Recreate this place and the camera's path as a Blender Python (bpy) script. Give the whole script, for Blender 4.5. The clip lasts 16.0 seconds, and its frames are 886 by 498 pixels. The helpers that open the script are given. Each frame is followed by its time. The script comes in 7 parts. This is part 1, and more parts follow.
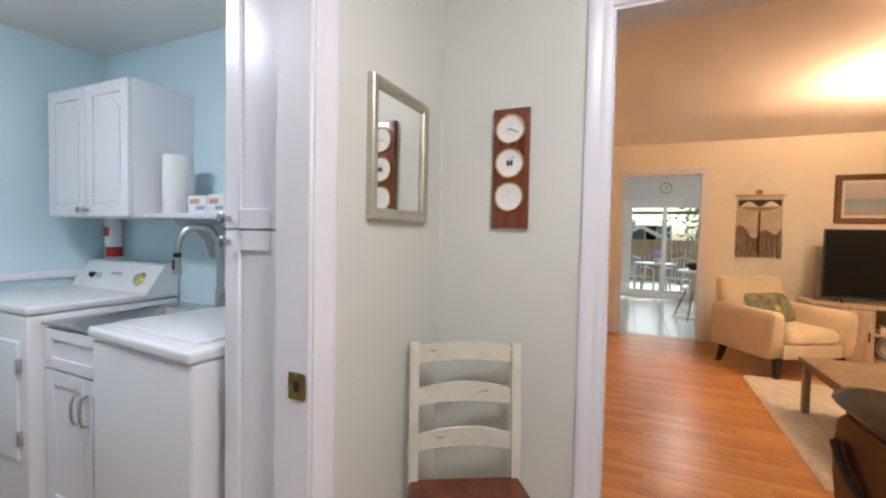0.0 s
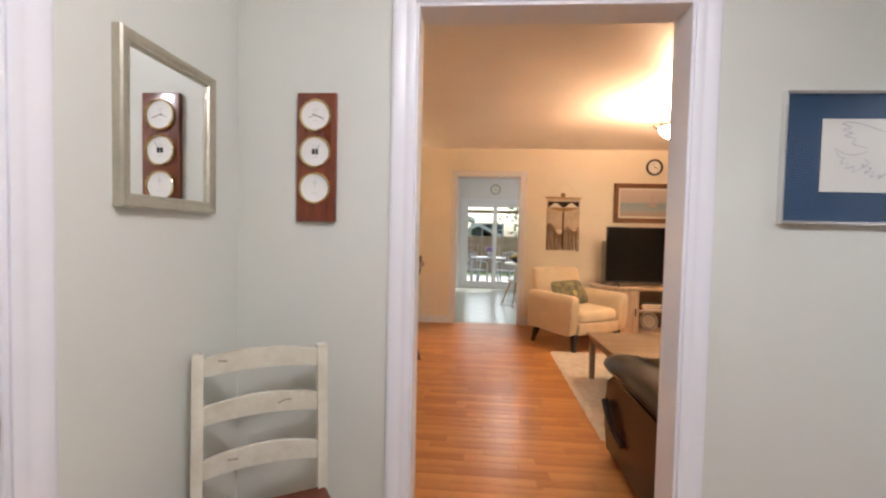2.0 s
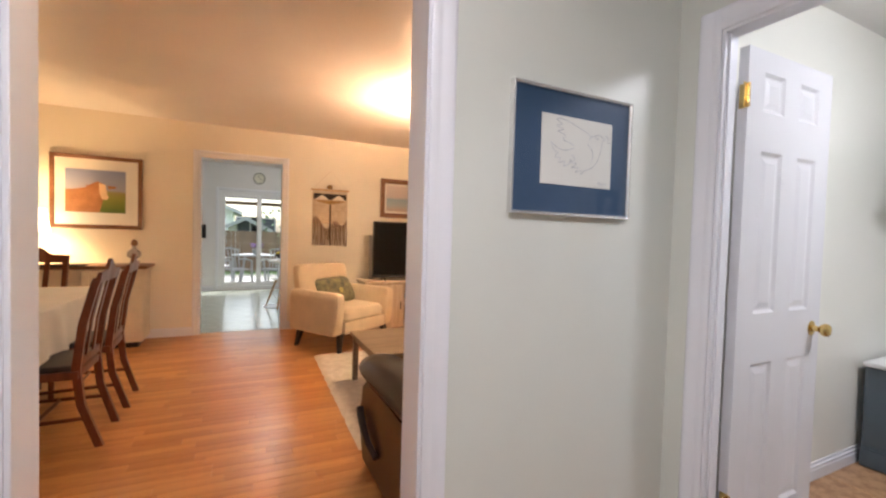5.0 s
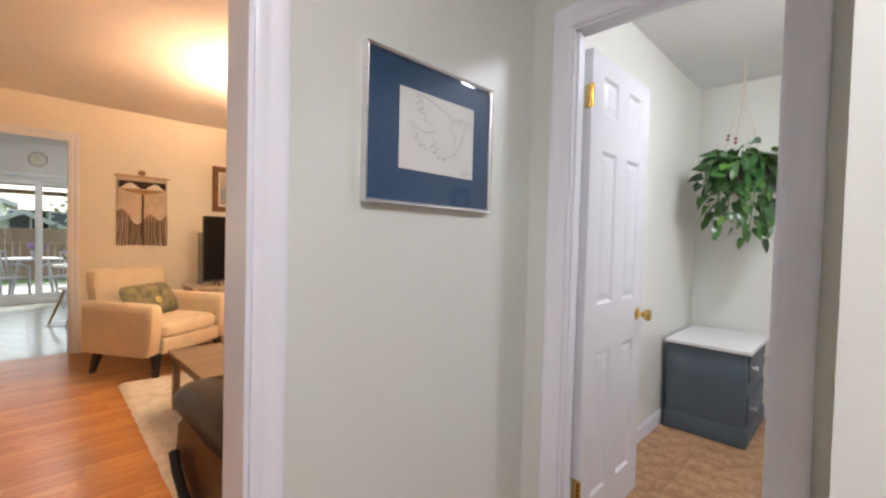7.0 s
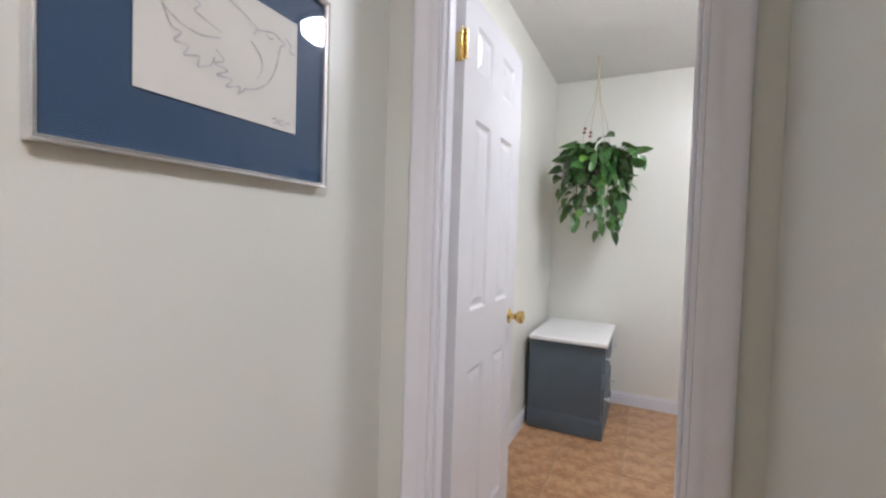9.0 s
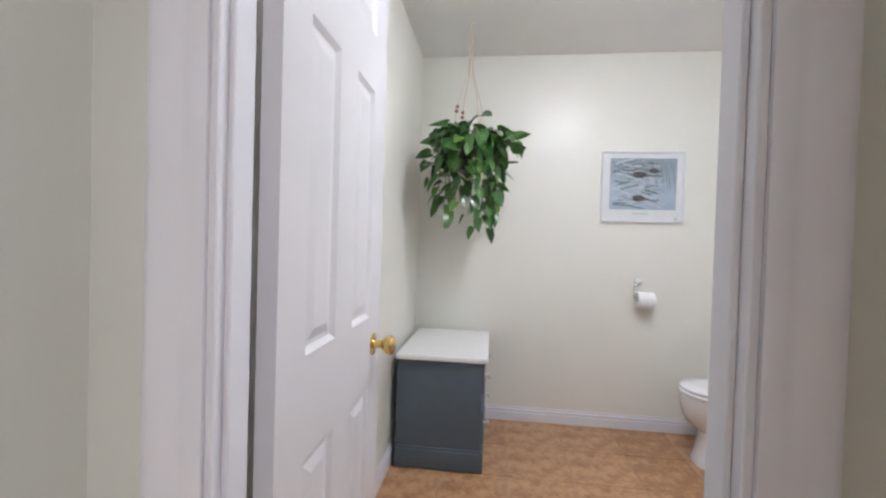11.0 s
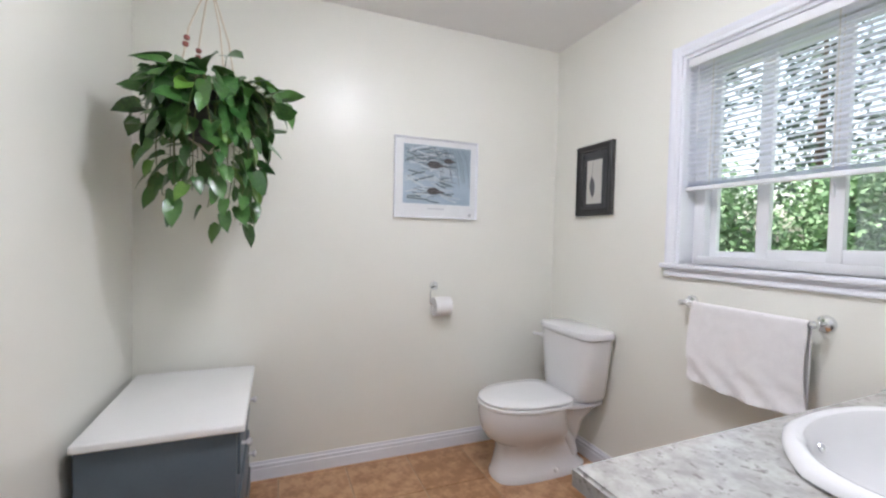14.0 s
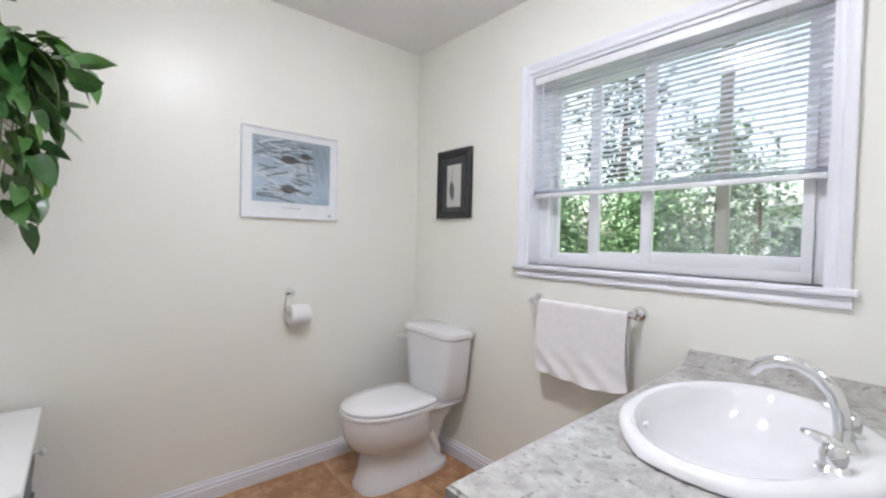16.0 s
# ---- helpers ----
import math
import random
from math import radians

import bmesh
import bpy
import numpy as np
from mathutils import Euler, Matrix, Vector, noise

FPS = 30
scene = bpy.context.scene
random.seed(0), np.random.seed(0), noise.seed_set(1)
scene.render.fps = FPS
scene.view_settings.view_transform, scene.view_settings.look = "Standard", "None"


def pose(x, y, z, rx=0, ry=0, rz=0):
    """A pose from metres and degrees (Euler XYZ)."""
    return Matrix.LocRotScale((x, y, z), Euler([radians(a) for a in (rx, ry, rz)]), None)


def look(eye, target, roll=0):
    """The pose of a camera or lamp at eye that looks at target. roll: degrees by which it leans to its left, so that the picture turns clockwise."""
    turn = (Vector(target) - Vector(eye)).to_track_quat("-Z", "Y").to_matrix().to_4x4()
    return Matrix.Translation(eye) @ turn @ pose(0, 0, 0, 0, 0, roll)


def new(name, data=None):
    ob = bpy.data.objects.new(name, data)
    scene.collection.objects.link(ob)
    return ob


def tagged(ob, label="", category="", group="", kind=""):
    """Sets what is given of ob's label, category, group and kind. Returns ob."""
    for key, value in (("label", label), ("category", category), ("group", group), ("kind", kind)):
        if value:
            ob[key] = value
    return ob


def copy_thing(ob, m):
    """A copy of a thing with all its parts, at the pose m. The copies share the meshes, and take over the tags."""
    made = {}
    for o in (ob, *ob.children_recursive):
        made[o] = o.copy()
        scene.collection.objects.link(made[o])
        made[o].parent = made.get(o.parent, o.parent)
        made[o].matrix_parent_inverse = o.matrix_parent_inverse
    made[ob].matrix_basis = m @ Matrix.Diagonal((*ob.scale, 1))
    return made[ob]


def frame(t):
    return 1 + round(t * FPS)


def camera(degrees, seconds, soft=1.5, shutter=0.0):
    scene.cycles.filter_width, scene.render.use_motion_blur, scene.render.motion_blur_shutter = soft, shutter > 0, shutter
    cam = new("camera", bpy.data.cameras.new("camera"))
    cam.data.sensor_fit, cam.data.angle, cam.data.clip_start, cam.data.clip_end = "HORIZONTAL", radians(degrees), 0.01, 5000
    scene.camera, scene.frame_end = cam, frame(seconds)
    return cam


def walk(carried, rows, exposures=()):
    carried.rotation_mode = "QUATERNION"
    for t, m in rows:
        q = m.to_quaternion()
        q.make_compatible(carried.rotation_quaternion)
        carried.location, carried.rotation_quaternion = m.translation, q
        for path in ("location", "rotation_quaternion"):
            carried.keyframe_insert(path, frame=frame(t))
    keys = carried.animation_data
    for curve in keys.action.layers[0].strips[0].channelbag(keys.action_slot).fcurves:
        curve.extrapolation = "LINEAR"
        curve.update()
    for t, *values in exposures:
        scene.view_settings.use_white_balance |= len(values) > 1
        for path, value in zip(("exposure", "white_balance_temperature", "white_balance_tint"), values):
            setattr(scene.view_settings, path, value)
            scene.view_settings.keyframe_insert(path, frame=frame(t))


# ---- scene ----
cam = camera(93.0, 16.0, soft=2.3)
PATH = [
    (0, (0.282, 0.462, 1.274), (-0.523, 2.291, 1.2), 1.2),
    (0.5, (0.312, 0.484, 1.271), (-0.331, 2.376, 1.2), 1.1),
    (1, (0.346, 0.508, 1.275), (-0.13, 2.449, 1.199), 1.3),
    (1.5, (0.378, 0.534, 1.27), (0.075, 2.51, 1.197), 1.2),
    (2, (0.408, 0.561, 1.267), (0.279, 2.555, 1.194), 1.3),
    (2.5, (0.451, 0.593, 1.263), (0.498, 2.591, 1.189), 1.3),
    (3, (0.491, 0.663, 1.258), (0.709, 2.65, 1.181), 1.3),
    (5.5, (0.66, 0.913, 1.241), (1.675, 2.635, 1.182), 1.7),
    (6, (0.693, 0.972, 1.237), (1.848, 2.604, 1.181), 1.7),
    (6.5, (0.718, 1.019, 1.239), (2.011, 2.544, 1.187), 1.6),
    (7, (0.755, 1.043, 1.234), (2.174, 2.451, 1.181), 1.5),
    (7.5, (0.829, 1.089, 1.227), (2.352, 2.384, 1.175), 1.5),
    (8, (0.933, 1.181, 1.23), (2.563, 2.339, 1.167), 1.7),
    (8.5, (1.025, 1.232, 1.231), (2.742, 2.254, 1.165), 1.9),
    (9, (1.141, 1.279, 1.224), (2.937, 2.158, 1.159), 1.8),
    (11.5, (1.823, 1.487, 1.193), (3.821, 1.565, 1.15), 1.6),
    (12, (1.952, 1.498, 1.221), (3.95, 1.414, 1.166), 1.5),
    (12.5, (2.049, 1.497, 1.218), (4.033, 1.249, 1.168), 1.5),
    (13, (2.139, 1.476, 1.223), (4.093, 1.054, 1.171), 1.4),
    (13.5, (2.216, 1.423, 1.24), (4.127, 0.837, 1.186), 1.2),
    (14, (2.27, 1.382, 1.254), (4.128, 0.643, 1.193), 1.3),
    (14.5, (2.294, 1.368, 1.258), (4.086, 0.483, 1.201), 1.3),
    (15, (2.317, 1.369, 1.27), (4.026, 0.332, 1.211), 1.4),
    (15.5, (2.335, 1.367, 1.282), (3.955, 0.195, 1.219), 1.3),
    (16, (2.338, 1.358, 1.269), (3.857, 0.058, 1.221), 1.4),
]
walk(cam, [(t, look(eye, target, roll)) for t, eye, target, roll in PATH])

# ---- plan, in metres ----
HALL_N = 1.965       # hall face of the wall with the wide opening
LIV_S = 2.09         # living-room face of the same wall
HALL_W = -0.395      # hall face of the laundry wall
LAU_E = -0.495       # laundry face of the same wall
HALL_E = 2.155       # hall face of the bathroom wall
BATH_W = 2.225
BATH_E = 4.555
BATH_N = 1.985
BATH_S = -0.30
BLOCK_X, BLOCK_Y = 1.29, 1.055
FAR = 6.51           # living-room face of the kitchen wall
CEIL = 2.45
KIT_N = 10.46

# ---- world and sun ----
world = bpy.data.worlds.new("world")
scene.world = world
world.use_nodes = True
wn = world.node_tree
sky = wn.nodes.new("ShaderNodeTexSky")
sky.sky_type = 'NISHITA'
sky.sun_disc = False
sky.sun_elevation = radians(48)
sky.sun_rotation = radians(52)
sky.air_density, sky.dust_density = 1.3, 3.0
pale = wn.nodes.new("ShaderNodeHueSaturation")
pale.inputs["Saturation"].default_value = 0.6
wn.links.new(sky.outputs[0], pale.inputs["Color"])
wn.links.new(pale.outputs[0], wn.nodes["Background"].inputs[0])
wn.nodes["Background"].inputs[1].default_value = 0.15
sun = new("sun", bpy.data.lights.new("sun", 'SUN'))
sun.data.energy, sun.data.angle, sun.data.color = 4.4, radians(12), (1.0, 0.97, 0.92)
sun.matrix_world = look((0, 0, 0), (-0.45, -0.35, -0.80))
scene.view_settings.exposure = 1.8

LAMP_BATH, UNSEEN_HALL, ADDED_LAUNDRY, LAMP_KITCHEN = 24.0, 19.0, 16.5, 17.0
LAMP_LIVING_BULB, LAMP_LIVING_BOWL, LAMP_TABLE = 560.0, 19.0, 240.0


# ---- materials ----
def mat(name, color, rough=0.5, metal=0.0, var=0.06, scale=6.0, grain=60.0, bump=0.05, coat=0.0, tint=None, stretch=None, per_object=0.0, trans=0.0, spec=0.5, ramp_at=(0.3, 0.7), rough_var=0.05):
    """A principled material with variation at two scales and fine relief."""
    m = bpy.data.materials.new(name)
    m.use_nodes = True
    nt = m.node_tree
    p = nt.nodes["Principled BSDF"]
    p.inputs["Roughness"].default_value = rough
    p.inputs["Metallic"].default_value = metal
    p.inputs["Coat Weight"].default_value = coat
    p.inputs["Transmission Weight"].default_value = trans
    p.inputs["Specular IOR Level"].default_value = spec
    tc = nt.nodes.new("ShaderNodeTexCoord")
    mp = nt.nodes.new("ShaderNodeMapping")
    if stretch:
        mp.inputs["Scale"].default_value = stretch
    nt.links.new(tc.outputs["Object"], mp.inputs["Vector"])
    big = nt.nodes.new("ShaderNodeTexNoise")
    big.inputs["Scale"].default_value, big.inputs["Detail"].default_value = scale, 4.0
    fine = nt.nodes.new("ShaderNodeTexNoise")
    fine.inputs["Scale"].default_value, fine.inputs["Detail"].default_value = grain, 5.0
    for n in (big, fine):
        nt.links.new(mp.outputs[0], n.inputs["Vector"])
    add = nt.nodes.new("ShaderNodeMath")
    add.operation = 'ADD'
    nt.links.new(big.outputs["Fac"], add.inputs[0])
    half = nt.nodes.new("ShaderNodeMath")
    half.operation = 'MULTIPLY_ADD'
    half.inputs[1].default_value, half.inputs[2].default_value = 0.5, -0.25
    nt.links.new(fine.outputs["Fac"], half.inputs[0])
    nt.links.new(half.outputs[0], add.inputs[1])
    last = add.outputs[0]
    if per_object:
        info = nt.nodes.new("ShaderNodeObjectInfo")
        rnd = nt.nodes.new("ShaderNodeMath")
        rnd.operation = 'MULTIPLY_ADD'
        rnd.inputs[1].default_value, rnd.inputs[2].default_value = per_object, -per_object / 2
        nt.links.new(info.outputs["Random"], rnd.inputs[0])
        add2 = nt.nodes.new("ShaderNodeMath")
        nt.links.new(last, add2.inputs[0])
        nt.links.new(rnd.outputs[0], add2.inputs[1])
        last = add2.outputs[0]
    ramp = nt.nodes.new("ShaderNodeValToRGB")
    c = Vector(color)
    other = Vector(tint) if tint else c * (1 - var)
    ramp.color_ramp.elements[0].position, ramp.color_ramp.elements[1].position = ramp_at
    ramp.color_ramp.elements[0].color = (*other, 1)
    ramp.color_ramp.elements[1].color = (*(c * (1 + (var if not tint else 0))), 1)
    nt.links.new(last, ramp.inputs[0])
    nt.links.new(ramp.outputs[0], p.inputs["Base Color"])
    rr = nt.nodes.new("ShaderNodeMath")
    rr.operation = 'MULTIPLY_ADD'
    rr.inputs[1].default_value, rr.inputs[2].default_value = rough_var, rough - rough_var / 2
    nt.links.new(big.outputs["Fac"], rr.inputs[0])
    nt.links.new(rr.outputs[0], p.inputs["Roughness"])
    if bump:
        bp = nt.nodes.new("ShaderNodeBump")
        bp.inputs["Strength"].default_value, bp.inputs["Distance"].default_value = bump, 0.004
        nt.links.new(fine.outputs["Fac"], bp.inputs["Height"])
        nt.links.new(bp.outputs[0], p.inputs["Normal"])
    return m


def glowing(name, color, strength):
    m = bpy.data.materials.new(name)
    m.use_nodes = True
    p = m.node_tree.nodes["Principled BSDF"]
    p.inputs["Base Color"].default_value = (0.9, 0.9, 0.88, 1)
    p.inputs["Roughness"].default_value = 0.3
    p.inputs["Emission Color"].default_value = (*color, 1)
    p.inputs["Emission Strength"].default_value = strength
    return m


def clear_glass(name, gloss=0.06, tint=(1, 1, 1)):
    """Window glass: mostly clear, with a mirror-like share."""
    m = bpy.data.materials.new(name)
    m.use_nodes = True
    nt = m.node_tree
    nt.nodes.remove(nt.nodes["Principled BSDF"])
    a, b, mix, fr = (nt.nodes.new("ShaderNode" + k) for k in ("BsdfTransparent", "BsdfGlossy", "MixShader", "Fresnel"))
    a.inputs[0].default_value = (*tint, 1)
    b.inputs["Roughness"].default_value = 0.02
    fr.inputs[0].default_value = 1.45
    nt.links.new(fr.outputs[0], mix.inputs[0])
    nt.links.new(a.outputs[0], mix.inputs[1])
    nt.links.new(b.outputs[0], mix.inputs[2])
    nt.links.new(mix.outputs[0], nt.nodes["Material Output"].inputs[0])
    return m


PAINT_HALL = mat("hall_paint", (0.675, 0.695, 0.64), 0.42, var=0.015, scale=2.0, grain=220, bump=0.03)
PAINT_BATH = mat("bath_paint", (0.835, 0.83, 0.762), 0.34, var=0.015, scale=2.0, grain=220, bump=0.03)
PAINT_LIVING = mat("living_paint", (0.81, 0.75, 0.63), 0.45, var=0.02, scale=2.0, grain=200, bump=0.04)
PAINT_LAUNDRY = mat("laundry_paint", (0.62, 0.80, 0.85), 0.5, var=0.02, scale=2.0, grain=200, bump=0.04)
PAINT_KITCHEN = mat("kitchen_paint", (0.76, 0.745, 0.745), 0.5, var=0.02, scale=2.0, grain=200, bump=0.04)
PAINT_CEIL = mat("ceiling_paint", (0.86, 0.85, 0.835), 0.75, var=0.02, scale=3.0, grain=160, bump=0.10)
CEIL_LIVING = mat("living_ceiling_paint", (0.86, 0.82, 0.79), 0.5, var=0.03, scale=1.2, grain=120, bump=0.10)
TRIM = mat("white_trim_paint", (0.79, 0.80, 0.845), 0.32, var=0.006, scale=5, grain=90, bump=0.0, rough_var=0.01)
DOOR_PAINT = mat("white_door_paint", (0.75, 0.745, 0.765), 0.32, var=0.006, scale=4, grain=140, bump=0.0, rough_var=0.01)
BATH_TILE = mat("terracotta_tile", (0.56, 0.33, 0.18), 0.33, tint=(0.36, 0.185, 0.085), scale=13, grain=46, bump=0.08, per_object=0.16, ramp_at=(0.36, 0.62), rough_var=0.2)
GROUT = mat("sand_grout", (0.42, 0.31, 0.20), 0.85, var=0.12, scale=12, grain=200, bump=0.3)
KIT_TILE = mat("pale_kitchen_tile", (0.50, 0.53, 0.475), 0.2, tint=(0.42, 0.455, 0.40), scale=7, grain=50, bump=0.02, per_object=0.1)
OAK = mat("honey_oak_floor", (0.60, 0.275, 0.09), 0.30, tint=(0.42, 0.16, 0.044), scale=2.4, grain=26, bump=0.03, stretch=(0.8, 9, 9), per_object=0.34, coat=0.0, ramp_at=(0.3, 0.66), rough_var=0.1)
WOOD_DARK = mat("mahogany", (0.19, 0.05, 0.020), 0.3, tint=(0.085, 0.020, 0.008), scale=3, grain=30, bump=0.04, stretch=(6, 6, 0.8), coat=0.2)
WOOD_RED = mat("red_mahogany", (0.22, 0.055, 0.022), 0.28, tint=(0.12, 0.025, 0.01), scale=4, grain=40, bump=0.03, stretch=(9, 9, 1), coat=0.3)
WOOD_FRAME = mat("brown_wood_frame", (0.24, 0.105, 0.045), 0.35, tint=(0.15, 0.06, 0.025), scale=5, grain=50, stretch=(1, 6, 6))
WOOD_PALE = mat("whitewashed_oak", (0.62, 0.50, 0.38), 0.5, tint=(0.46, 0.34, 0.24), scale=3, grain=36, bump=0.06, stretch=(8, 8, 0.7))
WOOD_GREY = mat("grey_brown_wood", (0.30, 0.215, 0.14), 0.42, tint=(0.20, 0.135, 0.085), scale=3, grain=40, stretch=(0.8, 8, 8))
BEECH = mat("beech", (0.58, 0.37, 0.19), 0.45, tint=(0.46, 0.27, 0.12), scale=5, grain=60, stretch=(6, 6, 0.8))
BLACK_WOOD = mat("black_stained_wood", (0.018, 0.013, 0.011), 0.4, var=0.3, scale=6, grain=50)
CREAM = mat("worn_cream_paint", (0.74, 0.72, 0.61), 0.42, tint=(0.62, 0.59, 0.47), scale=9, grain=46, bump=0.10)
WEAR = mat("bare_wood_wear", (0.38, 0.30, 0.22), 0.6, var=0.25, scale=20, grain=80)
SLATE = mat("slate_blue_paint", (0.088, 0.118, 0.145), 0.42, var=0.06, scale=6, grain=90, bump=0.06)
WHITE_TOP = mat("white_laminate", (0.84, 0.84, 0.83), 0.3, var=0.015, scale=5, grain=80, bump=0.02)
PORCELAIN = mat("porcelain", (0.80, 0.80, 0.81), 0.09, var=0.01, scale=4, grain=30, bump=0.0, coat=0.4)
SEAT_PLASTIC = mat("seat_plastic", (0.85, 0.85, 0.85), 0.2, var=0.01, scale=4, grain=30, bump=0.0)
ENAMEL = mat("appliance_enamel", (0.80, 0.81, 0.83), 0.22, var=0.012, scale=4, grain=200, bump=0.015, coat=0.2)
CHROME = mat("chrome", (0.78, 0.79, 0.80), 0.10, metal=1.0, var=0.03, bump=0.0)
STEEL = mat("brushed_steel", (0.56, 0.56, 0.55), 0.30, metal=1.0, var=0.06, grain=90, bump=0.03, stretch=(1, 12, 12))
NICKEL = mat("satin_nickel", (0.50, 0.49, 0.47), 0.26, metal=1.0, var=0.05)
BRASS = mat("brass", (0.72, 0.52, 0.20), 0.18, metal=1.0, var=0.08, bump=0.0)
BRASS_OLD = mat("tarnished_brass", (0.36, 0.27, 0.12), 0.36, metal=1.0, var=0.2, scale=30)
SILVER_LEAF = mat("champagne_leaf", (0.50, 0.47, 0.38), 0.34, metal=0.75, var=0.10, scale=14, grain=70, bump=0.08)
ALU = mat("aluminium_frame", (0.72, 0.72, 0.72), 0.24, metal=0.9, var=0.04)
BRONZE = mat("dark_bronze", (0.06, 0.045, 0.035), 0.4, metal=0.8, var=0.2)
BLACK = mat("black_plastic", (0.012, 0.012, 0.013), 0.35, var=0.2)
SCREEN = mat("tv_screen", (0.004, 0.004, 0.005), 0.06, var=0.1, bump=0.0, spec=0.25)
LEATHER = mat("dark_brown_leather", (0.030, 0.014, 0.011), 0.32, tint=(0.015, 0.007, 0.006), scale=7, grain=130, bump=0.10, coat=0.1, spec=0.3)
CREAM_FABRIC = mat("cream_upholstery", (0.70, 0.57, 0.40), 0.85, var=0.05, scale=8, grain=300, bump=0.16)
RUG = mat("ivory_shag", (0.66, 0.60, 0.51), 0.95, tint=(0.52, 0.46, 0.38), scale=18, grain=120, bump=0.6)
CLOTH = mat("white_tablecloth", (0.74, 0.74, 0.70), 0.85, var=0.03, scale=6, grain=260, bump=0.1)
TOWEL = mat("white_terry", (0.82, 0.80, 0.80), 0.95, var=0.03, scale=30, grain=420, bump=0.4)
PAPER = mat("white_paper", (0.84, 0.84, 0.83), 0.85, var=0.02, scale=20, grain=300, bump=0.06)
ART_PAPER = mat("ivory_art_paper", (0.74, 0.72, 0.66), 0.6, var=0.02, scale=8, grain=200, bump=0.02, coat=0.35)
MAT_BLUE = mat("navy_mat_under_glass", (0.045, 0.090, 0.165), 0.5, var=0.04, scale=8, grain=200, bump=0.0, spec=0.3)
PENCIL = mat("graphite", (0.54, 0.53, 0.52), 0.7, var=0.15, scale=60)
GILT = mat("gilt_bezel", (0.80, 0.62, 0.30), 0.2, metal=1.0, var=0.05)
DIAL = mat("white_dial", (0.84, 0.84, 0.82), 0.4, var=0.015, coat=0.5)
INK = mat("printed_ink", (0.03, 0.03, 0.035), 0.6, var=0.1)
INK_PALE = mat("pale_printed_ink", (0.56, 0.56, 0.56), 0.6, var=0.1)
LEAF = mat("pothos_leaf", (0.075, 0.185, 0.045), 0.30, tint=(0.028, 0.10, 0.024), scale=9, grain=50, bump=0.12, per_object=0.5, coat=0.15)
LEAF_NEW = mat("young_pothos_leaf", (0.16, 0.31, 0.055), 0.34, tint=(0.09, 0.22, 0.035), scale=9, grain=50, bump=0.1, per_object=0.3)
STEM = mat("green_stem", (0.12, 0.15, 0.05), 0.5, var=0.2, scale=20)
CORD = mat("cotton_cord", (0.68, 0.60, 0.48), 0.9, var=0.08, scale=60, grain=400, bump=0.3)
BEAD = mat("red_wooden_bead", (0.30, 0.10, 0.08), 0.35, var=0.2)
POT = mat("dark_plant_pot", (0.03, 0.028, 0.026), 0.5, var=0.2)
BLIND = mat("white_vinyl_slat", (0.80, 0.80, 0.84), 0.4, var=0.015, bump=0.0)
VINYL = mat("white_vinyl_frame", (0.80, 0.81, 0.83), 0.33, var=0.015, bump=0.01)
VANITY = mat("espresso_cabinet", (0.016, 0.014, 0.014), 0.35, var=0.25, scale=8, grain=60)
GLASS = clear_glass("window_glass")
MIRROR = mat("mirror_silver", (0.93, 0.94, 0.93), 0.0, metal=1.0, var=0.0, bump=0.0)
MIRROR.node_tree.nodes["Principled BSDF"].inputs["Roughness"].default_value = 0.0
for link in list(MIRROR.node_tree.links):
    if link.to_socket.name == "Roughness":
        MIRROR.node_tree.links.remove(link)


def granite():
    m = mat("speckled_laminate", (0.49, 0.48, 0.455), 0.24, tint=(0.33, 0.32, 0.30), scale=24, grain=70, bump=0.02, coat=0.1)
    nt = m.node_tree
    p = nt.nodes["Principled BSDF"]
    base = p.inputs["Base Color"].links[0].from_socket
    vor = nt.nodes.new("ShaderNodeTexNoise")
    vor.inputs["Scale"].default_value, vor.inputs["Detail"].default_value, vor.inputs["Roughness"].default_value = 52, 4, 0.6
    tc = nt.nodes.new("ShaderNodeTexCoord")
    nt.links.new(tc.outputs["Object"], vor.inputs["Vector"])
    r = nt.nodes.new("ShaderNodeValToRGB")
    r.color_ramp.elements[0].position, r.color_ramp.elements[1].position = 0.33, 0.43
    r.color_ramp.elements[0].color, r.color_ramp.elements[1].color = (0, 0, 0, 1), (1, 1, 1, 1)
    nt.links.new(vor.outputs["Fac"], r.inputs[0])
    mx = nt.nodes.new("ShaderNodeMix")
    mx.data_type = 'RGBA'
    mx.inputs["A"].default_value = (0.235, 0.22, 0.205, 1)
    nt.links.new(r.outputs[0], mx.inputs["Factor"])
    nt.links.new(base, mx.inputs["B"])
    nt.links.new(mx.outputs["Result"], p.inputs["Base Color"])
    return m


GRANITE = granite()
nt_b = BLIND.node_tree
soft_b, mix_b = nt_b.nodes.new("ShaderNodeBsdfTranslucent"), nt_b.nodes.new("ShaderNodeMixShader")
soft_b.inputs[0].default_value = (0.84, 0.86, 0.93, 1)
mix_b.inputs[0].default_value = 0.5
nt_b.links.new(nt_b.nodes["Principled BSDF"].outputs[0], mix_b.inputs[1])
nt_b.links.new(soft_b.outputs[0], mix_b.inputs[2])
nt_b.links.new(mix_b.outputs[0], nt_b.nodes["Material Output"].inputs[0])


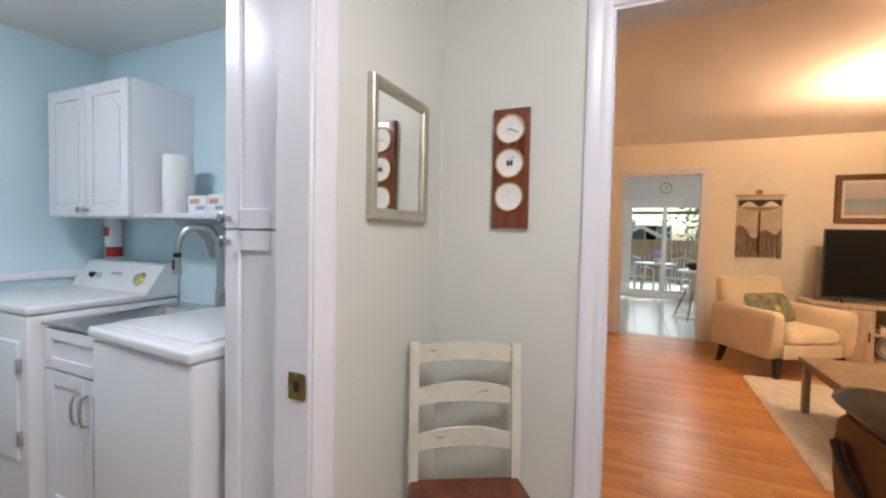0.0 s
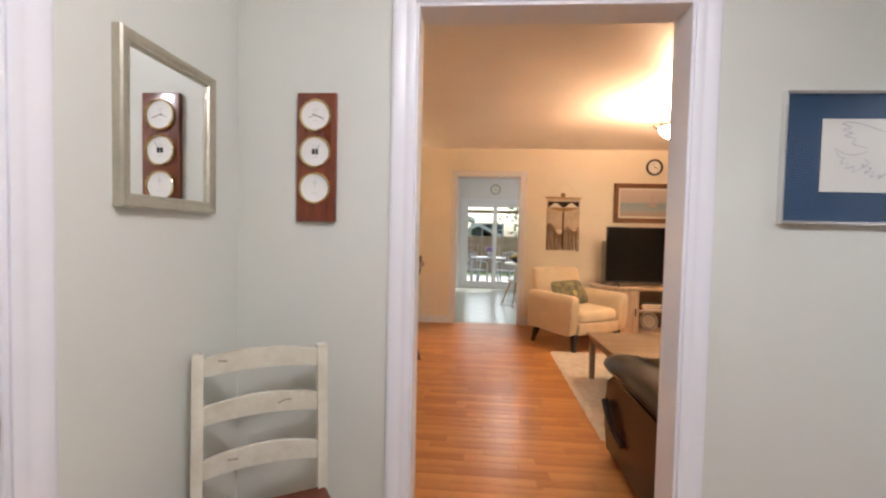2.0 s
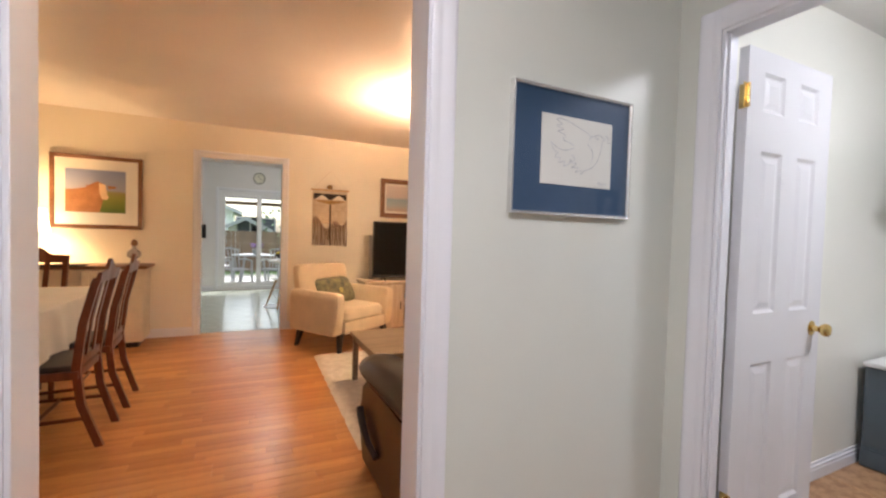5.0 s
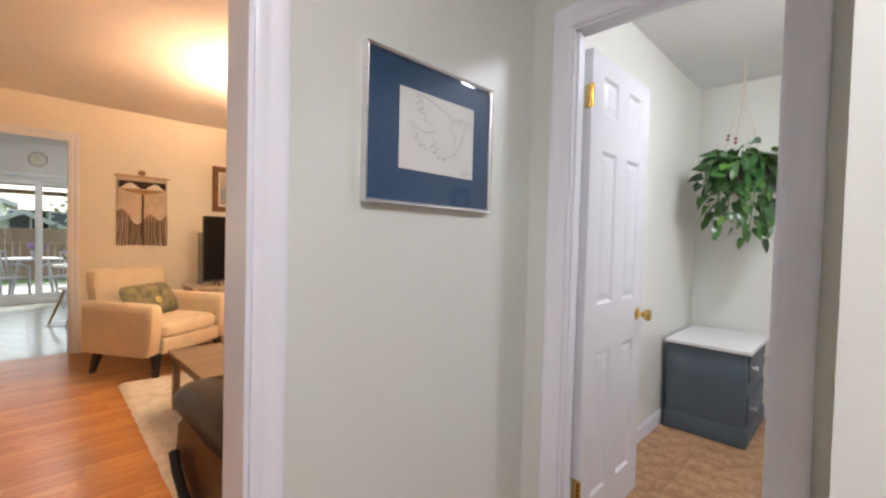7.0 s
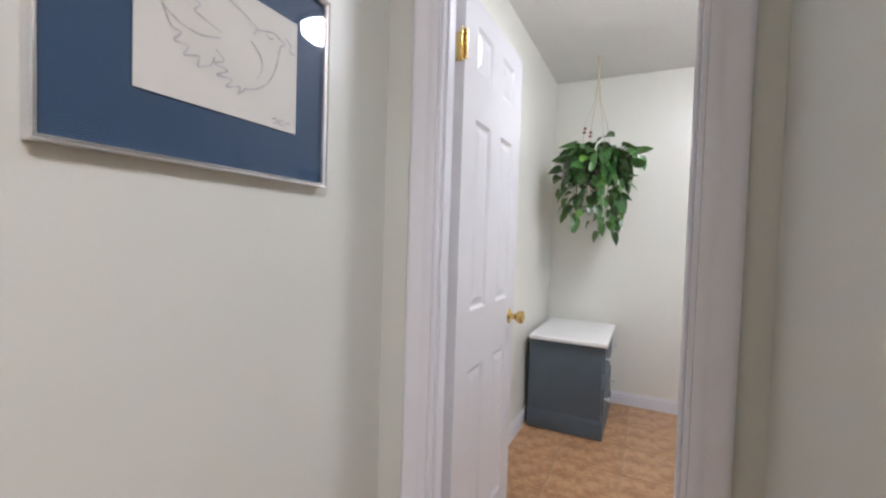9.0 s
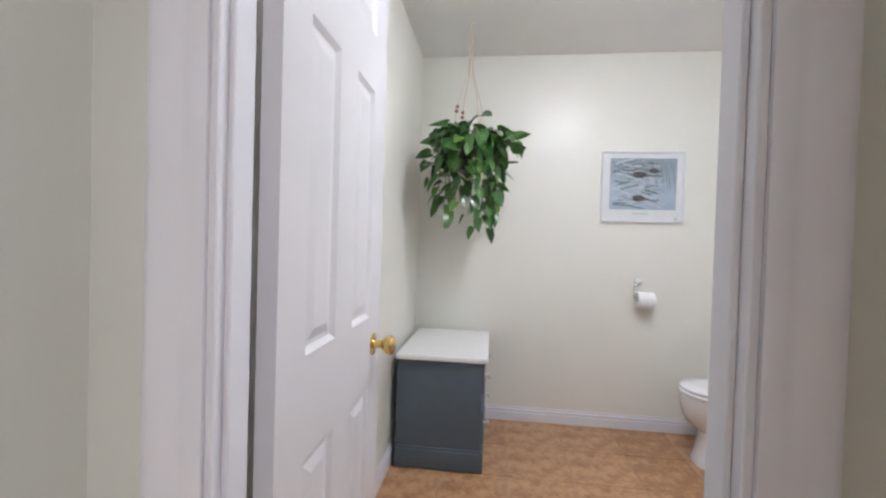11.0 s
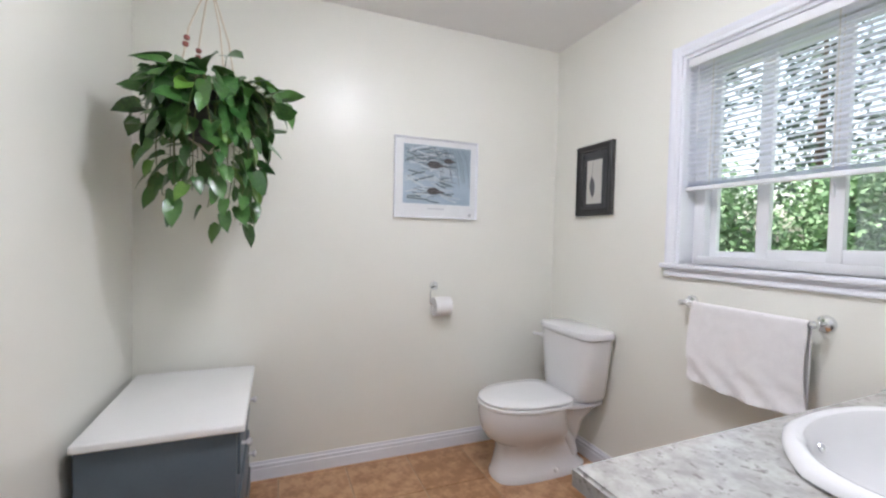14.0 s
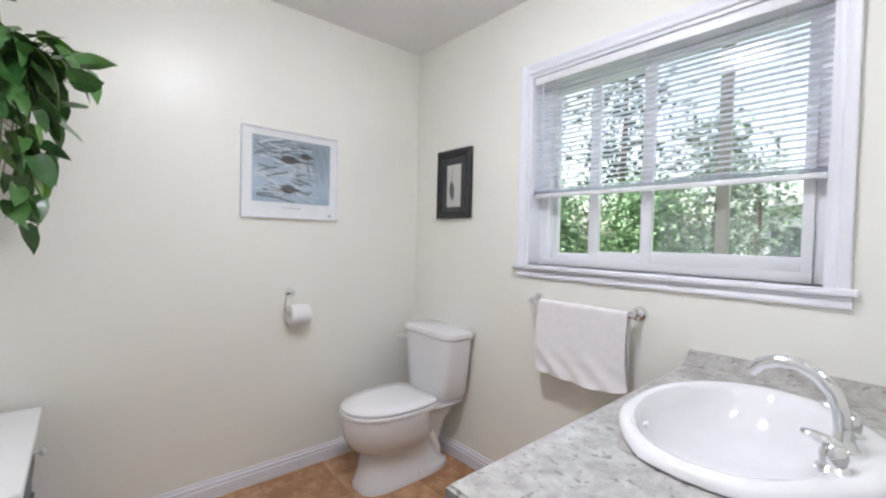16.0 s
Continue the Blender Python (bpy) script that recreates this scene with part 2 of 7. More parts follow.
def banded(name, stops, axis=2, rough=0.5, wob=0.15, scale=5.0):
    """A printed picture: soft bands of colour along one axis of its paper, broken up by noise."""
    m = mat(name, (0.5, 0.5, 0.5), rough, bump=0.0)
    nt = m.node_tree
    p = nt.nodes["Principled BSDF"]
    tc, sep = nt.nodes.new("ShaderNodeTexCoord"), nt.nodes.new("ShaderNodeSeparateXYZ")
    nt.links.new(tc.outputs["Generated"], sep.inputs[0])
    nz = nt.nodes.new("ShaderNodeTexNoise")
    nz.inputs["Scale"].default_value, nz.inputs["Detail"].default_value = scale, 5
    nt.links.new(tc.outputs["Generated"], nz.inputs["Vector"])
    ma = nt.nodes.new("ShaderNodeMath")
    ma.operation = 'MULTIPLY_ADD'
    ma.inputs[1].default_value = wob
    nt.links.new(nz.outputs["Fac"], ma.inputs[0])
    nt.links.new(sep.outputs[axis], ma.inputs[2])
    ramp = nt.nodes.new("ShaderNodeValToRGB")
    els = ramp.color_ramp.elements
    while len(els) < len(stops):
        els.new(0.5)
    for e, (pos, col) in zip(els, stops):
        e.position, e.color = pos, (*col, 1)
    nt.links.new(ma.outputs[0], ramp.inputs[0])
    nt.links.new(ramp.outputs[0], p.inputs["Base Color"])
    return m


# ---- mesh helpers ----
def join(bm, other):
    tmp = bpy.data.meshes.new("tmp")
    other.to_mesh(tmp)
    other.free()
    bm.from_mesh(tmp)
    bpy.data.meshes.remove(tmp)


def box(bm, x0, x1, y0, y1, z0, z1, bev=0.0, seg=2):
    b = bmesh.new()
    bmesh.ops.create_cube(b, size=1.0, matrix=Matrix.Translation(((x0 + x1) / 2, (y0 + y1) / 2, (z0 + z1) / 2)) @ Matrix.Diagonal((abs(x1 - x0), abs(y1 - y0), abs(z1 - z0), 1)))
    if bev:
        bmesh.ops.bevel(b, geom=b.edges[:], offset=bev, segments=seg, affect='EDGES', profile=0.6)
    join(bm, b)
    return bm


def lathe(bm, profile, seg=24, m=None, sx=1.0, sy=1.0, cap=True):
    """Turns (radius, height) pairs round z."""
    m = m or Matrix()
    rings = []
    for r, z in profile:
        if r < 1e-6:
            rings.append([bm.verts.new(m @ Vector((0, 0, z)))])
        else:
            rings.append([bm.verts.new(m @ Vector((r * sx * math.cos(2 * math.pi * i / seg), r * sy * math.sin(2 * math.pi * i / seg), z))) for i in range(seg)])
    for a, b in zip(rings, rings[1:]):
        for i in range(seg):
            j = (i + 1) % seg
            f = [a[i % len(a)], a[j % len(a)], b[j % len(b)], b[i % len(b)]]
            f = [v for n, v in enumerate(f) if v not in f[:n]]
            if len(f) > 2:
                bm.faces.new(f)
    if cap:
        for ring in (rings[0], rings[-1]):
            if len(ring) > 2:
                bm.faces.new(ring)
    bmesh.ops.recalc_face_normals(bm, faces=bm.faces)
    return bm


def tube(bm, pts, r, seg=8, r2=None, cap=True):
    """Sweeps a round section along points."""
    pts = [Vector(p) for p in pts]
    rings = []
    side = None
    for i, p in enumerate(pts):
        d = (pts[min(i + 1, len(pts) - 1)] - pts[max(i - 1, 0)]).normalized()
        if side is None:
            side = d.orthogonal().normalized()
        side = (side - d * side.dot(d)).normalized()
        up = d.cross(side)
        rad = r + ((r2 if r2 is not None else r) - r) * i / max(1, len(pts) - 1)
        rings.append([bm.verts.new(p + rad * (math.cos(2 * math.pi * k / seg) * side + math.sin(2 * math.pi * k / seg) * up)) for k in range(seg)])
    for a, b in zip(rings, rings[1:]):
        for i in range(seg):
            j = (i + 1) % seg
            bm.faces.new((a[i], a[j], b[j], b[i]))
    if cap:
        bm.faces.new(rings[0][::-1])
        bm.faces.new(rings[-1])
    return bm


def bezier(p0, p1, p2, p3, n=10):
    p0, p1, p2, p3 = (Vector(p) for p in (p0, p1, p2, p3))
    return [(1 - t) ** 3 * p0 + 3 * (1 - t) ** 2 * t * p1 + 3 * (1 - t) * t * t * p2 + t ** 3 * p3 for t in (i / n for i in range(n + 1))]


def loft(bm, rings):
    """Joins rings of equal length into a closed skin."""
    vs = [[bm.verts.new(Vector(p)) for p in ring] for ring in rings]
    n = len(vs[0])
    for a, b in zip(vs, vs[1:]):
        for i in range(n):
            j = (i + 1) % n
            bm.faces.new((a[i], a[j], b[j], b[i]))
    bm.faces.new(vs[0][::-1])
    bm.faces.new(vs[-1])
    bmesh.ops.recalc_face_normals(bm, faces=bm.faces)
    return bm


def oval(cx, cy, rx, ry, z, n=32, power=2.0, front=1.0, back=None):
    """A ring of points; power over 2 squares it, front stretches the +y half, back squares the -y half."""
    out = []
    for i in range(n):
        a = 2 * math.pi * i / n
        c, s = math.cos(a), math.sin(a)
        p = back if back and s < 0 else power
        x = math.copysign(abs(c) ** (2 / p), c) * rx
        y = math.copysign(abs(s) ** (2 / p), s) * ry * (front if s > 0 else 1.0)
        out.append((cx + x, cy + y, z))
    return out


def slab(bm, outline, y0, y1):
    """A flat plate in the x-z plane from an outline of (x, z), between y0 and y1."""
    a = [bm.verts.new((x, y0, z)) for x, z in outline]
    b = [bm.verts.new((x, y1, z)) for x, z in outline]
    n = len(a)
    bm.faces.new(a)
    bm.faces.new(b[::-1])
    for i in range(n):
        j = (i + 1) % n
        bm.faces.new((a[j], a[i], b[i], b[j]))
    bmesh.ops.recalc_face_normals(bm, faces=bm.faces)
    return bm


def stroke(bm, pts, w, y=0.0):
    """A flat drawn line in the x-z plane."""
    pts = [Vector((p[0], 0, p[1])) for p in pts]
    left, right = [], []
    for i, p in enumerate(pts):
        d = (pts[min(i + 1, len(pts) - 1)] - pts[max(i - 1, 0)]).normalized()
        n = Vector((-d.z, 0, d.x)) * w / 2
        left.append(bm.verts.new(p + n + Vector((0, y, 0))))
        right.append(bm.verts.new(p - n + Vector((0, y, 0))))
    for i in range(len(pts) - 1):
        bm.faces.new((left[i], left[i + 1], right[i + 1], right[i]))
    return bm


def curve2(pts, n=6):
    """A smooth line through points of the plane."""
    out = []
    for i in range(len(pts) - 1):
        p0, p1, p2, p3 = (Vector(pts[max(0, min(len(pts) - 1, i + k))]) for k in (-1, 0, 1, 2))
        for j in range(n):
            t = j / n
            out.append(0.5 * ((2 * p1) + (p2 - p0) * t + (2 * p0 - 5 * p1 + 4 * p2 - p3) * t * t + (3 * p1 - p0 - 3 * p2 + p3) * t ** 3))
    return out + [Vector(pts[-1])]


def mesh_of(name, bm, material, smooth=True):
    me = bpy.data.meshes.new(name)
    bm.to_mesh(me)
    bm.free()
    me.materials.append(material)
    if smooth:
        me.shade_smooth()
        me.set_sharp_from_angle(angle=radians(40))
    return me


def thing(name, at, label, category, group="", kind=""):
    """An empty at a thing's base, which carries its parts."""
    ob = new(name)
    ob.empty_display_size = 0.1
    ob.matrix_basis = at
    return tagged(ob, label, category, group, kind)


def part(name, bm, material, parent=None, label="", smooth=True, at=None):
    """Links a bmesh as one mesh object under a thing or a part."""
    ob = new(name, mesh_of(name, bm, material, smooth))
    if parent:
        ob.parent = parent
    if at is not None:
        ob.matrix_basis = at
    return tagged(ob, label)


def solid(name, bm, material, label, category, kind="", group="", smooth=True, at=None):
    """A thing, or a piece of the setting, of one mesh."""
    return tagged(part(name, bm, material, None, label, smooth, at), "", category, group, kind)


def B(*a, **k):
    return box(bmesh.new(), *a, **k)


# ---- structure: walls with their openings ----
def wall(name, axis, at0, at1, a0, a1, z1, material, label, openings=()):
    """A wall along x or y, from a0 to a1, between at0 and at1 across; openings are (from, to, bottom, top)."""
    bm = bmesh.new()

    def piece(u0, u1, z0, z):
        if u1 - u0 > 1e-4 and z - z0 > 1e-4:
            box(bm, u0, u1, at0, at1, z0, z) if axis == "x" else box(bm, at0, at1, u0, u1, z0, z)

    u = a0
    for o0, o1, zb, zt in sorted(openings):
        piece(u, o0, 0, z1)
        piece(o0, o1, 0, zb)
        piece(o0, o1, zt, z1)
        u = o1
    piece(u, a1, 0, z1)
    return solid(name, bm, material, label, "wall", "structure", smooth=False)


LD = (0.215, 1.10, 0.0, 2.025)       # opening between hall and living room
BD = (1.19, 1.80, 0.0, 2.0)         # bathroom doorway
LA = (0.44, 1.235, 0.0, 2.03)        # laundry doorway
KD = (0.20, 1.095, 0.0, 2.085)       # opening to the kitchen
WB = (2.534, 3.646, 1.155, 2.075)     # bathroom window
PD = (0.23, 1.72, 0.03, 2.03)        # patio door
MID = (HALL_N + LIV_S) / 2
HALL_S = -1.6

wall("wall_hall_north", "x", HALL_N, MID, HALL_W - 0.05, HALL_E, 2.5, PAINT_HALL, "pale grey-green painted hall wall", [LD])
wall("wall_living_south", "x", MID, LIV_S, -3.3, 4.6, 2.5, PAINT_LIVING, "cream painted living room wall", [LD])
wall("wall_hall_west", "y", (LAU_E + HALL_W) / 2, HALL_W, HALL_S, HALL_N, 2.5, PAINT_HALL, "pale grey-green painted hall wall beside the laundry", [LA])
wall("wall_laundry_east", "y", LAU_E, (LAU_E + HALL_W) / 2, HALL_S, 1.96, 2.5, PAINT_LAUNDRY, "light blue painted laundry wall", [LA])
wall("wall_laundry_north", "x", 1.955, MID, -2.75, HALL_W - 0.05, 2.5, PAINT_LAUNDRY, "light blue painted laundry wall behind the appliances")
wall("wall_laundry_west", "y", -2.75, -2.61, HALL_S, 1.955, 2.5, PAINT_LAUNDRY, "light blue painted laundry end wall")
wall("wall_laundry_south", "x", HALL_S - 0.1, HALL_S, -2.75, HALL_W - 0.05, 2.5, PAINT_LAUNDRY, "light blue painted laundry wall")
wall("wall_hall_south", "x", HALL_S - 0.1, HALL_S, HALL_W - 0.05, BLOCK_X, 2.5, PAINT_HALL, "pale grey-green painted hall end wall")
wall("wall_hall_east", "y", HALL_E, (HALL_E + BATH_W) / 2, BLOCK_Y, MID, 2.5, PAINT_HALL, "pale grey-green painted wall round the bathroom door", [BD])
wall("wall_bath_west", "y", (HALL_E + BATH_W) / 2, BATH_W, BATH_S, BATH_N + 0.04, 2.5, PAINT_BATH, "off-white painted bathroom wall", [BD])
solid("wall_hall_block", B(BLOCK_X, (HALL_E + BATH_W) / 2, HALL_S - 0.1, BLOCK_Y, 0, 2.5), PAINT_HALL, "pale grey-green painted hall corner wall", "wall", "structure", smooth=False)
wall("wall_bath_north", "x", BATH_N, MID, (HALL_E + BATH_W) / 2, BATH_E + 0.12, 2.5, PAINT_BATH, "off-white painted bathroom wall behind the open door")
wall("wall_bath_east", "y", BATH_E, BATH_E + 0.12, BATH_S - 0.16, BATH_N, 2.5, PAINT_BATH, "off-white painted bathroom wall with a framed print")
wall("wall_bath_south", "x", BATH_S - 0.16, BATH_S, (HALL_E + BATH_W) / 2, BATH_E, 2.5, PAINT_BATH, "off-white painted bathroom window wall", [WB])
wall("wall_living_north", "x", FAR, FAR + 0.06, -3.3, 4.6, 2.5, PAINT_LIVING, "cream painted living room wall with pictures", [KD])
wall("wall_kitchen_south", "x", FAR + 0.06, FAR + 0.12, -1.2, 3.6, 2.62, PAINT_KITCHEN, "pale blue-grey kitchen wall", [KD])
wall("wall_living_west", "y", -3.4, -3.3, MID, FAR + 0.06, 2.5, PAINT_LIVING, "cream painted living room end wall")
wall("wall_living_east", "y", 4.6, 4.7, MID, FAR + 0.06, 2.5, PAINT_LIVING, "cream painted living room end wall")
wall("wall_kitchen_north", "x", KIT_N, KIT_N + 0.14, -1.2, 3.6, 2.62, PAINT_KITCHEN, "pale blue-grey kitchen wall round the patio door", [PD])
wall("wall_kitchen_west", "y", -1.3, -1.2, FAR + 0.06, KIT_N + 0.14, 2.62, PAINT_KITCHEN, "pale blue-grey kitchen side wall")
wall("wall_kitchen_east", "y", 3.6, 3.7, FAR + 0.06, KIT_N + 0.14, 2.62, PAINT_KITCHEN, "pale blue-grey kitchen side wall")


def ceiling(name, x0, x1, y0, y1, z, material, label):
    solid(name, B(x0, x1, y0, y1, z, z + 0.12), material, label, "ceiling", "structure", smooth=False)


ceiling("ceiling_hall", HALL_W, HALL_E, HALL_S, HALL_N, CEIL, PAINT_CEIL, "plain white hall ceiling")
ceiling("ceiling_bath", BATH_W, BATH_E, BATH_S, BATH_N, CEIL, PAINT_CEIL, "plain white bathroom ceiling")
ceiling("ceiling_laundry", -2.61, LAU_E, HALL_S, 1.955, 2.27, PAINT_CEIL, "plain white laundry ceiling")
ceiling("ceiling_living", -3.3, 4.6, LIV_S, FAR, 2.465, CEIL_LIVING, "lightly textured white living room ceiling")
ceiling("ceiling_kitchen", -1.2, 3.6, FAR + 0.12, KIT_N, 2.58, PAINT_CEIL, "plain white kitchen ceiling")

floor_living = solid("floor_living", B(-3.3, 4.6, LIV_S - 0.06, FAR + 0.06, -0.08, -0.010), WOOD_GREY, "honey oak strip laminate floor", "floor", "structure", smooth=False)
floor_bath = solid("floor_bath", B(HALL_E, BATH_E, BATH_S, BATH_N, -0.08, -0.004), GROUT, "terracotta ceramic tile floor with sandy grout", "floor", "structure", smooth=False)
floor_hall = solid("floor_hall", B(HALL_W, HALL_E, HALL_S, MID - 0.0, -0.08, -0.004), GROUT, "terracotta tile hall floor", "floor", "structure", smooth=False)
floor_laundry = solid("floor_laundry", B(-2.61, HALL_W, HALL_S, 1.955, -0.08, -0.004), GROUT, "terracotta tile laundry floor", "floor", "structure", smooth=False)
floor_kitchen = solid("floor_kitchen", B(-1.2, 3.6, FAR + 0.06, KIT_N, -0.08, -0.006), KIT_TILE, "pale green-grey glossy kitchen tile floor", "floor", "structure", smooth=False)


# ---- trim ----
def moulding(length, w, d):
    """A straight length of colonial casing: thin inner edge, shallow groove, swelling outer bead; x across, -y out, z along."""
    prof = [(0, 0), (0, -0.50 * d), (0.05 * w, -0.60 * d), (0.30 * w, -0.66 * d), (0.36 * w, -0.58 * d), (0.44 * w, -0.66 * d), (0.58 * w, -0.84 * d), (0.72 * w, -0.96 * d), (0.85 * w, -d), (0.96 * w, -0.94 * d), (w, -0.78 * d), (w, 0)]
    return loft(bmesh.new(), [[(x, y, z) for x, y in prof] for z in (0, length)])


def casing_set(name, m, w, h, width=0.075, label="white moulded door casing", depth=0.016, sill=None):
    """Moulded casing round an opening w wide and h high; local x along the wall, -y out of it, the opening's bottom left at 0."""
    root = thing(name, m, label, "door casing", kind="structure")

    def strip(length):
        return moulding(length, width, depth)

    z0 = 0 if sill is None else sill
    part("casing_leg", strip(h - z0 + width), TRIM, root, at=pose(-0.004, 0, z0) @ Matrix.Diagonal((-1, 1, 1, 1)))
    part("casing_leg", strip(h - z0 + width), TRIM, root, at=pose(w + 0.004, 0, z0))
    part("casing_head", strip(w + 0.008), TRIM, root, at=pose(-0.004, -0.0005, h, 0, 90, 0) @ Matrix.Diagonal((-1, 1, 1, 1)))
    return root


def jamb_set(name, m, w, h, depth, stop=True):
    """The lining of an opening; local y runs through the wall."""
    root = thing(name, m, "white painted door jamb lining", "door jamb", kind="structure")
    for x0, x1 in ((-0.004, 0.008), (w - 0.008, w + 0.004)):
        part("jamb_side", B(x0, x1, -0.003, depth + 0.003, 0, h, 0.002, 1), TRIM, root)
    part("jamb_head", B(0.008, w - 0.008, -0.003, depth + 0.003, h - 0.012, h + 0.004, 0.002, 1), TRIM, root)
    if stop:
        part("door_stop", B(0.008, 0.017, depth * 0.20, depth * 0.50, 0, h - 0.012, 0.002, 1), TRIM, root)
        part("door_stop", B(w - 0.017, w - 0.008, depth * 0.20, depth * 0.50, 0, h - 0.012, 0.002, 1), TRIM, root)
    return root


w_ld = LD[1] - LD[0]
casing_set("casing_1", pose(LD[0], HALL_N, 0), w_ld, LD[3], label="white moulded casing of the living room opening")
casing_set("casing_2", pose(LD[1], LIV_S, 0, 0, 0, 180), w_ld, LD[3], label="white moulded casing of the living room opening")
jamb_set("jamb_1", pose(LD[0], HALL_N, 0), w_ld, LD[3], LIV_S - HALL_N, stop=False)
w_bd = BD[1] - BD[0]
casing_set("casing_3", pose(HALL_E, BD[1], 0, 0, 0, -90), w_bd, BD[3], label="white moulded casing of the bathroom door")
casing_set("casing_4", pose(BATH_W, BD[0], 0, 0, 0, 90), w_bd, BD[3], label="white moulded casing inside the bathroom door")
jamb_set("jamb_2", pose(HALL_E, BD[1], 0, 0, 0, -90), w_bd, BD[3], BATH_W - HALL_E)
w_la = LA[1] - LA[0]
casing_set("casing_5", pose(HALL_W, LA[0], 0, 0, 0, 90), w_la, LA[3], label="white moulded casing of the laundry doorway")
jamb_3 = jamb_set("jamb_3", pose(HALL_W, LA[0], 0, 0, 0, 90), w_la, LA[3], HALL_W - LAU_E, stop=False)
w_kd = KD[1] - KD[0]
casing_set("casing_6", pose(KD[0], FAR, 0), w_kd, KD[3], 0.07, label="white moulded casing of the kitchen opening")
jamb_set("jamb_4", pose(KD[0], FAR, 0), w_kd, KD[3], 0.12, stop=False)

# strike plate on the laundry jamb
strike = thing("strike_plate", pose(-0.425, LA[1] - 0.0105, 0.905), "tarnished brass strike plate on the door jamb", "strike plate")
bm = bmesh.new()
slab(bm, [(-0.024, -0.032), (0.024, -0.032), (0.028, -0.02), (0.028, 0.02), (0.024, 0.032), (-0.024, 0.032)], -0.0015, 0.0015)
part("plate", bm, BRASS_OLD, strike)
# Raised black block in place of the shaded hole for the latch.
part("latch_hole_dark", B(-0.009, 0.009, -0.0025, -0.001, -0.013, 0.013, 0.0008, 1), BLACK, strike)
for z in (-0.024, 0.024):
    bm = bmesh.new()
    lathe(bm, [(0.0, 0.0018), (0.0028, 0.0012), (0.0036, 0)], 10, pose(0, -0.0015, z, 90))
    part("screw", bm, BRASS, strike)


def baseboard(name, p0, p1, facing, h=0.092, label="white moulded baseboard"):
    """A moulded skirting from p0 to p1 that stands out from the wall along facing."""
    p0, p1, f = Vector((*p0, 0)), Vector((*p1, 0)), Vector((*facing, 0))
    prof = [(0, 0), (0.014, 0), (0.014, h * 0.60), (0.011, h * 0.64), (0.011, h * 0.70), (0.0135, h * 0.73), (0.0135, h * 0.82), (0.007, h * 0.86), (0.005, h), (0, h)]
    bm = bmesh.new()
    rings = [[p + f * o + Vector((0, 0, z)) for o, z in prof] for p in (p0, p1)]
    loft(bm, rings)
    return solid(name, bm, TRIM, label, "baseboard", "structure", smooth=False)


baseboard("baseboard", (BATH_E, BATH_S), (BATH_E, BATH_N), (-1, 0), label="white moulded baseboard on the bathroom wall")
baseboard("baseboard", (BATH_W + 0.6, BATH_S), (BATH_E - 0.014, BATH_S), (0, 1), label="white moulded baseboard under the window")
baseboard("baseboard", (BATH_W, BATH_N), (BATH_E - 0.014, BATH_N), (0, -1), label="white moulded baseboard behind the door")
baseboard("baseboard", (HALL_W, HALL_N), (LD[0] - 0.08, HALL_N), (0, -1), label="white moulded hall baseboard")
baseboard("baseboard", (LD[1] + 0.08, HALL_N), (HALL_E, HALL_N), (0, -1), label="white moulded hall baseboard")
baseboard("baseboard", (HALL_W, LA[1] + 0.08), (HALL_W, HALL_N - 0.014), (1, 0), label="white moulded hall baseboard")
baseboard("baseboard", (-3.3, FAR), (KD[0] - 0.075, FAR), (0, -1), h=0.10, label="white moulded living room baseboard")
baseboard("baseboard", (KD[1] + 0.075, FAR), (4.6, FAR), (0, -1), h=0.10, label="white moulded living room baseboard")
baseboard("baseboard", (-1.2, KIT_N), (PD[0] - 0.08, KIT_N), (0, -1), h=0.10, label="white kitchen baseboard")
solid("chair_rail", B(-2.61, -2.588, HALL_S, 1.955, 0.985, 1.025, 0.006), TRIM, "white chair rail on the blue laundry wall", "trim", "structure")


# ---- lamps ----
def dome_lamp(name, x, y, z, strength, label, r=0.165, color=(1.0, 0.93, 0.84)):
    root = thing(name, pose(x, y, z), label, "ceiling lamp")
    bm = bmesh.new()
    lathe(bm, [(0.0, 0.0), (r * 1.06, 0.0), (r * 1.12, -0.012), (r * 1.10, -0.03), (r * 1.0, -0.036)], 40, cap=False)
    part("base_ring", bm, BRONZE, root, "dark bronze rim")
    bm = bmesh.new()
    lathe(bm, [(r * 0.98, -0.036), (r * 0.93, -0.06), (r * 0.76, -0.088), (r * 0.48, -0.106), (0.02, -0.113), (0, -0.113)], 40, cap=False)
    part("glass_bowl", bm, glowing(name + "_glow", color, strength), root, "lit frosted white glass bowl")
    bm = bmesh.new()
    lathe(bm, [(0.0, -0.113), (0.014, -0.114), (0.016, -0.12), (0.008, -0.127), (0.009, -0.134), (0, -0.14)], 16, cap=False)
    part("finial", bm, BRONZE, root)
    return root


dome_lamp("bath_ceiling_lamp", 3.10, 0.86, CEIL, LAMP_BATH, "lit white glass dome lamp with a bronze rim", color=(0.93, 0.94, 1.06))
# Hall lamp is out of view; dome assumed, placed to suit wall brightness.
dome_lamp("unseen_hall_lamp", 0.66, 0.72, CEIL, UNSEEN_HALL, "unseen dome lamp standing in for the hall's light", r=0.2, color=(1.01, 0.955, 1.03))
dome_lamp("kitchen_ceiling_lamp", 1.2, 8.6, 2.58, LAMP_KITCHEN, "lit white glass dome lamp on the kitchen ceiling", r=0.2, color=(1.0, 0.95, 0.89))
# Added lamp, never in view: stands in for whatever lights the laundry.
dome_lamp("added_laundry_lamp", -1.50, 0.66, 2.27, ADDED_LAUNDRY, "added unseen dome lamp that lights the laundry", color=(0.90, 0.92, 1.02))

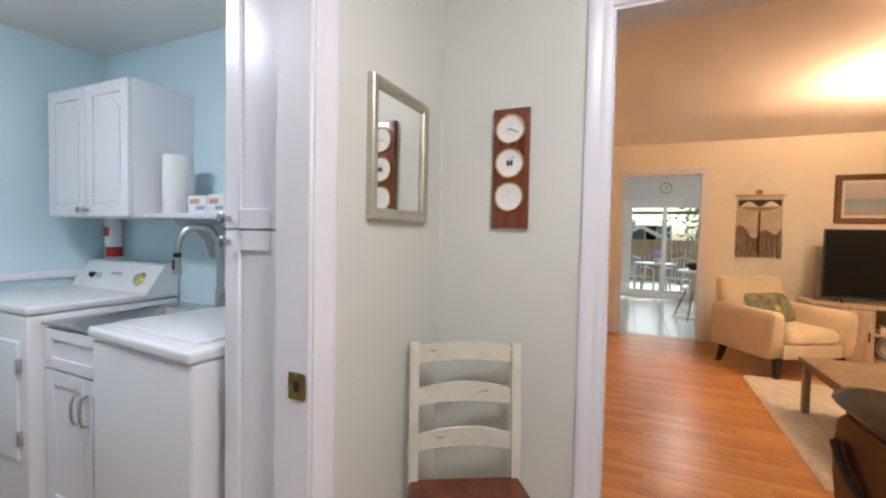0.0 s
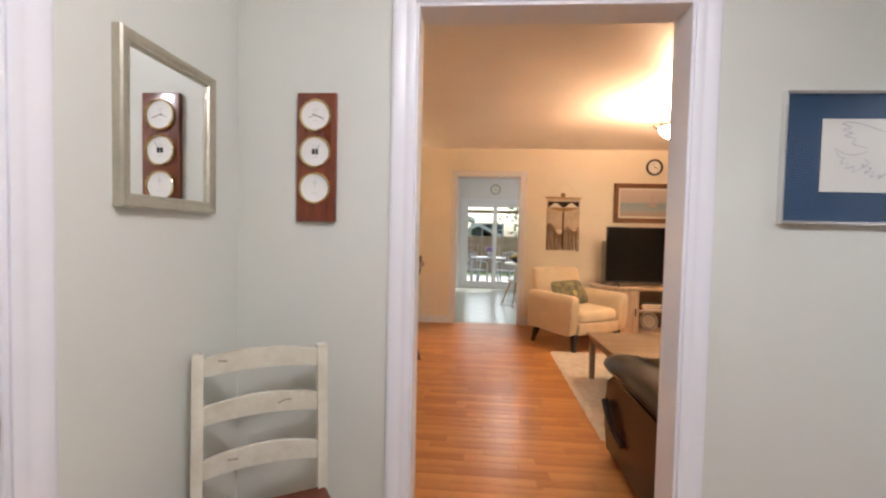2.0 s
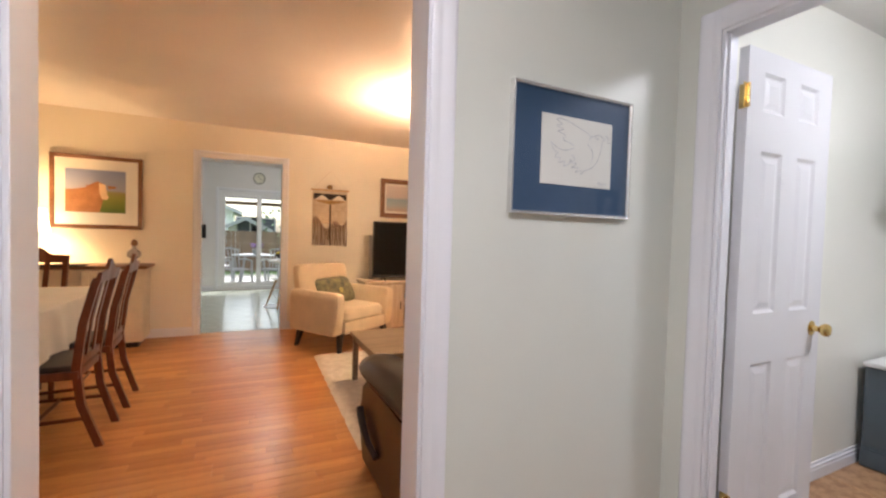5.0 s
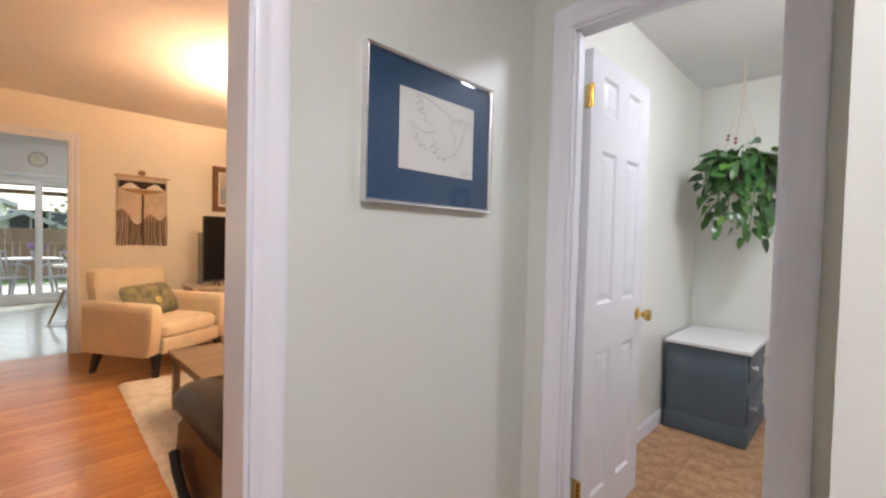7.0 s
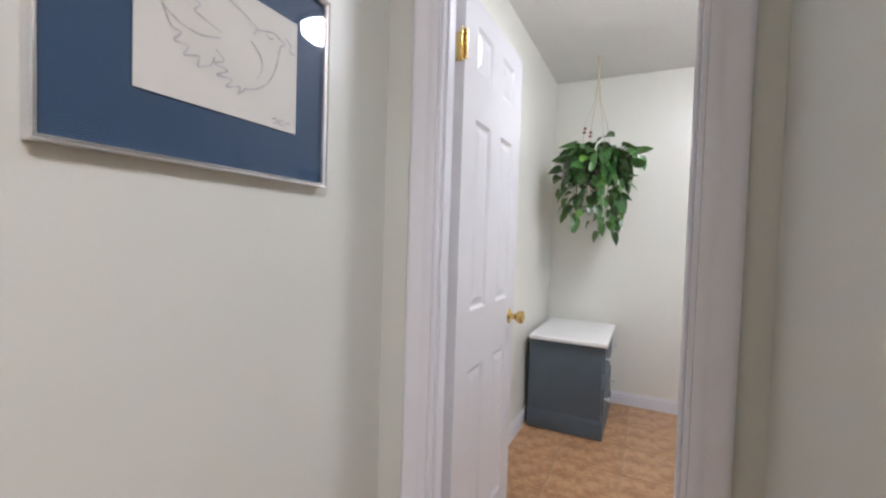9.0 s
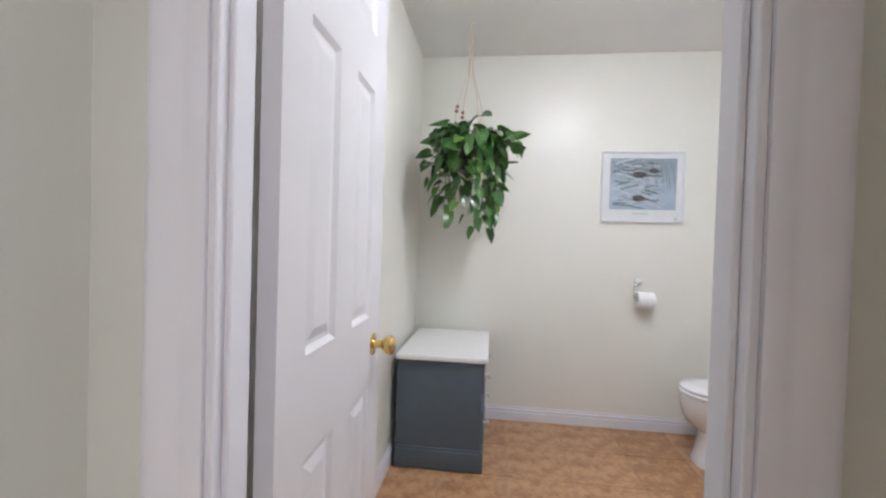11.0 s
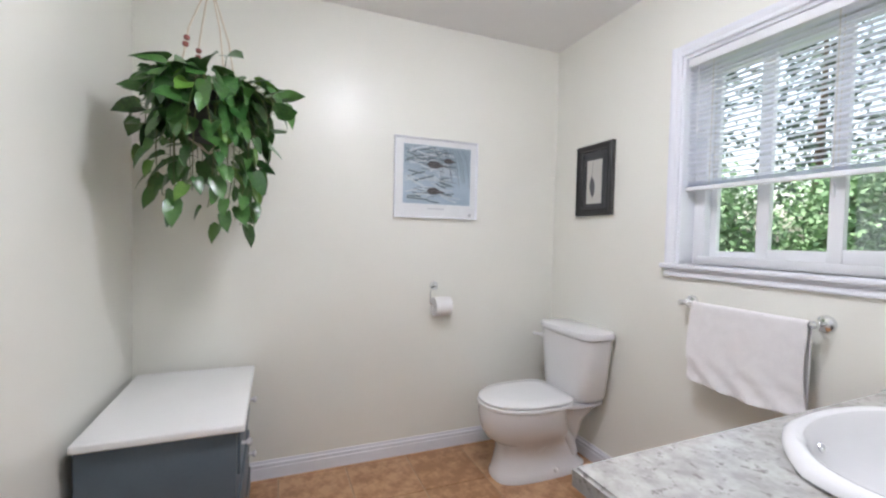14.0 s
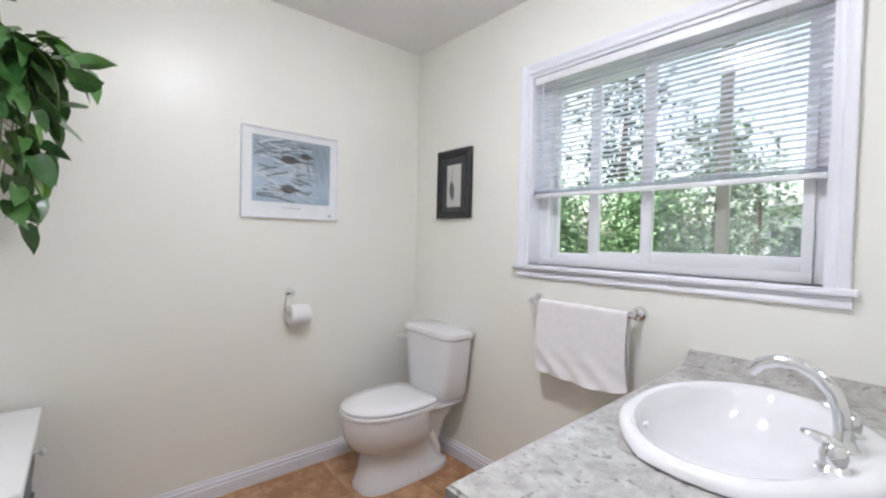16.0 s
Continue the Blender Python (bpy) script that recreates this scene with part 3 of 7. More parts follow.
WARM = (1.0, 0.565, 0.315)
lv = thing("living_ceiling_lamp", pose(2.22, 4.42, 2.465) @ Matrix.Diagonal((0.82, 0.82, 1.0, 1.0)), "semi-flush ceiling lamp with a glass bowl and bronze rim", "ceiling lamp")
bm = bmesh.new()
lathe(bm, [(0, 0), (0.085, 0), (0.09, -0.012), (0.06, -0.03), (0.02, -0.04), (0.012, -0.05), (0.012, -0.20), (0, -0.20)], 32, cap=False)
part("canopy", bm, BRONZE, lv)
bm = bmesh.new()
lathe(bm, [(0.215, -0.205), (0.225, -0.213), (0.215, -0.222), (0.195, -0.218), (0.215, -0.205)], 48, cap=False)
part("rim", bm, BRONZE, lv)
for k in range(9):
    a = 2 * math.pi * k / 9
    c, s = math.cos(a), math.sin(a)
    bm = bmesh.new()
    tube(bm, bezier((0.205 * c, 0.205 * s, -0.215), (0.235 * c, 0.235 * s, -0.215), (0.262 * c, 0.262 * s, -0.20), (0.255 * c, 0.255 * s, -0.175), 6), 0.009, 8, 0.004)
    part("scroll_leaf", bm, BRONZE, lv, "bronze scroll leaf on the rim")
for k in range(3):
    a = 2 * math.pi * k / 3 + 0.4
    bm = bmesh.new()
    c, s = math.cos(a), math.sin(a)
    tube(bm, bezier((0.02 * c, 0.02 * s, -0.06), (0.12 * c, 0.12 * s, -0.05), (0.20 * c, 0.20 * s, -0.12), (0.212 * c, 0.212 * s, -0.208)), 0.006)
    part("arm", bm, BRONZE, lv)
    bm = bmesh.new()
    lathe(bm, [(0, -0.145), (0.018, -0.15), (0.027, -0.17), (0.02, -0.195), (0.012, -0.21), (0, -0.21)], 14, pose(0.10 * math.cos(a + 1), 0.10 * math.sin(a + 1), -0.025), cap=False)
    part("bulb", bm, glowing("living_bulb_glow", WARM, LAMP_LIVING_BULB), lv, "lit warm bulb")
bm = bmesh.new()
lathe(bm, [(0.205, -0.218), (0.195, -0.25), (0.15, -0.29), (0.08, -0.318), (0, -0.325)], 40, cap=False)
part("glass_bowl", bm, glowing("living_bowl_glow", (1.0, 0.80, 0.55), LAMP_LIVING_BOWL), lv, "lit frosted glass bowl")
bm = bmesh.new()
lathe(bm, [(0, -0.325), (0.015, -0.326), (0.008, -0.338), (0.010, -0.345), (0, -0.352)], 14, cap=False)
part("finial", bm, BRONZE, lv)


# ---- doors ----
def six_panel_door(name, m, w, h, label):
    """A leaf whose face looks to -y, hinged at local x = 0."""
    root = thing(name, m, label, "door", kind="structure")
    t = 0.035
    cols = [(0.105, 0.105 + (w - 0.32) / 2), (w - 0.105 - (w - 0.32) / 2, w - 0.105)]
    rows = [(0.17, 0.775), (0.975, 1.605), (1.755, 1.905)]
    bm = bmesh.new()
    xs = [0, cols[0][0], cols[0][1], cols[1][0], cols[1][1], w]
    zs = [0.008, rows[0][0], rows[0][1], rows[1][0], rows[1][1], rows[2][0], rows[2][1], h]
    for i in range(5):
        for j in range(7):
            if i in (1, 3) and j in (1, 3, 5):
                continue
            box(bm, xs[i], xs[i + 1], 0, t, zs[j], zs[j + 1])
    bmesh.ops.remove_doubles(bm, verts=bm.verts, dist=1e-5)
    leaf = part("door_leaf", bm, DOOR_PAINT, root, smooth=False)
    for c0, c1 in cols:
        for r0, r1 in rows:
            bm = bmesh.new()
            for s, y0 in ((1, 0.0), (-1, t)):
                def ring(inset, y):
                    return [bm.verts.new((x, y0 + s * y, z)) for x, z in ((c0 + inset, r0 + inset), (c1 - inset, r0 + inset), (c1 - inset, r1 - inset), (c0 + inset, r1 - inset))]
                rs = [ring(0, 0.0), ring(0.012, 0.009), ring(0.020, 0.009), ring(0.042, 0.003)]
                for a, b in zip(rs, rs[1:]):
                    for k in range(4):
                        bm.faces.new((a[k], a[(k + 1) % 4], b[(k + 1) % 4], b[k]))
                bm.faces.new(rs[-1])
            bmesh.ops.recalc_face_normals(bm, faces=bm.faces)
            part("raised_panel", bm, DOOR_PAINT, root, smooth=False)
    for side in (1, -1):
        kx, y = w - 0.062, 0.0 if side == 1 else t
        bm = bmesh.new()
        lathe(bm, [(0, 0.004), (0.024, 0.004), (0.031, 0.002), (0.032, 0)], 28, pose(kx, y, 0.890, 90 * side), cap=False)
        lathe(bm, [(0.013, 0.003), (0.012, 0.018), (0.011, 0.026), (0.018, 0.032), (0.026, 0.042), (0.028, 0.052), (0.024, 0.061), (0.012, 0.066), (0, 0.067)], 28, pose(kx, y, 0.890, 90 * side), cap=False)
        part("door_knob", bm, BRASS, root, "polished brass knob")
    for z in (1.80, 0.24):
        bm = bmesh.new()
        box(bm, -0.030, -0.0015, -0.0025, 0.0, z - 0.045, z + 0.045, 0.0008, 1)
        box(bm, -0.0025, 0.0, -0.001, 0.030, z - 0.045, z + 0.045, 0.0008, 1)
        for k in range(5):
            lathe(bm, [(0, 0), (0.0058, 0.001), (0.0058, 0.0165), (0, 0.0175)], 12, pose(-0.006, -0.006, z - 0.045 + 0.018 * k), cap=False)
        hinge = part("hinge", bm, BRASS, root, "polished brass butt hinge")
        for dz in (-0.03, 0.0, 0.03):
            bm = bmesh.new()
            lathe(bm, [(0, 0.0035), (0.003, 0.003), (0.0042, 0.002)], 8, pose(-0.018 + 0.005 * (dz == 0), 0, z + dz, 90), cap=False)
            part("screw", bm, BRASS_OLD, hinge)
    return root


six_panel_door("door_1", pose(2.318, 1.802, 0), 0.615, 1.985, "white six-panel bathroom door standing open, with a brass knob")


# ---- framed pictures ----
def picture_frame(root, w, h, bar, depth, material, label="", bev=0.003, inner=None):
    """Four mitred bars; local x across, z up from the lower left corner, front to -y."""
    for a, b, c, d in (((0, 0), (w, 0), (w - bar, bar), (bar, bar)), ((w, 0), (w, h), (w - bar, h - bar), (w - bar, bar)),
                       ((w, h), (0, h), (bar, h - bar), (w - bar, h - bar)), ((0, h), (0, 0), (bar, bar), (bar, h - bar))):
        bm = bmesh.new()
        o1, o2, i2, i1 = (Vector((p[0], 0, p[1])) for p in (a, b, c, d))
        prof = [(0.0, 0.0), (0.0, -depth * 0.8), (0.12, -depth), (0.4, -depth * 0.92), (0.7, -depth * 0.72), (0.85, -depth * 0.8), (1.0, -depth * 0.55), (1.0, 0.0)]
        ra = [o1.lerp(i1, u) + Vector((0, y, 0)) for u, y in prof]
        rb = [o2.lerp(i2, u) + Vector((0, y, 0)) for u, y in prof]
        loft(bm, [ra, rb])
        part("frame_bar", bm, material, root, label, smooth=False)


def sheet(x0, x1, z0, z1, y):
    bm = bmesh.new()
    bm.faces.new([bm.verts.new((x, y, z)) for x, z in ((x0, z0), (x1, z0), (x1, z1), (x0, z1))])
    return bm


# bevelled mirror on the laundry-side wall
mw, mh = 0.350, 0.406
mir = thing("wall_mirror", pose(HALL_W, 1.456, 1.312, 0, 0, 90), "wall mirror in a champagne-silver moulded frame", "mirror")
picture_frame(mir, mw, mh, 0.033, 0.024, SILVER_LEAF)
part("mirror_glass", B(0.029, mw - 0.029, -0.009, -0.004, 0.029, mh - 0.029), MIRROR, mir, "silvered mirror glass", smooth=False)

# weather station with three dials
bar = thing("weather_station", pose(-0.180, HALL_N, 1.298), "reddish-brown wooden weather station with three round white dials", "barometer")
part("board", B(0, 0.133, -0.020, 0, 0, 0.428, 0.004), WOOD_RED, bar)
for zc, kind in ((0.352, 0), (0.232, 1), (0.112, 2)):
    at = pose(0.0645, -0.020, zc)
    d = thing("dial", at, "", "")
    d.parent = bar
    bm = bmesh.new()
    lathe(bm, [(0.047, 0.0), (0.052, 0.002), (0.053, 0.008), (0.049, 0.012), (0.0465, 0.007)], 40, pose(0, 0, 0, 90), cap=False)
    part("bezel", bm, GILT, d, "gilt bezel")
    bm = bmesh.new()
    lathe(bm, [(0.0475, 0.004), (0.0, 0.004)], 40, pose(0, 0, 0, 90), cap=False)
    part("dial_face", bm, DIAL, d, "white printed dial")
    bm = bmesh.new()
    for k in range(24):
        a = radians(-130 + 260 * k / 23)
        r0 = 0.036 if k % 4 else 0.032
        stroke(bm, [(r0 * math.sin(a), r0 * math.cos(a)), (0.039 * math.sin(a), 0.039 * math.cos(a))], 0.0009, -0.0046)
    for dx, dz, ww in ((0, 0.020, 0.022), (0, 0.014, 0.014), (0, -0.018, 0.02)):
        stroke(bm, [(dx - ww / 2, dz), (dx + ww / 2, dz)], 0.0016, -0.0046)
    part("scale_marks", bm, INK_PALE, d, "fine grey scale marks", smooth=False)
    bm = bmesh.new()
    ang = radians((113, 35, 5)[kind])
    stroke(bm, [(-0.010 * math.sin(ang), -0.010 * math.cos(ang)), (0.031 * math.sin(ang), 0.031 * math.cos(ang))], 0.0028 if kind == 0 else 0.0014, -0.006)
    if kind == 0:
        a2 = radians(250)
        stroke(bm, [(0, 0), (0.026 * math.sin(a2), 0.026 * math.cos(a2))], 0.0014, -0.0055)
    if kind == 1:
        for dx in (-0.006, 0.006):
            slab(bm, [(dx - 0.0045, -0.009), (dx + 0.0045, -0.009), (dx + 0.0045, 0.009), (dx - 0.0045, 0.009)], -0.0065, -0.005)
    part("pointer", bm, INK if kind < 2 else INK_PALE, d, "dark pointer", smooth=False)

# framed line drawing of a bird
dw, dh = 0.512, 0.412
dove = thing("dove_picture", pose(1.373, HALL_N - 0.001, 1.323), "framed pencil drawing of a dove on a navy mat", "picture")
picture_frame(dove, dw, dh, 0.011, 0.022, ALU, "thin polished aluminium frame")
part("mat_board", B(0.008, dw - 0.008, -0.010, -0.003, 0.008, dh - 0.008), MAT_BLUE, dove, "navy blue mat board", smooth=False)
part("drawing_paper", B(0.116, 0.424, -0.0125, -0.0095, 0.101, 0.327), ART_PAPER, dove, "ivory drawing paper", smooth=False)
bm = bmesh.new()
DOVE = [
    [(0.36, 0.262), (0.345, 0.268), (0.325, 0.262), (0.312, 0.258), (0.305, 0.246)],
    [(0.36, 0.262), (0.372, 0.258), (0.362, 0.250), (0.358, 0.235), (0.350, 0.200), (0.335, 0.170), (0.312, 0.150), (0.290, 0.142)],
    [(0.318, 0.256), (0.290, 0.272), (0.255, 0.285), (0.225, 0.296), (0.190, 0.302), (0.178, 0.296)],
    [(0.178, 0.296), (0.200, 0.284), (0.178, 0.278), (0.204, 0.268), (0.184, 0.260), (0.212, 0.250), (0.205, 0.236), (0.232, 0.226), (0.246, 0.222)],
    [(0.160, 0.222), (0.185, 0.206), (0.215, 0.202), (0.246, 0.212)],
    [(0.160, 0.222), (0.172, 0.196), (0.186, 0.192), (0.176, 0.176), (0.196, 0.176), (0.190, 0.160), (0.212, 0.166), (0.210, 0.150), (0.230, 0.160), (0.236, 0.176)],
    [(0.238, 0.190), (0.252, 0.176), (0.236, 0.166), (0.258, 0.162), (0.240, 0.148), (0.266, 0.150), (0.256, 0.134), (0.280, 0.142), (0.276, 0.128), (0.292, 0.144)],
    [(0.300, 0.232), (0.318, 0.214), (0.322, 0.190), (0.312, 0.168)],
    [(0.330, 0.258), (0.338, 0.254), (0.346, 0.258)],
    [(0.372, 0.270), (0.384, 0.262), (0.382, 0.250), (0.394, 0.246)],
    [(0.345, 0.104), (0.352, 0.108), (0.358, 0.103), (0.366, 0.108), (0.374, 0.103), (0.384, 0.107)],
    [(0.348, 0.098), (0.360, 0.100), (0.372, 0.097)],
]
for line in DOVE:
    stroke(bm, curve2([(0.116 + (x - 0.125) * 1.12, 0.101 + (z - 0.088) * 1.01) for x, z in line]), 0.0034, -0.0132)
part("pencil_lines", bm, PENCIL, dove, "soft grey pencil lines", smooth=False)
glass_front = clear_glass("picture_glass")
part("glass", sheet(0.010, dw - 0.010, 0.010, dh - 0.010, -0.0155), glass_front, dove, "picture glass", smooth=False).visible_shadow = False

# print of two ducks
kw, kh = 0.508, 0.453
duck = thing("duck_print", pose(BATH_E, 0.778, 1.355, 0, 0, -90), "framed print of two ducks among reeds on pale blue water", "picture")
picture_frame(duck, kw, kh, 0.010, 0.024, VINYL, "thin pale silver-white frame")
part("print_margin", B(0.008, kw - 0.008, -0.011, -0.003, 0.008, kh - 0.008), PAPER, duck, "white print margin", smooth=False)
WATER = banded("printed_water", [(0.15, (0.42, 0.52, 0.60)), (0.45, (0.50, 0.59, 0.66)), (0.75, (0.42, 0.51, 0.57)), (1.0, (0.36, 0.44, 0.49))], 2, 0.4, 0.35, 3.0)
part("print_water", B(0.052, 0.462, -0.013, -0.010, 0.082, 0.412), WATER, duck, "pale blue printed water", smooth=False)
REED = mat("printed_reed", (0.20, 0.24, 0.26), 0.5, var=0.2, scale=30)
REED2 = mat("printed_reed_light", (0.62, 0.67, 0.69), 0.5, var=0.1, scale=30)
bm, bm2 = bmesh.new(), bmesh.new()
for k in range(110):
    x, z = random.uniform(0.056, 0.28), random.uniform(0.10, 0.40)
    ln, sl = random.uniform(0.05, 0.13), random.uniform(-0.5, 0.4)
    x2 = min(0.455, x + ln)
    stroke(bm if k % 2 else bm2, curve2([(x, z), ((x + x2) / 2, min(0.405, z + sl * ln * 0.6)), (x2, min(0.405, max(0.09, z + sl * ln)))], 3), random.uniform(0.003, 0.010), -0.0142 - 0.000015 * k)
for k in range(12):
    x = random.uniform(0.20, 0.42)
    stroke(bm, curve2([(x, 0.40), (x + 0.03, 0.33), (x + 0.05, random.uniform(0.18, 0.28))], 4), 0.0026, -0.0160)
part("reeds", bm, REED, duck, "dark printed reeds", smooth=False)
part("reeds", bm2, REED2, duck, "light printed reeds", smooth=False)
DUCK_REED_DARK = mat("printed_duck_and_reed", (0.11, 0.095, 0.095), 0.5, var=0.2, scale=40)
# The third, smaller shape is the print's reed shadow, in the same outline.
for cx, cz, s in ((0.235, 0.302, 1.0), (0.232, 0.152, 0.95), (0.322, 0.330, 0.7)):
    bm = bmesh.new()
    pts = [(-0.045, 0.0), (-0.03, 0.02), (0.0, 0.026), (0.025, 0.018), (0.038, 0.008), (0.075, -0.002), (0.04, -0.008), (0.015, -0.016), (-0.02, -0.018)]
    slab(bm, [(cx + s * x, cz + s * z) for x, z in pts], -0.0185, -0.0165)
    part("printed_duck_and_reed", bm, DUCK_REED_DARK, duck, "dark printed shape: two ducks' heads and a reed shadow", smooth=False)
bm = bmesh.new()
stroke(bm, [(0.20, 0.055), (0.30, 0.055)], 0.006, -0.0115)
part("caption_bar", bm, INK_PALE, duck, "small illegible grey caption", smooth=False)
bm = bmesh.new()
stroke(bm, [(0.455, 0.025), (0.475, 0.025)], 0.016, -0.0115)
part("stamp", bm, INK_PALE, duck, "small grey stamp", smooth=False)
part("glass", sheet(0.010, kw - 0.010, 0.010, kh - 0.010, -0.0192), glass_front, duck, "picture glass", smooth=False).visible_shadow = False

# feather print in a black frame
fw, fh = 0.286, 0.402
fea = thing("feather_print", pose(4.320, BATH_S, 1.390, 0, 0, 180), "small print of a grey feather in a wide black frame", "picture")
picture_frame(fea, fw, fh, 0.042, 0.026, BLACK, "black frame")
part("mat_board", B(0.036, fw - 0.036, -0.010, -0.003, 0.036, fh - 0.036), mat("charcoal_mat", (0.055, 0.06, 0.065), 0.7), fea, "charcoal mat board", smooth=False)
part("paper", B(0.082, 0.200, -0.0125, -0.0095, 0.068, 0.314), ART_PAPER, fea, "ivory paper", smooth=False)
bm = bmesh.new()
slab(bm, [(0.132, 0.100), (0.116, 0.126), (0.106, 0.160), (0.108, 0.190), (0.122, 0.222), (0.138, 0.202), (0.148, 0.170), (0.146, 0.130)], -0.0140, -0.0125)
stroke(bm, [(0.122, 0.222), (0.128, 0.262), (0.134, 0.298)], 0.003, -0.0135)
part("feather", bm, mat("printed_feather", (0.13, 0.13, 0.14), 0.6, var=0.3, scale=60), fea, "grey printed feather", smooth=False)
part("glass", sheet(0.038, fw - 0.038, 0.038, fh - 0.038, -0.0165), glass_front, fea, "picture glass", smooth=False).visible_shadow = False


# ---- hall: ladder-back chair ----
chair = thing("ladder_back_chair", pose(-0.193, 1.757, 0, 0, 0, 29.3), "worn cream-painted ladder-back chair with a dark wooden seat", "chair")
hw = 0.172
for sx in (-1, 1):
    bm = bmesh.new()
    loft(bm, [[(sx * hw + dx * 0.015, y + dy * 0.017, z) for dx, dy in ((-1, -1), (1, -1), (1, 1), (-1, 1))] for y, z in ((0.005, 0), (0.0, 0.44), (0.012, 0.66), (0.035, 0.895), (0.036, 0.905))])
    part("back_post", bm, CREAM, chair, smooth=False)
    bm = bmesh.new()
    tube(bm, [(sx * (hw + 0.02), -0.37, 0), (sx * (hw + 0.02), -0.37, 0.43)], 0.015, 12, 0.019)
    part("front_leg", bm, CREAM, chair)
    bm = bmesh.new()
    tube(bm, [(sx * hw, 0, 0.2), (sx * (hw + 0.02), -0.37, 0.2)], 0.009)
    part("stretcher", bm, CREAM, chair)
for zc in (0.580, 0.730, 0.868):
    bm = bmesh.new()
    rings = []
    for i in range(13):
        u = -1 + 2 * i / 12
        y = 0.012 + (zc - 0.6) * 0.09 + 0.016 * (1 - u * u)
        arch = 0.018 * (1 - abs(u) ** 2.2)
        low = 0.008 * (1 - abs(u) ** 2.2)
        rings.append([(u * (hw - 0.012), y - 0.007, zc - 0.030 + low), (u * (hw - 0.012), y + 0.007, zc - 0.030 + low), (u * (hw - 0.012), y + 0.007, zc + 0.022 + arch), (u * (hw - 0.012), y - 0.007, zc + 0.022 + arch)])
    loft(bm, rings)
    slat = part("back_slat", bm, CREAM, chair)
    bm = bmesh.new()
    x0 = {0.580: -0.09, 0.730: 0.07, 0.868: -0.12}[zc]
    yy = 0.012 + (zc - 0.6) * 0.09 + 0.016 * (1 - (x0 / hw) ** 2) - 0.0085
    stroke(bm, curve2([(x0 - 0.028, zc + 0.004), (x0 - 0.006, zc + 0.012), (x0 + 0.022, zc + 0.010)], 4), 0.005, yy)
    part("worn_patch", bm, WEAR, slat, "rubbed-through paint", smooth=False)
bm = bmesh.new()
loft(bm, [[(sx * (hw + dx) * s, y * s - 0.19 * (1 - s), z) for sx, dx, y in ((-1, 0.045, -0.41), (1, 0.045, -0.41), (1, 0.03, -0.2), (1, 0.012, 0.0), (-1, 0.012, 0.0), (-1, 0.03, -0.2))] for s, z in ((0.97, 0.432), (1.0, 0.438), (1.0, 0.452), (0.96, 0.462), (0.7, 0.456))])
part("seat", bm, WOOD_DARK, chair, "dark-stained wooden seat")

# ---- bathroom ----
chest = thing("storage_chest", pose(3.83, 1.487, 0), "slate-blue painted low chest with a white top", "chest")
cw, cd = 0.665, 0.462
part("body", B(0.012, cw - 0.012, 0.014, cd, 0.012, 0.575, 0.003), SLATE, chest)
part("plinth", B(0.0, cw, 0.0, cd, 0.006, 0.105, 0.004), SLATE, chest, "blue base board")
part("plinth_cap", B(0.004, cw - 0.004, 0.005, cd, 0.105, 0.118, 0.005), SLATE, chest)
part("top", B(-0.012, cw + 0.008, -0.014, cd + 0.004, 0.575, 0.603, 0.008, 3), WHITE_TOP, chest, "white laminate top with rounded edges")
for z0, z1 in ((0.14, 0.31), (0.40, 0.56)):
    dr = part("drawer_front", B(0.05, cw - 0.05, 0.004, 0.015, z0, z1, 0.003), SLATE, chest)
    for xk in (0.12, cw - 0.12):
        bm = bmesh.new()
        lathe(bm, [(0.007, 0), (0.006, 0.014), (0.014, 0.022), (0.015, 0.029), (0.008, 0.034), (0, 0.035)], 16, pose(xk, 0.004, (z0 + z1) / 2, 90), cap=False)
        part("knob", bm, PORCELAIN, dr, "white porcelain knob")

# toilet
TX = 4.172
toilet = thing("toilet", pose(TX, BATH_S, 0), "white porcelain two-piece toilet with the lid closed", "toilet")
N = 40
bm = bmesh.new()
loft(bm, [oval(0, 0.345, 0.118, 0.275, 0.0, N, 3.2, 1.0), oval(0, 0.345, 0.118, 0.275, 0.026, N, 3.2, 1.0), oval(0, 0.352, 0.108, 0.262, 0.040, N, 3.0, 1.0), oval(0, 0.362, 0.101, 0.236, 0.10, N, 2.7, 1.02), oval(0, 0.366, 0.098, 0.222, 0.15, N, 2.5, 1.03),
          oval(0, 0.370, 0.108, 0.212, 0.185, N, 2.3, 1.06), oval(0, 0.40, 0.147, 0.228, 0.225, N, 2.15, 1.12), oval(0, 0.42, 0.168, 0.228, 0.275, N, 2.08, 1.15), oval(0, 0.428, 0.179, 0.228, 0.325, N, 2.05, 1.16), oval(0, 0.43, 0.182, 0.228, 0.36, N, 2.05, 1.16), oval(0, 0.43, 0.180, 0.226, 0.385, N, 2.05, 1.16)])
part("bowl", bm, PORCELAIN, toilet)
bm = bmesh.new()
loft(bm, [oval(0, 0.21, 0.075, 0.09, 0.15, N, 3), oval(0, 0.19, 0.09, 0.11, 0.27, N, 3), oval(0, 0.165, 0.13, 0.135, 0.345, N, 3.4), oval(0, 0.155, 0.165, 0.145, 0.372, N, 4), oval(0, 0.155, 0.166, 0.145, 0.385, N, 4)])
part("rear_deck", bm, PORCELAIN, toilet)
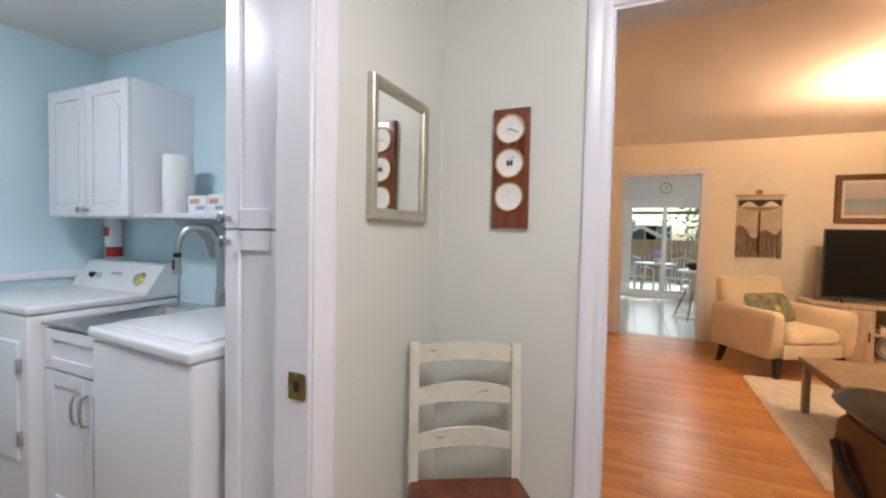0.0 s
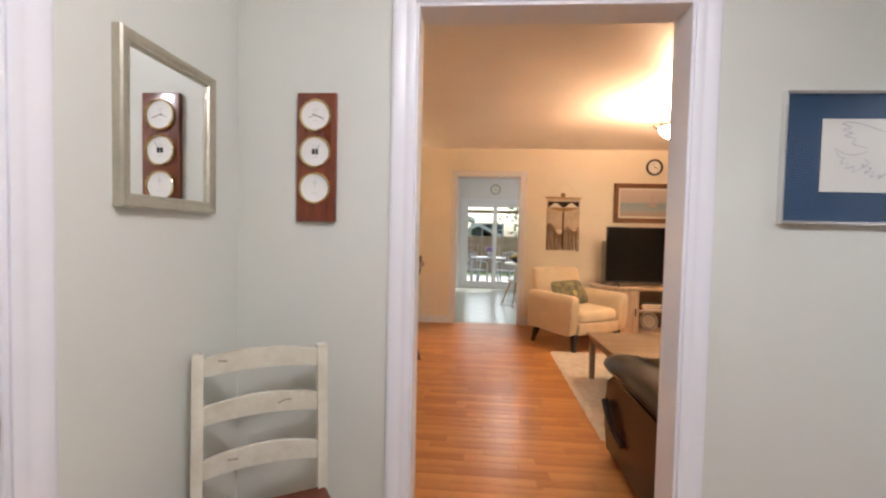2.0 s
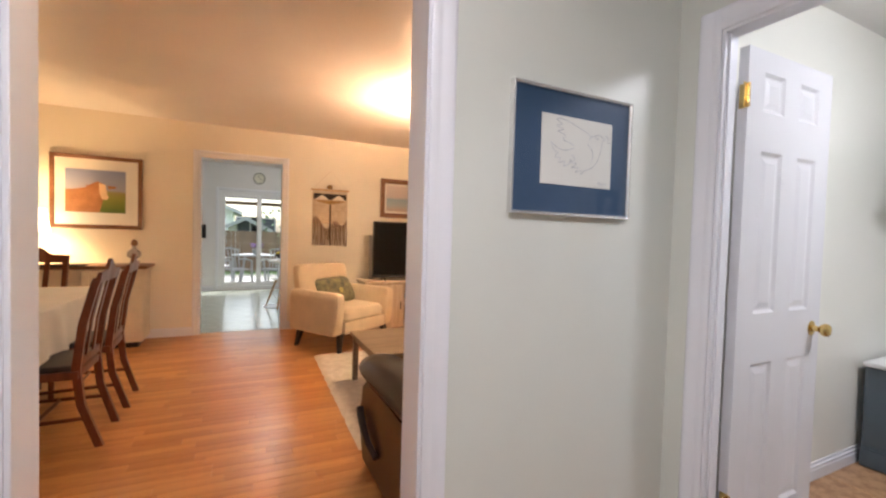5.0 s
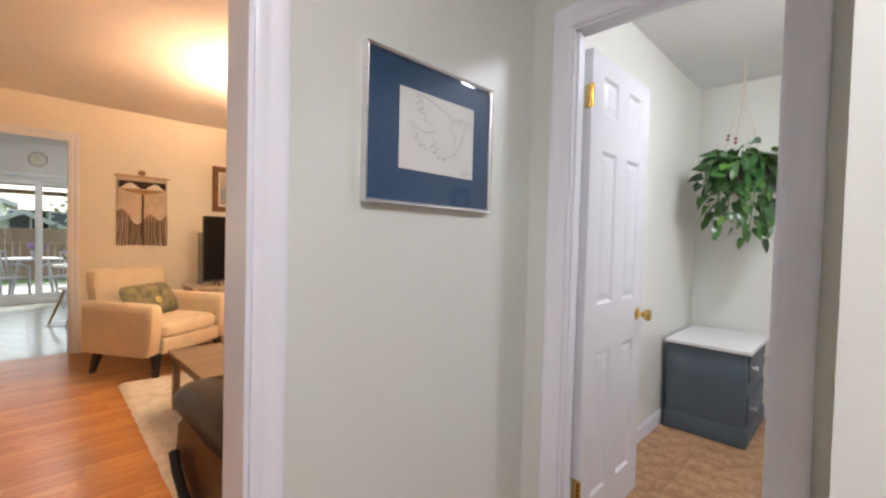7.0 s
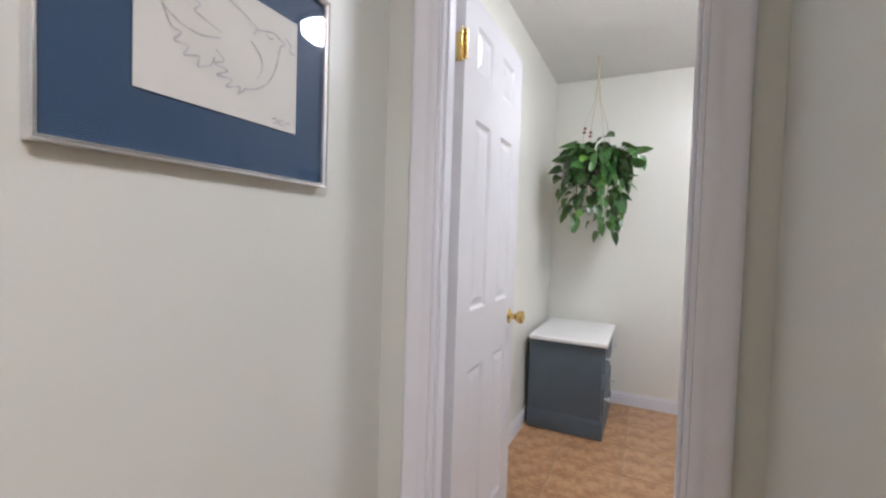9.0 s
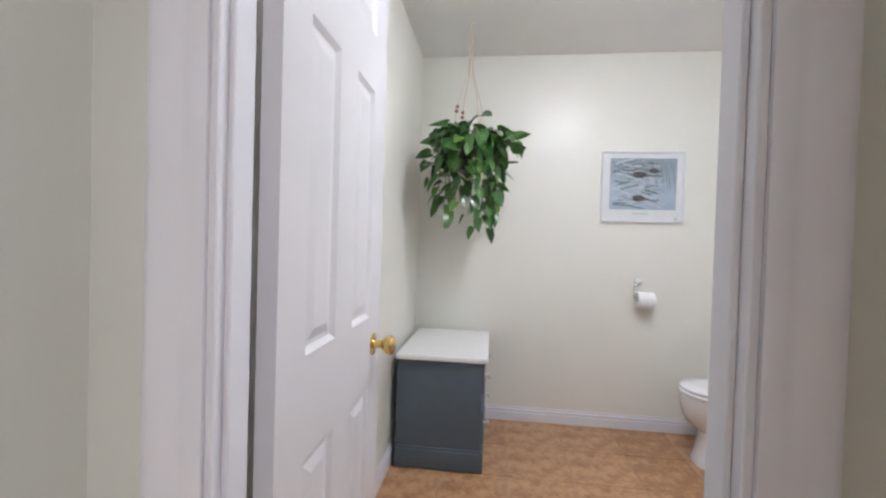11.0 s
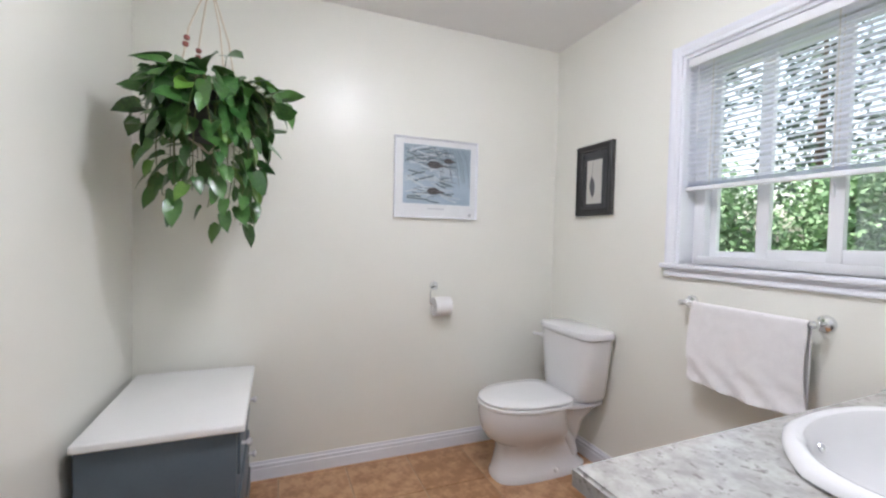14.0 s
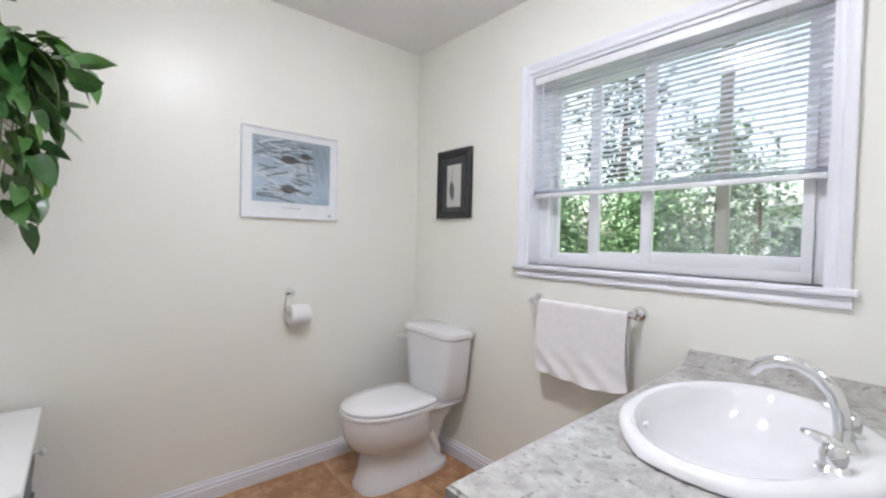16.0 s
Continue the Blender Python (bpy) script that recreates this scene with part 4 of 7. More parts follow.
for sx in (-1, 1):
    bm = bmesh.new()
    tube(bm, bezier((sx * 0.055, 0.16, 0.09), (sx * 0.066, 0.20, 0.22), (sx * 0.082, 0.28, 0.29), (sx * 0.078, 0.40, 0.14), 14), 0.034, 12, 0.026)
    part("trapway", bm, PORCELAIN, toilet)
    bm = bmesh.new()
    lathe(bm, [(0.016, 0), (0.016, 0.006), (0.011, 0.015), (0, 0.018)], 16, pose(sx * 0.105, 0.30, 0.03), cap=False)
    part("bolt_cap", bm, SEAT_PLASTIC, toilet)
bm = bmesh.new()
loft(bm, [oval(0, 0.435, 0.184, 0.215, 0.386, N, 2.05, 1.22, 4.5), oval(0, 0.435, 0.190, 0.218, 0.390, N, 2.05, 1.22, 4.5), oval(0, 0.435, 0.190, 0.218, 0.402, N, 2.05, 1.22, 4.5), oval(0, 0.435, 0.186, 0.214, 0.406, N, 2.05, 1.22, 4.5)])
part("seat_ring", bm, SEAT_PLASTIC, toilet)
bm = bmesh.new()
loft(bm, [oval(0, 0.43, 0.180, 0.212, 0.408, N, 2.1, 1.22, 4.5), oval(0, 0.43, 0.186, 0.217, 0.413, N, 2.1, 1.22, 4.5), oval(0, 0.43, 0.186, 0.217, 0.422, N, 2.1, 1.22, 4.5), oval(0, 0.43, 0.176, 0.207, 0.430, N, 2.1, 1.22, 4.5), oval(0, 0.43, 0.12, 0.14, 0.434, N, 2.1, 1.22, 4.5)])
part("lid", bm, SEAT_PLASTIC, toilet)
bm = bmesh.new()
loft(bm, [oval(0, 0.115, 0.12, 0.06, 0.384, N, 3.5), oval(0, 0.115, 0.160, 0.085, 0.392, N, 4), oval(0, 0.115, 0.180, 0.095, 0.42, N, 4.5), oval(0, 0.114, 0.207, 0.100, 0.64, N, 4.5), oval(0, 0.113, 0.214, 0.103, 0.728, N, 4.5)])
part("tank", bm, PORCELAIN, toilet)
bm = bmesh.new()
loft(bm, [oval(0, 0.113, 0.214, 0.105, 0.729, N, 4.2), oval(0, 0.113, 0.226, 0.112, 0.737, N, 4.2), oval(0, 0.113, 0.228, 0.113, 0.755, N, 4.2), oval(0, 0.113, 0.222, 0.108, 0.767, N, 4.0), oval(0, 0.113, 0.17, 0.075, 0.775, N, 3.5)])
part("tank_lid", bm, PORCELAIN, toilet)
bm = bmesh.new()
lathe(bm, [(0, 0), (0.014, 0), (0.014, 0.008), (0, 0.010)], 16, pose(0.17, 0.212, 0.690, -90), cap=False)
tube(bm, [(0.17, 0.225, 0.690), (0.20, 0.228, 0.688), (0.238, 0.226, 0.683)], 0.007, 8, 0.009)
part("flush_lever", bm, SEAT_PLASTIC, toilet, "white flush lever")

# toilet roll holder
tp = thing("toilet_roll_holder", pose(BATH_E, 0.525, 0.965, 0, 0, -90), "chrome wall holder with a white toilet roll", "toilet roll")
bm = bmesh.new()
lathe(bm, [(0, 0.014), (0.012, 0.014), (0.024, 0.010), (0.027, 0.0)], 28, pose(0, 0, 0, 90), cap=False)
part("rose", bm, CHROME, tp)
bm = bmesh.new()
tube(bm, [(0, -0.01, 0), (0, -0.05, 0), (-0.012, -0.056, -0.004), (-0.035, -0.057, -0.012), (-0.042, -0.057, -0.03), (-0.042, -0.057, -0.085), (-0.036, -0.057, -0.098), (-0.02, -0.057, -0.10), (0.10, -0.057, -0.10)], 0.0045, 10)
part("arm", bm, CHROME, tp)
bm = bmesh.new()
lathe(bm, [(0.020, 0), (0.052, 0), (0.054, 0.002), (0.054, 0.098), (0.052, 0.10), (0.020, 0.10), (0.020, 0)], 36, pose(-0.022, -0.057, -0.112, 0, 90), cap=False)
roll = part("paper_roll", bm, PAPER, tp, "white paper roll")
bm = bmesh.new()
lathe(bm, [(0.0205, -0.001), (0.0205, 0.101)], 24, pose(-0.022, -0.057, -0.112, 0, 90), cap=False)
part("card_core", bm, mat("grey_card", (0.16, 0.13, 0.11), 0.9), roll, "brown card core")

# towel rail with towel
rail = thing("towel_rail", pose(3.557, BATH_S, 0.994, 0, 0, 180), "chrome towel rail under the window", "towel rail")
for x in (0.0, 0.478):
    bm = bmesh.new()
    lathe(bm, [(0, 0.016), (0.014, 0.016), (0.026, 0.010), (0.030, 0.0)], 28, pose(x, 0, 0, 90), cap=False)
    lathe(bm, [(0.009, 0.012), (0.008, 0.045), (0.013, 0.055), (0.013, 0.072), (0.009, 0.078), (0, 0.079)], 20, pose(x, 0, 0, 90), cap=False)
    part("rail_post", bm, CHROME, rail)
bm = bmesh.new()
tube(bm, [(-0.012, -0.063, 0), (0.490, -0.063, 0)], 0.0075, 14)
part("rail_bar", bm, CHROME, rail)


def draped_towel():
    """A towel over the rail: a long front fall with soft folds and a shorter back fall."""
    bm = bmesh.new()
    nu, path = 40, []
    for k in range(12):
        path.append((-0.063 + 0.0125, -0.30 + 0.30 * k / 11))
    for k in range(1, 6):
        a = math.pi * k / 6
        path.append((-0.063 + 0.0125 * math.cos(a), 0.0125 * math.sin(a)))
    for k in range(22):
        path.append((-0.063 - 0.0125, -0.302 * k / 21))
    rows = []
    for n, (y, z) in enumerate(path):
        row = []
        for i in range(nu + 1):
            u = i / nu
            f = min(1, max(0, -z / 0.30))
            yy, zz, xx = y, z, 0.030 + 0.412 * u
            if n > 16:
                yy -= 0.010 * f * (0.6 + math.sin(u * 9.0 + 1.0)) + 0.007 * max(0, f - 0.55) * math.sin(u * 22 + z * 60) * 2 + 0.012 * f * f * (1 + math.sin(u * 4 + 2 + z * 9))
                zz -= 0.016 * f * math.sin(u * math.pi) - 0.004 * f * u
                xx += 0.012 * f * math.sin(z * 14)
                band = math.exp(-((f - 0.80) / 0.03) ** 2) + math.exp(-((f - 0.90) / 0.03) ** 2)
                yy += 0.0045 * band
            row.append(bm.verts.new((xx, yy, zz)))
        rows.append(row)
    for a, b in zip(rows, rows[1:]):
        for i in range(nu):
            bm.faces.new((a[i], a[i + 1], b[i + 1], b[i]))
    bmesh.ops.recalc_face_normals(bm, faces=bm.faces)
    bmesh.ops.solidify(bm, geom=bm.faces[:], thickness=0.004)
    return bm


solid("hand_towel", draped_towel(), TOWEL, "white terry towel with woven bands hung over the rail", "towel", at=pose(3.535, BATH_S, 0.994, 0, 0, 180))

# vanity
VX1, VY1, VT = 2.868, 0.886, 0.85
van = thing("vanity_cabinet", pose(BATH_W, BATH_S, 0), "black-brown bathroom vanity cabinet with panelled doors", "vanity")
part("side_panel", B(0.003, 0.600, VY1 - BATH_S - 0.068, VY1 - BATH_S - 0.05, 0.09, VT - 0.036, 0.002), VANITY, van)
part("side_panel", B(0.003, 0.600, 0.003, 0.021, 0.09, VT - 0.036, 0.002), VANITY, van)
part("front_frame", B(0.582, 0.600, 0.021, VY1 - BATH_S - 0.068, 0.09, VT - 0.036), VANITY, van)
part("bottom_panel", B(0.003, 0.582, 0.021, VY1 - BATH_S - 0.068, 0.09, 0.108), VANITY, van)
part("toe_kick", B(0.003, 0.535, 0.003, VY1 - BATH_S - 0.05, 0.0, 0.09), BLACK, van)
for k in range(3):
    y0 = 0.02 + k * 0.365
    dr = part("cabinet_door", B(0.600, 0.618, y0, y0 + 0.35, 0.11, VT - 0.05, 0.003), VANITY, van)
    part("door_panel", B(0.618, 0.624, y0 + 0.06, y0 + 0.29, 0.17, VT - 0.11, 0.004), VANITY, dr)
    bm = bmesh.new()
    lathe(bm, [(0.005, 0), (0.005, 0.014), (0.013, 0.02), (0.012, 0.027), (0, 0.03)], 14, pose(0.618, y0 + 0.31, 0.62, 0, 90), cap=False)
    part("knob", bm, NICKEL, dr, "satin nickel knob")
SKX, SKY, SRX, SRY = 2.602, 0.222, 0.243, 0.338


def counter_mesh():
    """A worktop with an oval cut-out and a rounded front edge."""
    bm = bmesh.new()
    x0, x1, y0, y1, t = BATH_W + 0.002, VX1, BATH_S + 0.002, VY1, 0.036
    n = 48
    inner = [(SKX + (SRX - 0.012) * math.cos(2 * math.pi * i / n), SKY + (SRY - 0.012) * math.sin(2 * math.pi * i / n)) for i in range(n)]
    outer = []
    for i in range(n):
        a = 2 * math.pi * i / n
        dx, dy = math.cos(a), math.sin(a)
        k = min(((x1 - SKX) / dx) if dx > 1e-6 else 9, ((x0 - SKX) / dx) if dx < -1e-6 else 9, ((y1 - SKY) / dy) if dy > 1e-6 else 9, ((y0 - SKY) / dy) if dy < -1e-6 else 9)
        outer.append((SKX + dx * k, SKY + dy * k))
    for cx, cy in ((x0, y0), (x1, y0), (x1, y1), (x0, y1)):
        best = min(range(n), key=lambda i: (outer[i][0] - cx) ** 2 + (outer[i][1] - cy) ** 2)
        outer[best] = (cx, cy)
    loops = []
    for pts, z in ((inner, VT - t), (inner, VT), (outer, VT), (outer, VT - t)):
        loops.append([bm.verts.new((x, y, z)) for x, y in pts])
    for a, b in zip(loops, loops[1:] + loops[:1]):
        for i in range(n):
            j = (i + 1) % n
            bm.faces.new((a[i], a[j], b[j], b[i]))
    for v in bm.verts:
        if v.co.x > x1 - 0.01:
            v.co.x += 0.028 * (y1 - v.co.y) / (y1 - y0)
    bmesh.ops.recalc_face_normals(bm, faces=bm.faces)
    bmesh.ops.bevel(bm, geom=[e for e in bm.edges if all(v.co.z > VT - 1e-4 and (v.co.x > x1 - 0.01 or v.co.y > y1 - 0.001) for v in e.verts)], offset=0.006, segments=3, affect='EDGES')
    return bm


def cove(p0, p1, out):
    """A rolled upstand from p0 to p1 against a wall, swept up out of the worktop."""
    prof = [(0.0, 0.0), (0.115, 0.0005), (0.095, 0.0015), (0.075, 0.005), (0.057, 0.011), (0.042, 0.019), (0.031, 0.028), (0.024, 0.037), (0.018, 0.043), (0.010, 0.0465), (0.0, 0.0465)]
    o = Vector((*out, 0))
    return loft(bmesh.new(), [[Vector((*p, VT)) + o * d + Vector((0, 0, z)) for d, z in prof] for p in (p0, p1)])


counter = thing("countertop", pose(0, 0, 0), "grey-white speckled laminate worktop on the vanity", "countertop")
part("worktop", counter_mesh(), GRANITE, counter, smooth=False)
part("side_splash", cove((BATH_W + 0.002, BATH_S + 0.001), (VX1 + 0.026, BATH_S + 0.001), (0, 1)), GRANITE, counter, "rolled speckled upstand")
part("back_splash", cove((BATH_W + 0.001, BATH_S + 0.002), (BATH_W + 0.001, VY1 - 0.002), (1, 0)), GRANITE, counter, "rolled speckled upstand")

basin = thing("wash_basin", pose(SKX, SKY, VT), "white oval drop-in wash basin", "basin")
bm = bmesh.new()
n = 64


def sink_ring(rx, ry, z, cx=0.0, facet=0.0):
    """An oval, drawn towards an octagon by facet."""
    out = []
    for i in range(n):
        a = 2 * math.pi * i / n
        k = 1 + facet * (0.96 / math.cos((a + math.pi / 8) % (math.pi / 4) - math.pi / 8) - 1)
        out.append((cx + k * rx * math.cos(a), k * ry * math.sin(a), z))
    return out


rs = [sink_ring(SRX - 0.004, SRY - 0.004, 0.0005, 0, 0.42), sink_ring(SRX + 0.002, SRY + 0.002, 0.006, 0, 0.42), sink_ring(SRX, SRY, 0.015, 0, 0.38), sink_ring(SRX - 0.010, SRY - 0.010, 0.024, 0.001, 0.26), sink_ring(SRX - 0.026, SRY - 0.026, 0.028, 0.006, 0.12),
      sink_ring(SRX - 0.048, SRY - 0.042, 0.024, 0.014), sink_ring(SRX - 0.062, SRY - 0.056, 0.010, 0.020), sink_ring(SRX - 0.074, SRY - 0.070, -0.02, 0.022), sink_ring(SRX - 0.092, SRY - 0.105, -0.075, 0.022), sink_ring(SRX - 0.13, SRY - 0.18, -0.118, 0.020), sink_ring(0.03, 0.03, -0.130, 0.015), sink_ring(0.004, 0.004, -0.132, 0.015)]
vs = [[bm.verts.new(p) for p in r] for r in rs]
for a, b in zip(vs, vs[1:]):
    for i in range(n):
        bm.faces.new((a[i], a[(i + 1) % n], b[(i + 1) % n], b[i]))
bm.faces.new(vs[-1])
bmesh.ops.recalc_face_normals(bm, faces=bm.faces)
part("bowl", bm, PORCELAIN, basin)
bm = bmesh.new()
lathe(bm, [(0, 0.004), (0.018, 0.004), (0.024, 0.002), (0.025, 0)], 24, pose(0.015, 0, -0.132), cap=False)
part("drain", bm, CHROME, basin)
bm = bmesh.new()
lathe(bm, [(0, 0.001), (0.006, 0.001), (0.009, 0.003), (0.010, 0)], 16, pose(0.176, 0.10, -0.018, 0, -72, 0), cap=False)
part("overflow", bm, CHROME, basin, "chrome overflow ring")

faucet = thing("basin_faucet", pose(2.440, 0.240, VT + 0.024) @ Matrix.Scale(1.0, 4), "chrome basin faucet with a high arched spout and two lever handles", "faucet")
bm = bmesh.new()
lathe(bm, [(0.027, 0), (0.027, 0.008), (0.020, 0.014), (0.017, 0.03), (0.014, 0.05)], 24, cap=False)
tube(bm, [(0, 0, 0.03), (0.004, 0, 0.075), (0.016, 0, 0.112), (0.040, 0, 0.140), (0.070, 0, 0.155), (0.105, 0, 0.155), (0.135, 0, 0.142), (0.152, 0, 0.120)], 0.0150, 16, 0.0125)
part("spout", bm, CHROME, faucet)
for sy in (-1, 1):
    bm = bmesh.new()
    lathe(bm, [(0.026, 0), (0.026, 0.006), (0.020, 0.012), (0.021, 0.030), (0.016, 0.045), (0.007, 0.052), (0, 0.053)], 24, pose(0.002, sy * 0.105, 0), cap=False)
    part("handle_base", bm, CHROME, faucet)
    bm = bmesh.new()
    loft(bm, [[(0.002 + x, sy * 0.105 + w * math.cos(2 * math.pi * i / 12), 0.050 + 0.010 * x / 0.06 + h * math.sin(2 * math.pi * i / 12)) for i in range(12)] for x, w, h in ((-0.012, 0.004, 0.003), (-0.006, 0.010, 0.006), (0.01, 0.013, 0.009), (0.026, 0.013, 0.009), (0.038, 0.012, 0.007), (0.046, 0.007, 0.004))])
    part("lever", bm, CHROME, faucet)

# oval mirror over the vanity
om = thing("oval_mirror", pose(BATH_W, 0.262, 1.50, 0, 0, 90), "clear oval wall mirror over the vanity", "mirror")
bm = bmesh.new()
ms = [[bm.verts.new((rx * math.cos(2 * math.pi * i / 64), y, rz * math.sin(2 * math.pi * i / 64))) for i in range(64)] for rx, rz, y in ((0.26, 0.36, 0), (0.26, 0.36, -0.003), (0.235, 0.335, -0.006))]
for a, b in zip(ms, ms[1:]):
    for i in range(64):
        bm.faces.new((a[i], a[(i + 1) % 64], b[(i + 1) % 64], b[i]))
bm.faces.new(ms[-1])
part("mirror_glass", bm, MIRROR, om, smooth=False)


# ---- bathroom window ----
win = thing("window_1", pose(WB[1], BATH_S, WB[2], 0, 0, 180), "white vinyl sliding window with four panes and moulded casing", "window", kind="structure")
ww, wh = WB[1] - WB[0], WB[3] - WB[2]


CW = 0.047
part("casing_leg", moulding(wh + CW, CW, 0.02), TRIM, win, at=Matrix.Diagonal((-1, 1, 1, 1)))
part("casing_leg", moulding(wh + CW, CW, 0.02), TRIM, win, at=pose(ww, 0, 0))
part("casing_head", moulding(ww, CW, 0.02), TRIM, win, at=pose(0, -0.0005, wh, 0, 90, 0) @ Matrix.Diagonal((-1, 1, 1, 1)))
part("window_sill", B(-0.064, ww + 0.064, -0.032, 0.10, -0.022, 0.0, 0.007, 3), TRIM, win)
part("apron", moulding(ww + 0.10, 0.036, 0.017), TRIM, win, at=pose(-0.05, 0, -0.022, 0, 90, 0))
for x0, x1, z0, z1 in ((0.0, 0.014, 0, wh), (ww - 0.014, ww, 0, wh), (0.014, ww - 0.014, wh - 0.014, wh)):
    part("reveal_lining", B(x0, x1, 0.0, 0.10, z0, z1), TRIM, win, smooth=False)
fr = part("window_frame", box(box(box(B(0.014, 0.066, 0.085, 0.15, 0, wh, 0.003), ww - 0.05, ww - 0.014, 0.085, 0.15, 0, wh, 0.003), 0.05, ww - 0.05, 0.068, 0.15, 0, 0.035, 0.003), 0.05, ww - 0.05, 0.085, 0.15, wh - 0.05, wh - 0.014, 0.003), VINYL, win)
SCREEN_MESH = clear_glass("fly_screen")
scr = SCREEN_MESH.node_tree
veil, share = scr.nodes.new("ShaderNodeBsdfDiffuse"), scr.nodes["Mix Shader"]
veil.inputs[0].default_value = (0.50, 0.52, 0.54, 1)
for link in list(share.inputs[0].links):
    scr.links.remove(link)
share.inputs[0].default_value = 0.30
scr.links.new(veil.outputs[0], share.inputs[2])
MULLION = mat("tan_metal_mullion", (0.46, 0.44, 0.39), 0.45, var=0.05)


def sash(x0, x1, y, left, right, low, top):
    """One glazed leaf with its own stile and rail widths."""
    z0, z1 = 0.035, wh - 0.05
    bm = box(box(box(B(x0, x0 + left, y, y + 0.026, z0, z1, 0.003), x1 - right, x1, y, y + 0.026, z0, z1, 0.003), x0 + left, x1 - right, y, y + 0.026, z0, z0 + low, 0.003), x0 + left, x1 - right, y, y + 0.026, z1 - top, z1, 0.003)
    s = part("sash", bm, VINYL, win)
    part("pane", sheet(x0 + left - 0.002, x1 - right + 0.002, z0 + low - 0.002, z1 - top + 0.002, y + 0.013), GLASS, s, smooth=False).visible_shadow = False
    return s


sash(0.066, 0.300, 0.124, 0.026, 0.026, 0.026, 0.026)
sash(0.274, 0.545, 0.098, 0.046, 0.022, 0.040, 0.034)
wide = sash(0.523, ww - 0.050, 0.070, 0.044, 0.030, 0.048, 0.040)
part("mullion", B(0.775, 0.815, 0.126, 0.150, 0.035, wh - 0.05, 0.003), MULLION, win, "tan metal mullion behind the glass")
part("fly_screen", sheet(0.560, ww - 0.050, 0.035, wh - 0.05, 0.152), SCREEN_MESH, win, "grey insect screen", smooth=False).visible_shadow = False
bm = bmesh.new()
box(bm, 0.532, 0.541, 0.058, 0.071, 0.26, 0.31, 0.003)
part("sash_latch", bm, VINYL, win)

bl = thing("venetian_blind", pose(WB[1], BATH_S, WB[2], 0, 0, 180), "white venetian blind half lowered in the window", "blind")
part("headrail", B(0.018, ww - 0.018, 0.010, 0.048, wh - 0.052, wh - 0.016, 0.003), VINYL, bl)
nsl, ztop, zbot = 25, wh - 0.065, 0.365
slat_bm = bmesh.new()
rows = []
for k in range(5):
    u = -1 + k / 2
    rows.append([slat_bm.verts.new((x, 0.0125 * u, 0.0016 * (1 - u * u) - 0.0004 * u)) for x in (0.018, ww - 0.018)])
for a, b in zip(rows, rows[1:]):
    slat_bm.faces.new((a[0], a[1], b[1], b[0]))
slat_me = mesh_of("slat", slat_bm, BLIND)
for k in range(nsl):
    z = zbot + (ztop - zbot) * k / (nsl - 1)
    ob = new("slat", slat_me)
    ob.parent = bl
    ob.matrix_basis = pose(0, 0.030, z, -3, random.uniform(-0.12, 0.12), 0)
for k in range(4):
    ob = new("slat", slat_me)
    ob.parent = bl
    ob.matrix_basis = pose(0, 0.030, zbot - 0.008 - 0.004 * k, 0, random.uniform(-0.1, 0.1), 0)
part("bottom_rail", B(0.018, ww - 0.018, 0.017, 0.043, zbot - 0.041, zbot - 0.024, 0.004), VINYL, bl)
for x in (0.13, ww / 2, ww - 0.13):
    bm = bmesh.new()
    for y in (0.0165, 0.0435):
        tube(bm, [(x, y, zbot - 0.02), (x, y, wh - 0.05)], 0.0009, 5)
    part("ladder_cord", bm, CORD, bl)
bm = bmesh.new()
tube(bm, [(0.07, 0.008, wh - 0.06), (0.072, 0.008, wh - 0.36)], 0.003, 6)
part("tilt_wand", bm, VINYL, bl)


# ---- hanging plant ----
PX, PY, PZ = 4.12, 1.625, 1.60
plant = thing("hanging_plant", pose(PX, PY, PZ), "trailing green pothos in a corded hanging pot", "plant")
bm = bmesh.new()
lathe(bm, [(0, 0.0), (0.075, 0.0), (0.10, 0.10), (0.115, 0.16), (0.11, 0.165), (0.098, 0.15), (0, 0.15)], 28, cap=False)
part("pot", bm, POT, plant, "dark pot hidden by leaves")
bm = bmesh.new()
lathe(bm, [(0.008, 0), (0.010, 0.01), (0.006, 0.02)], 10, pose(0, 0, CEIL - PZ - 0.02), cap=False)
tube(bm, [(0, 0, CEIL - PZ), (0, 0, CEIL - PZ - 0.12)], 0.006, 8)
part("hanger_loop", bm, CORD, plant, "twisted cord loop")
for k in range(4):
    a = 2 * math.pi * k / 4 + 0.6
    c, s = math.cos(a), math.sin(a)
    bm = bmesh.new()
    tube(bm, [(0, 0, CEIL - PZ - 0.11), (0.02 * c, 0.02 * s, CEIL - PZ - 0.30), (0.075 * c, 0.075 * s, 0.40), (0.118 * c, 0.118 * s, 0.15), (0.08 * c, 0.08 * s, 0.0), (0, 0, -0.05)], 0.0028, 6)
    cord = part("cord", bm, CORD, plant)
    for dz in (0.36, 0.335) if k < 2 else ():
        bm = bmesh.new()
        rr = 0.075 + (0.40 - dz) * 0.172
        lathe(bm, [(0, -0.011), (0.009, -0.007), (0.011, 0), (0.009, 0.007), (0, 0.011)], 12, pose(rr * c, rr * s, dz), cap=False)
        part("bead", bm, BEAD, cord, "dark red wooden bead")


